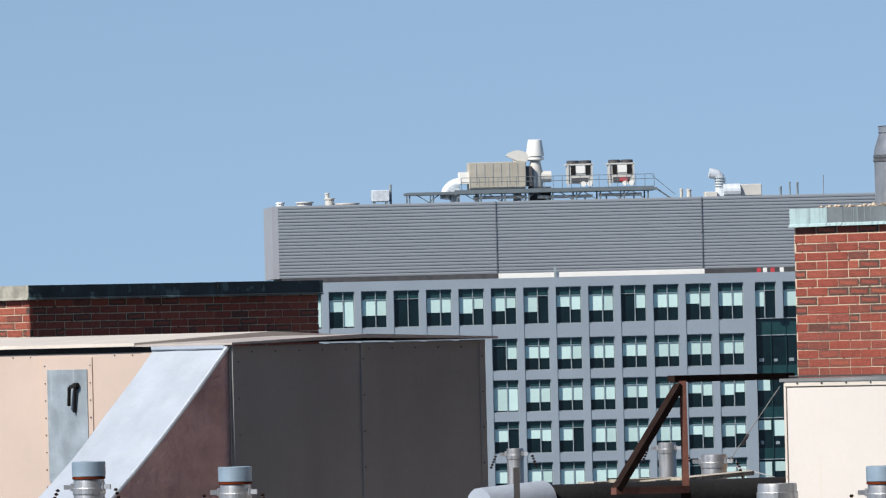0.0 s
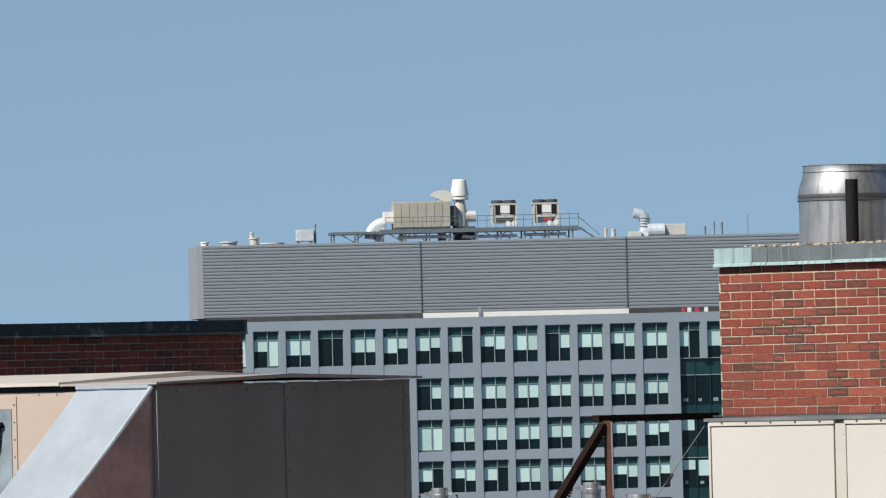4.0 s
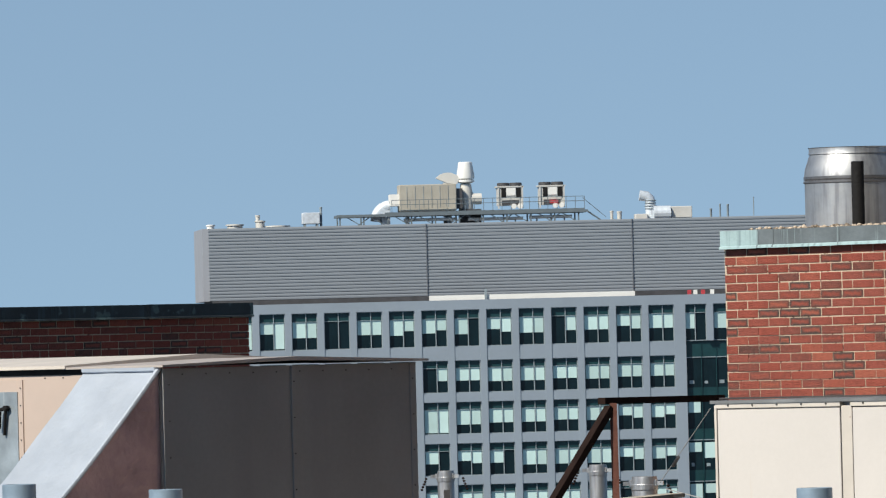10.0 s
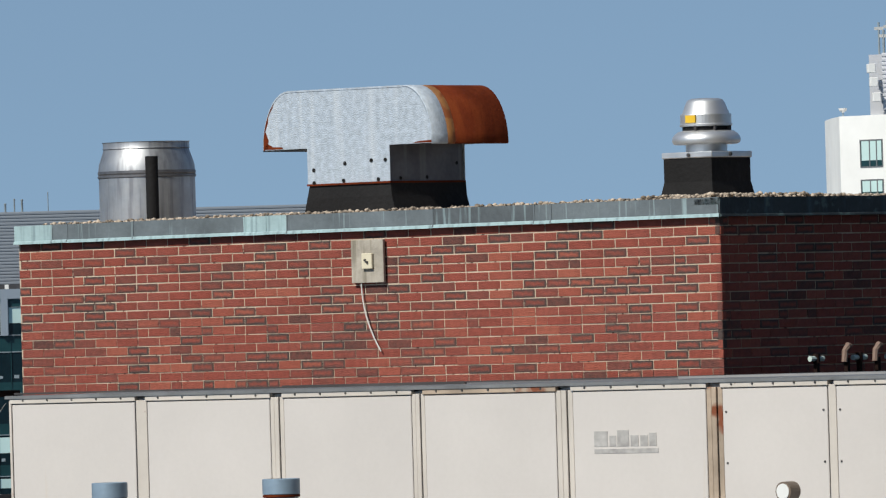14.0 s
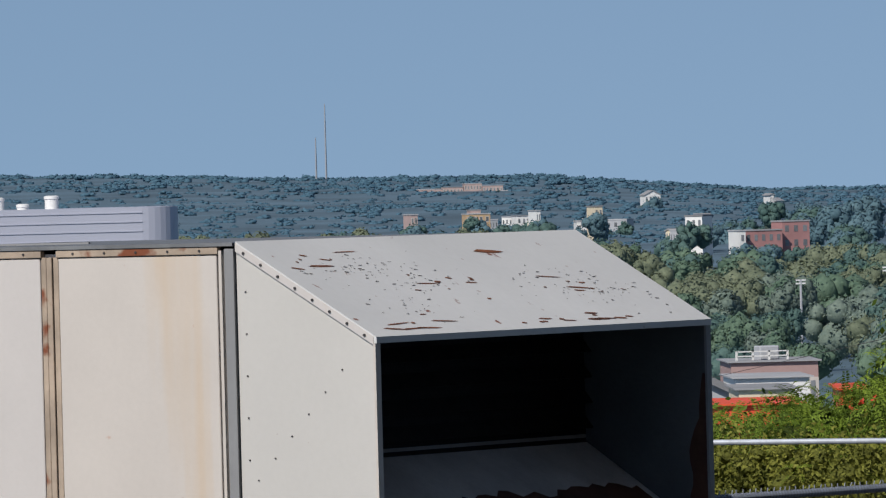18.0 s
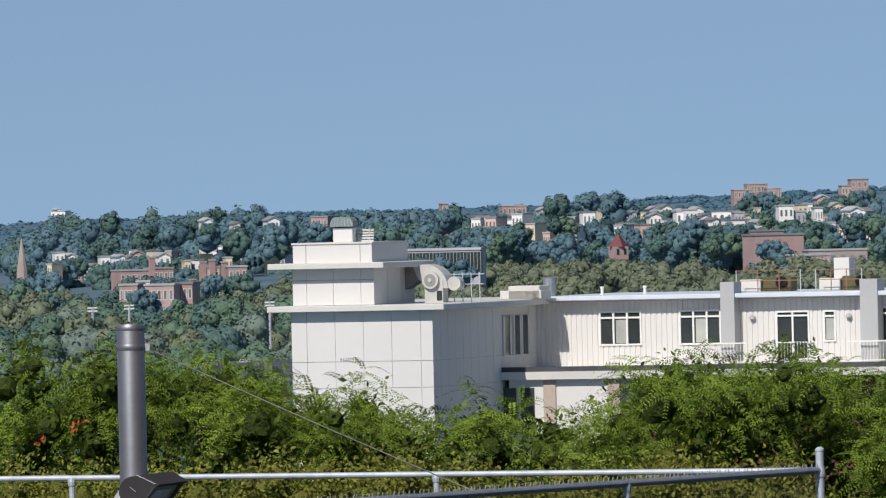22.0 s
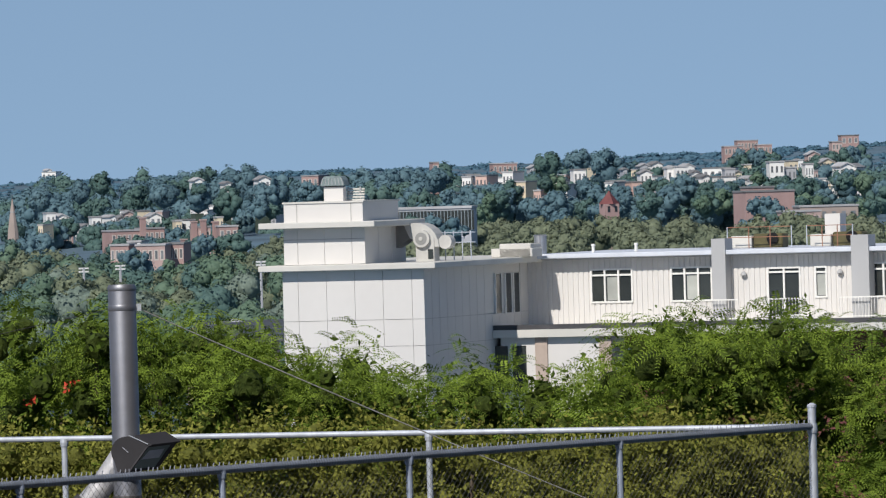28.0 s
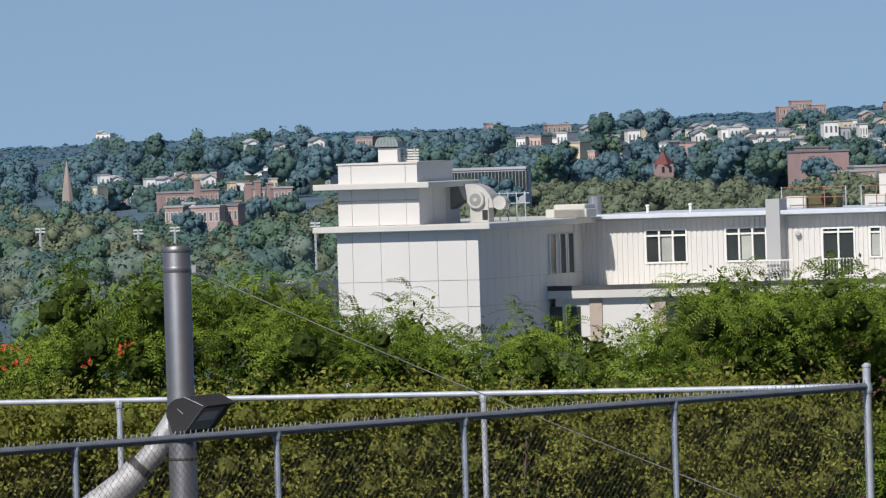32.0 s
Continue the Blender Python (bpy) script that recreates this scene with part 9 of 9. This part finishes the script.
bmesh.ops.create_icosphere(pebble, subdivisions=1, radius=1.0)
pebble.verts.ensure_lookup_table()
pebble_v = np.array([v.co[:] for v in pebble.verts])
pebble_f = np.array([[v.index for v in f.verts] for f in pebble.faces])
pebble.free()
V, F = [], []
for k in range(n):
    if k % 2:
        u, v = 0.17 + g.uniform(0, 1) ** 1.6 * 0.9, g.uniform(0.2, PH_V - 0.1)
    else:
        u, v = g.uniform(0.2, PH_U * 0.55), 0.17 + g.uniform(0, 1) ** 1.6 * 0.9
    r = g.uniform(0.008, 0.02)
    z = TOP - 0.012 + r * 0.4 + 0.028 * g.uniform(0, 1) * (1.3 if v < 0.9 and u < 1.4 else 0.8)
    V.append(pebble_v * r * g.uniform(0.65, 1.3, 3) * np.array((1.1, 1.1, 0.75)) + (u, v, z))
    F.append(pebble_f + k * len(pebble_v))
gravel = new("roof_gravel", np_mesh("roof_gravel", np.concatenate(V), np.concatenate(F), GRAVEL, True))
gravel.matrix_world = ROOF
tagged(gravel, "tan and grey rounded roof gravel", "gravel", kind="stuff")
bed = new("gravel_bed", np_mesh("gravel_bed", [(0.12, 0.12, TOP + 0.002), (PH_U - 0.2, 0.12, TOP - 0.012), (PH_U - 0.2, PH_V - 0.1, TOP + 0.0), (0.12, PH_V - 0.1, TOP + 0.002)], [(0, 1, 2, 3)], GRAVEL))
bed.matrix_world = ROOF
tagged(bed, "bed of tan roof gravel", "gravel", kind="stuff")

# ---- bricks ----
random.seed(21)
JT = 0.0082


def brick_mesh(name, length, material, axis):
    h, t = COURSE - JT, 0.02
    l = length - JT
    bm = box(-t, t, -l / 2, l / 2, -h / 2, h / 2, 0.003) if axis == "v" else box(-l / 2, l / 2, -t, t, -h / 2, h / 2, 0.003)
    return mesh_of(bm, name, material)


def lay(wall, axis, u, v, run, z_top, courses, toward, singles, length=LENGTH, headers=5, rest_mat=BRICKS):
    """Bricks along a wall from a corner: stretchers, and every sixth course with headers between."""
    kind_ = BRICK if axis == "v" else BRICK_SIDE
    full, halfb = brick_mesh("brick", length, kind_, axis), brick_mesh("brick", length / 2, kind_, axis)
    cut = {}
    rv, rf, count = [], [], 0
    for c in range(courses):
        z = z_top - COURSE * (c + 0.5)
        pos = 0.0 if c % 2 else length / 2
        seq = []
        if not pos == 0.0:
            seq.append((0.0, length / 2))
        mixed_course = c % 6 == headers - 1
        i = 0
        while pos < run - 0.02:
            l = length / 2 if (mixed_course and i % 2) else length
            l = min(l, run - pos)
            seq.append((pos, l))
            pos += l
            i += 1
        for p, l in seq:
            s = p + l / 2
            at = (u - 0.004, v + s * toward, z) if axis == "v" else (u + s * toward, v - 0.004, z)
            at = Vector(at) + Vector((random.uniform(-0.0015, 0.0015), random.uniform(-0.0015, 0.0015), random.uniform(-0.0012, 0.0012)))
            if count < singles:
                if abs(l - length) < 0.001:
                    me = full
                elif abs(l - length / 2) < 0.001:
                    me = halfb
                else:
                    key = round(l, 3)
                    if key not in cut:
                        cut[key] = brick_mesh("brick", max(0.03, l), kind_, axis)
                    me = cut[key]
                ob = new("brick", me)
                ob.parent = wall
                ob.location = at - ORG[wall]
                count += 1
            else:
                h, t, hl = (COURSE - JT) / 2, 0.02, (l - JT) / 2
                o = len(rv)
                q = at - ORG[wall]
                for sx in (-1, 1):
                    for sy in (-1, 1):
                        for sz in (-1, 1):
                            rv.append((q.x + sx * (t if axis == "v" else hl), q.y + sy * (hl if axis == "v" else t), q.z + sz * h))
                rf += [tuple(o + i for i in f) for f in ((0, 1, 3, 2), (4, 6, 7, 5), (0, 4, 5, 1), (2, 3, 7, 6), (0, 2, 6, 4), (1, 5, 7, 3))]
    if rv:
        me = np_mesh("brickwork", rv, rf, rest_mat)
        if not me.uv_layers:
            me.uv_layers.new(name="face")
        corner = np.array(rf).reshape(-1) % 8
        me.uv_layers[0].uv.foreach_set("vector", np.stack([(corner >> (1 if axis == "v" else 2)) & 1, corner & 1], 1).astype("f4").reshape(-1))
        ob = new("brickwork", me)
        ob.parent = wall
        tagged(ob, "courses of red bricks", kind="stuff")


lay(walls, "v", 0.031, 0.0, PH_V, TOP - CO + 0.004, 22, 1, 300, length=0.2155)
lay(walls, "u", 0.0, 0.031, PH_U, TOP - CO + 0.004, 22, 1, 300, length=0.2155)
lay(back_wall, "u", bu, bv + 0.031, bu1 - bu, BT - 0.13, 12, 1, 200, length=0.2155)
lay(back_wall, "v", bu + 0.031, bv, 2.0, BT - 0.13, 12, 1, 100, length=0.2155)
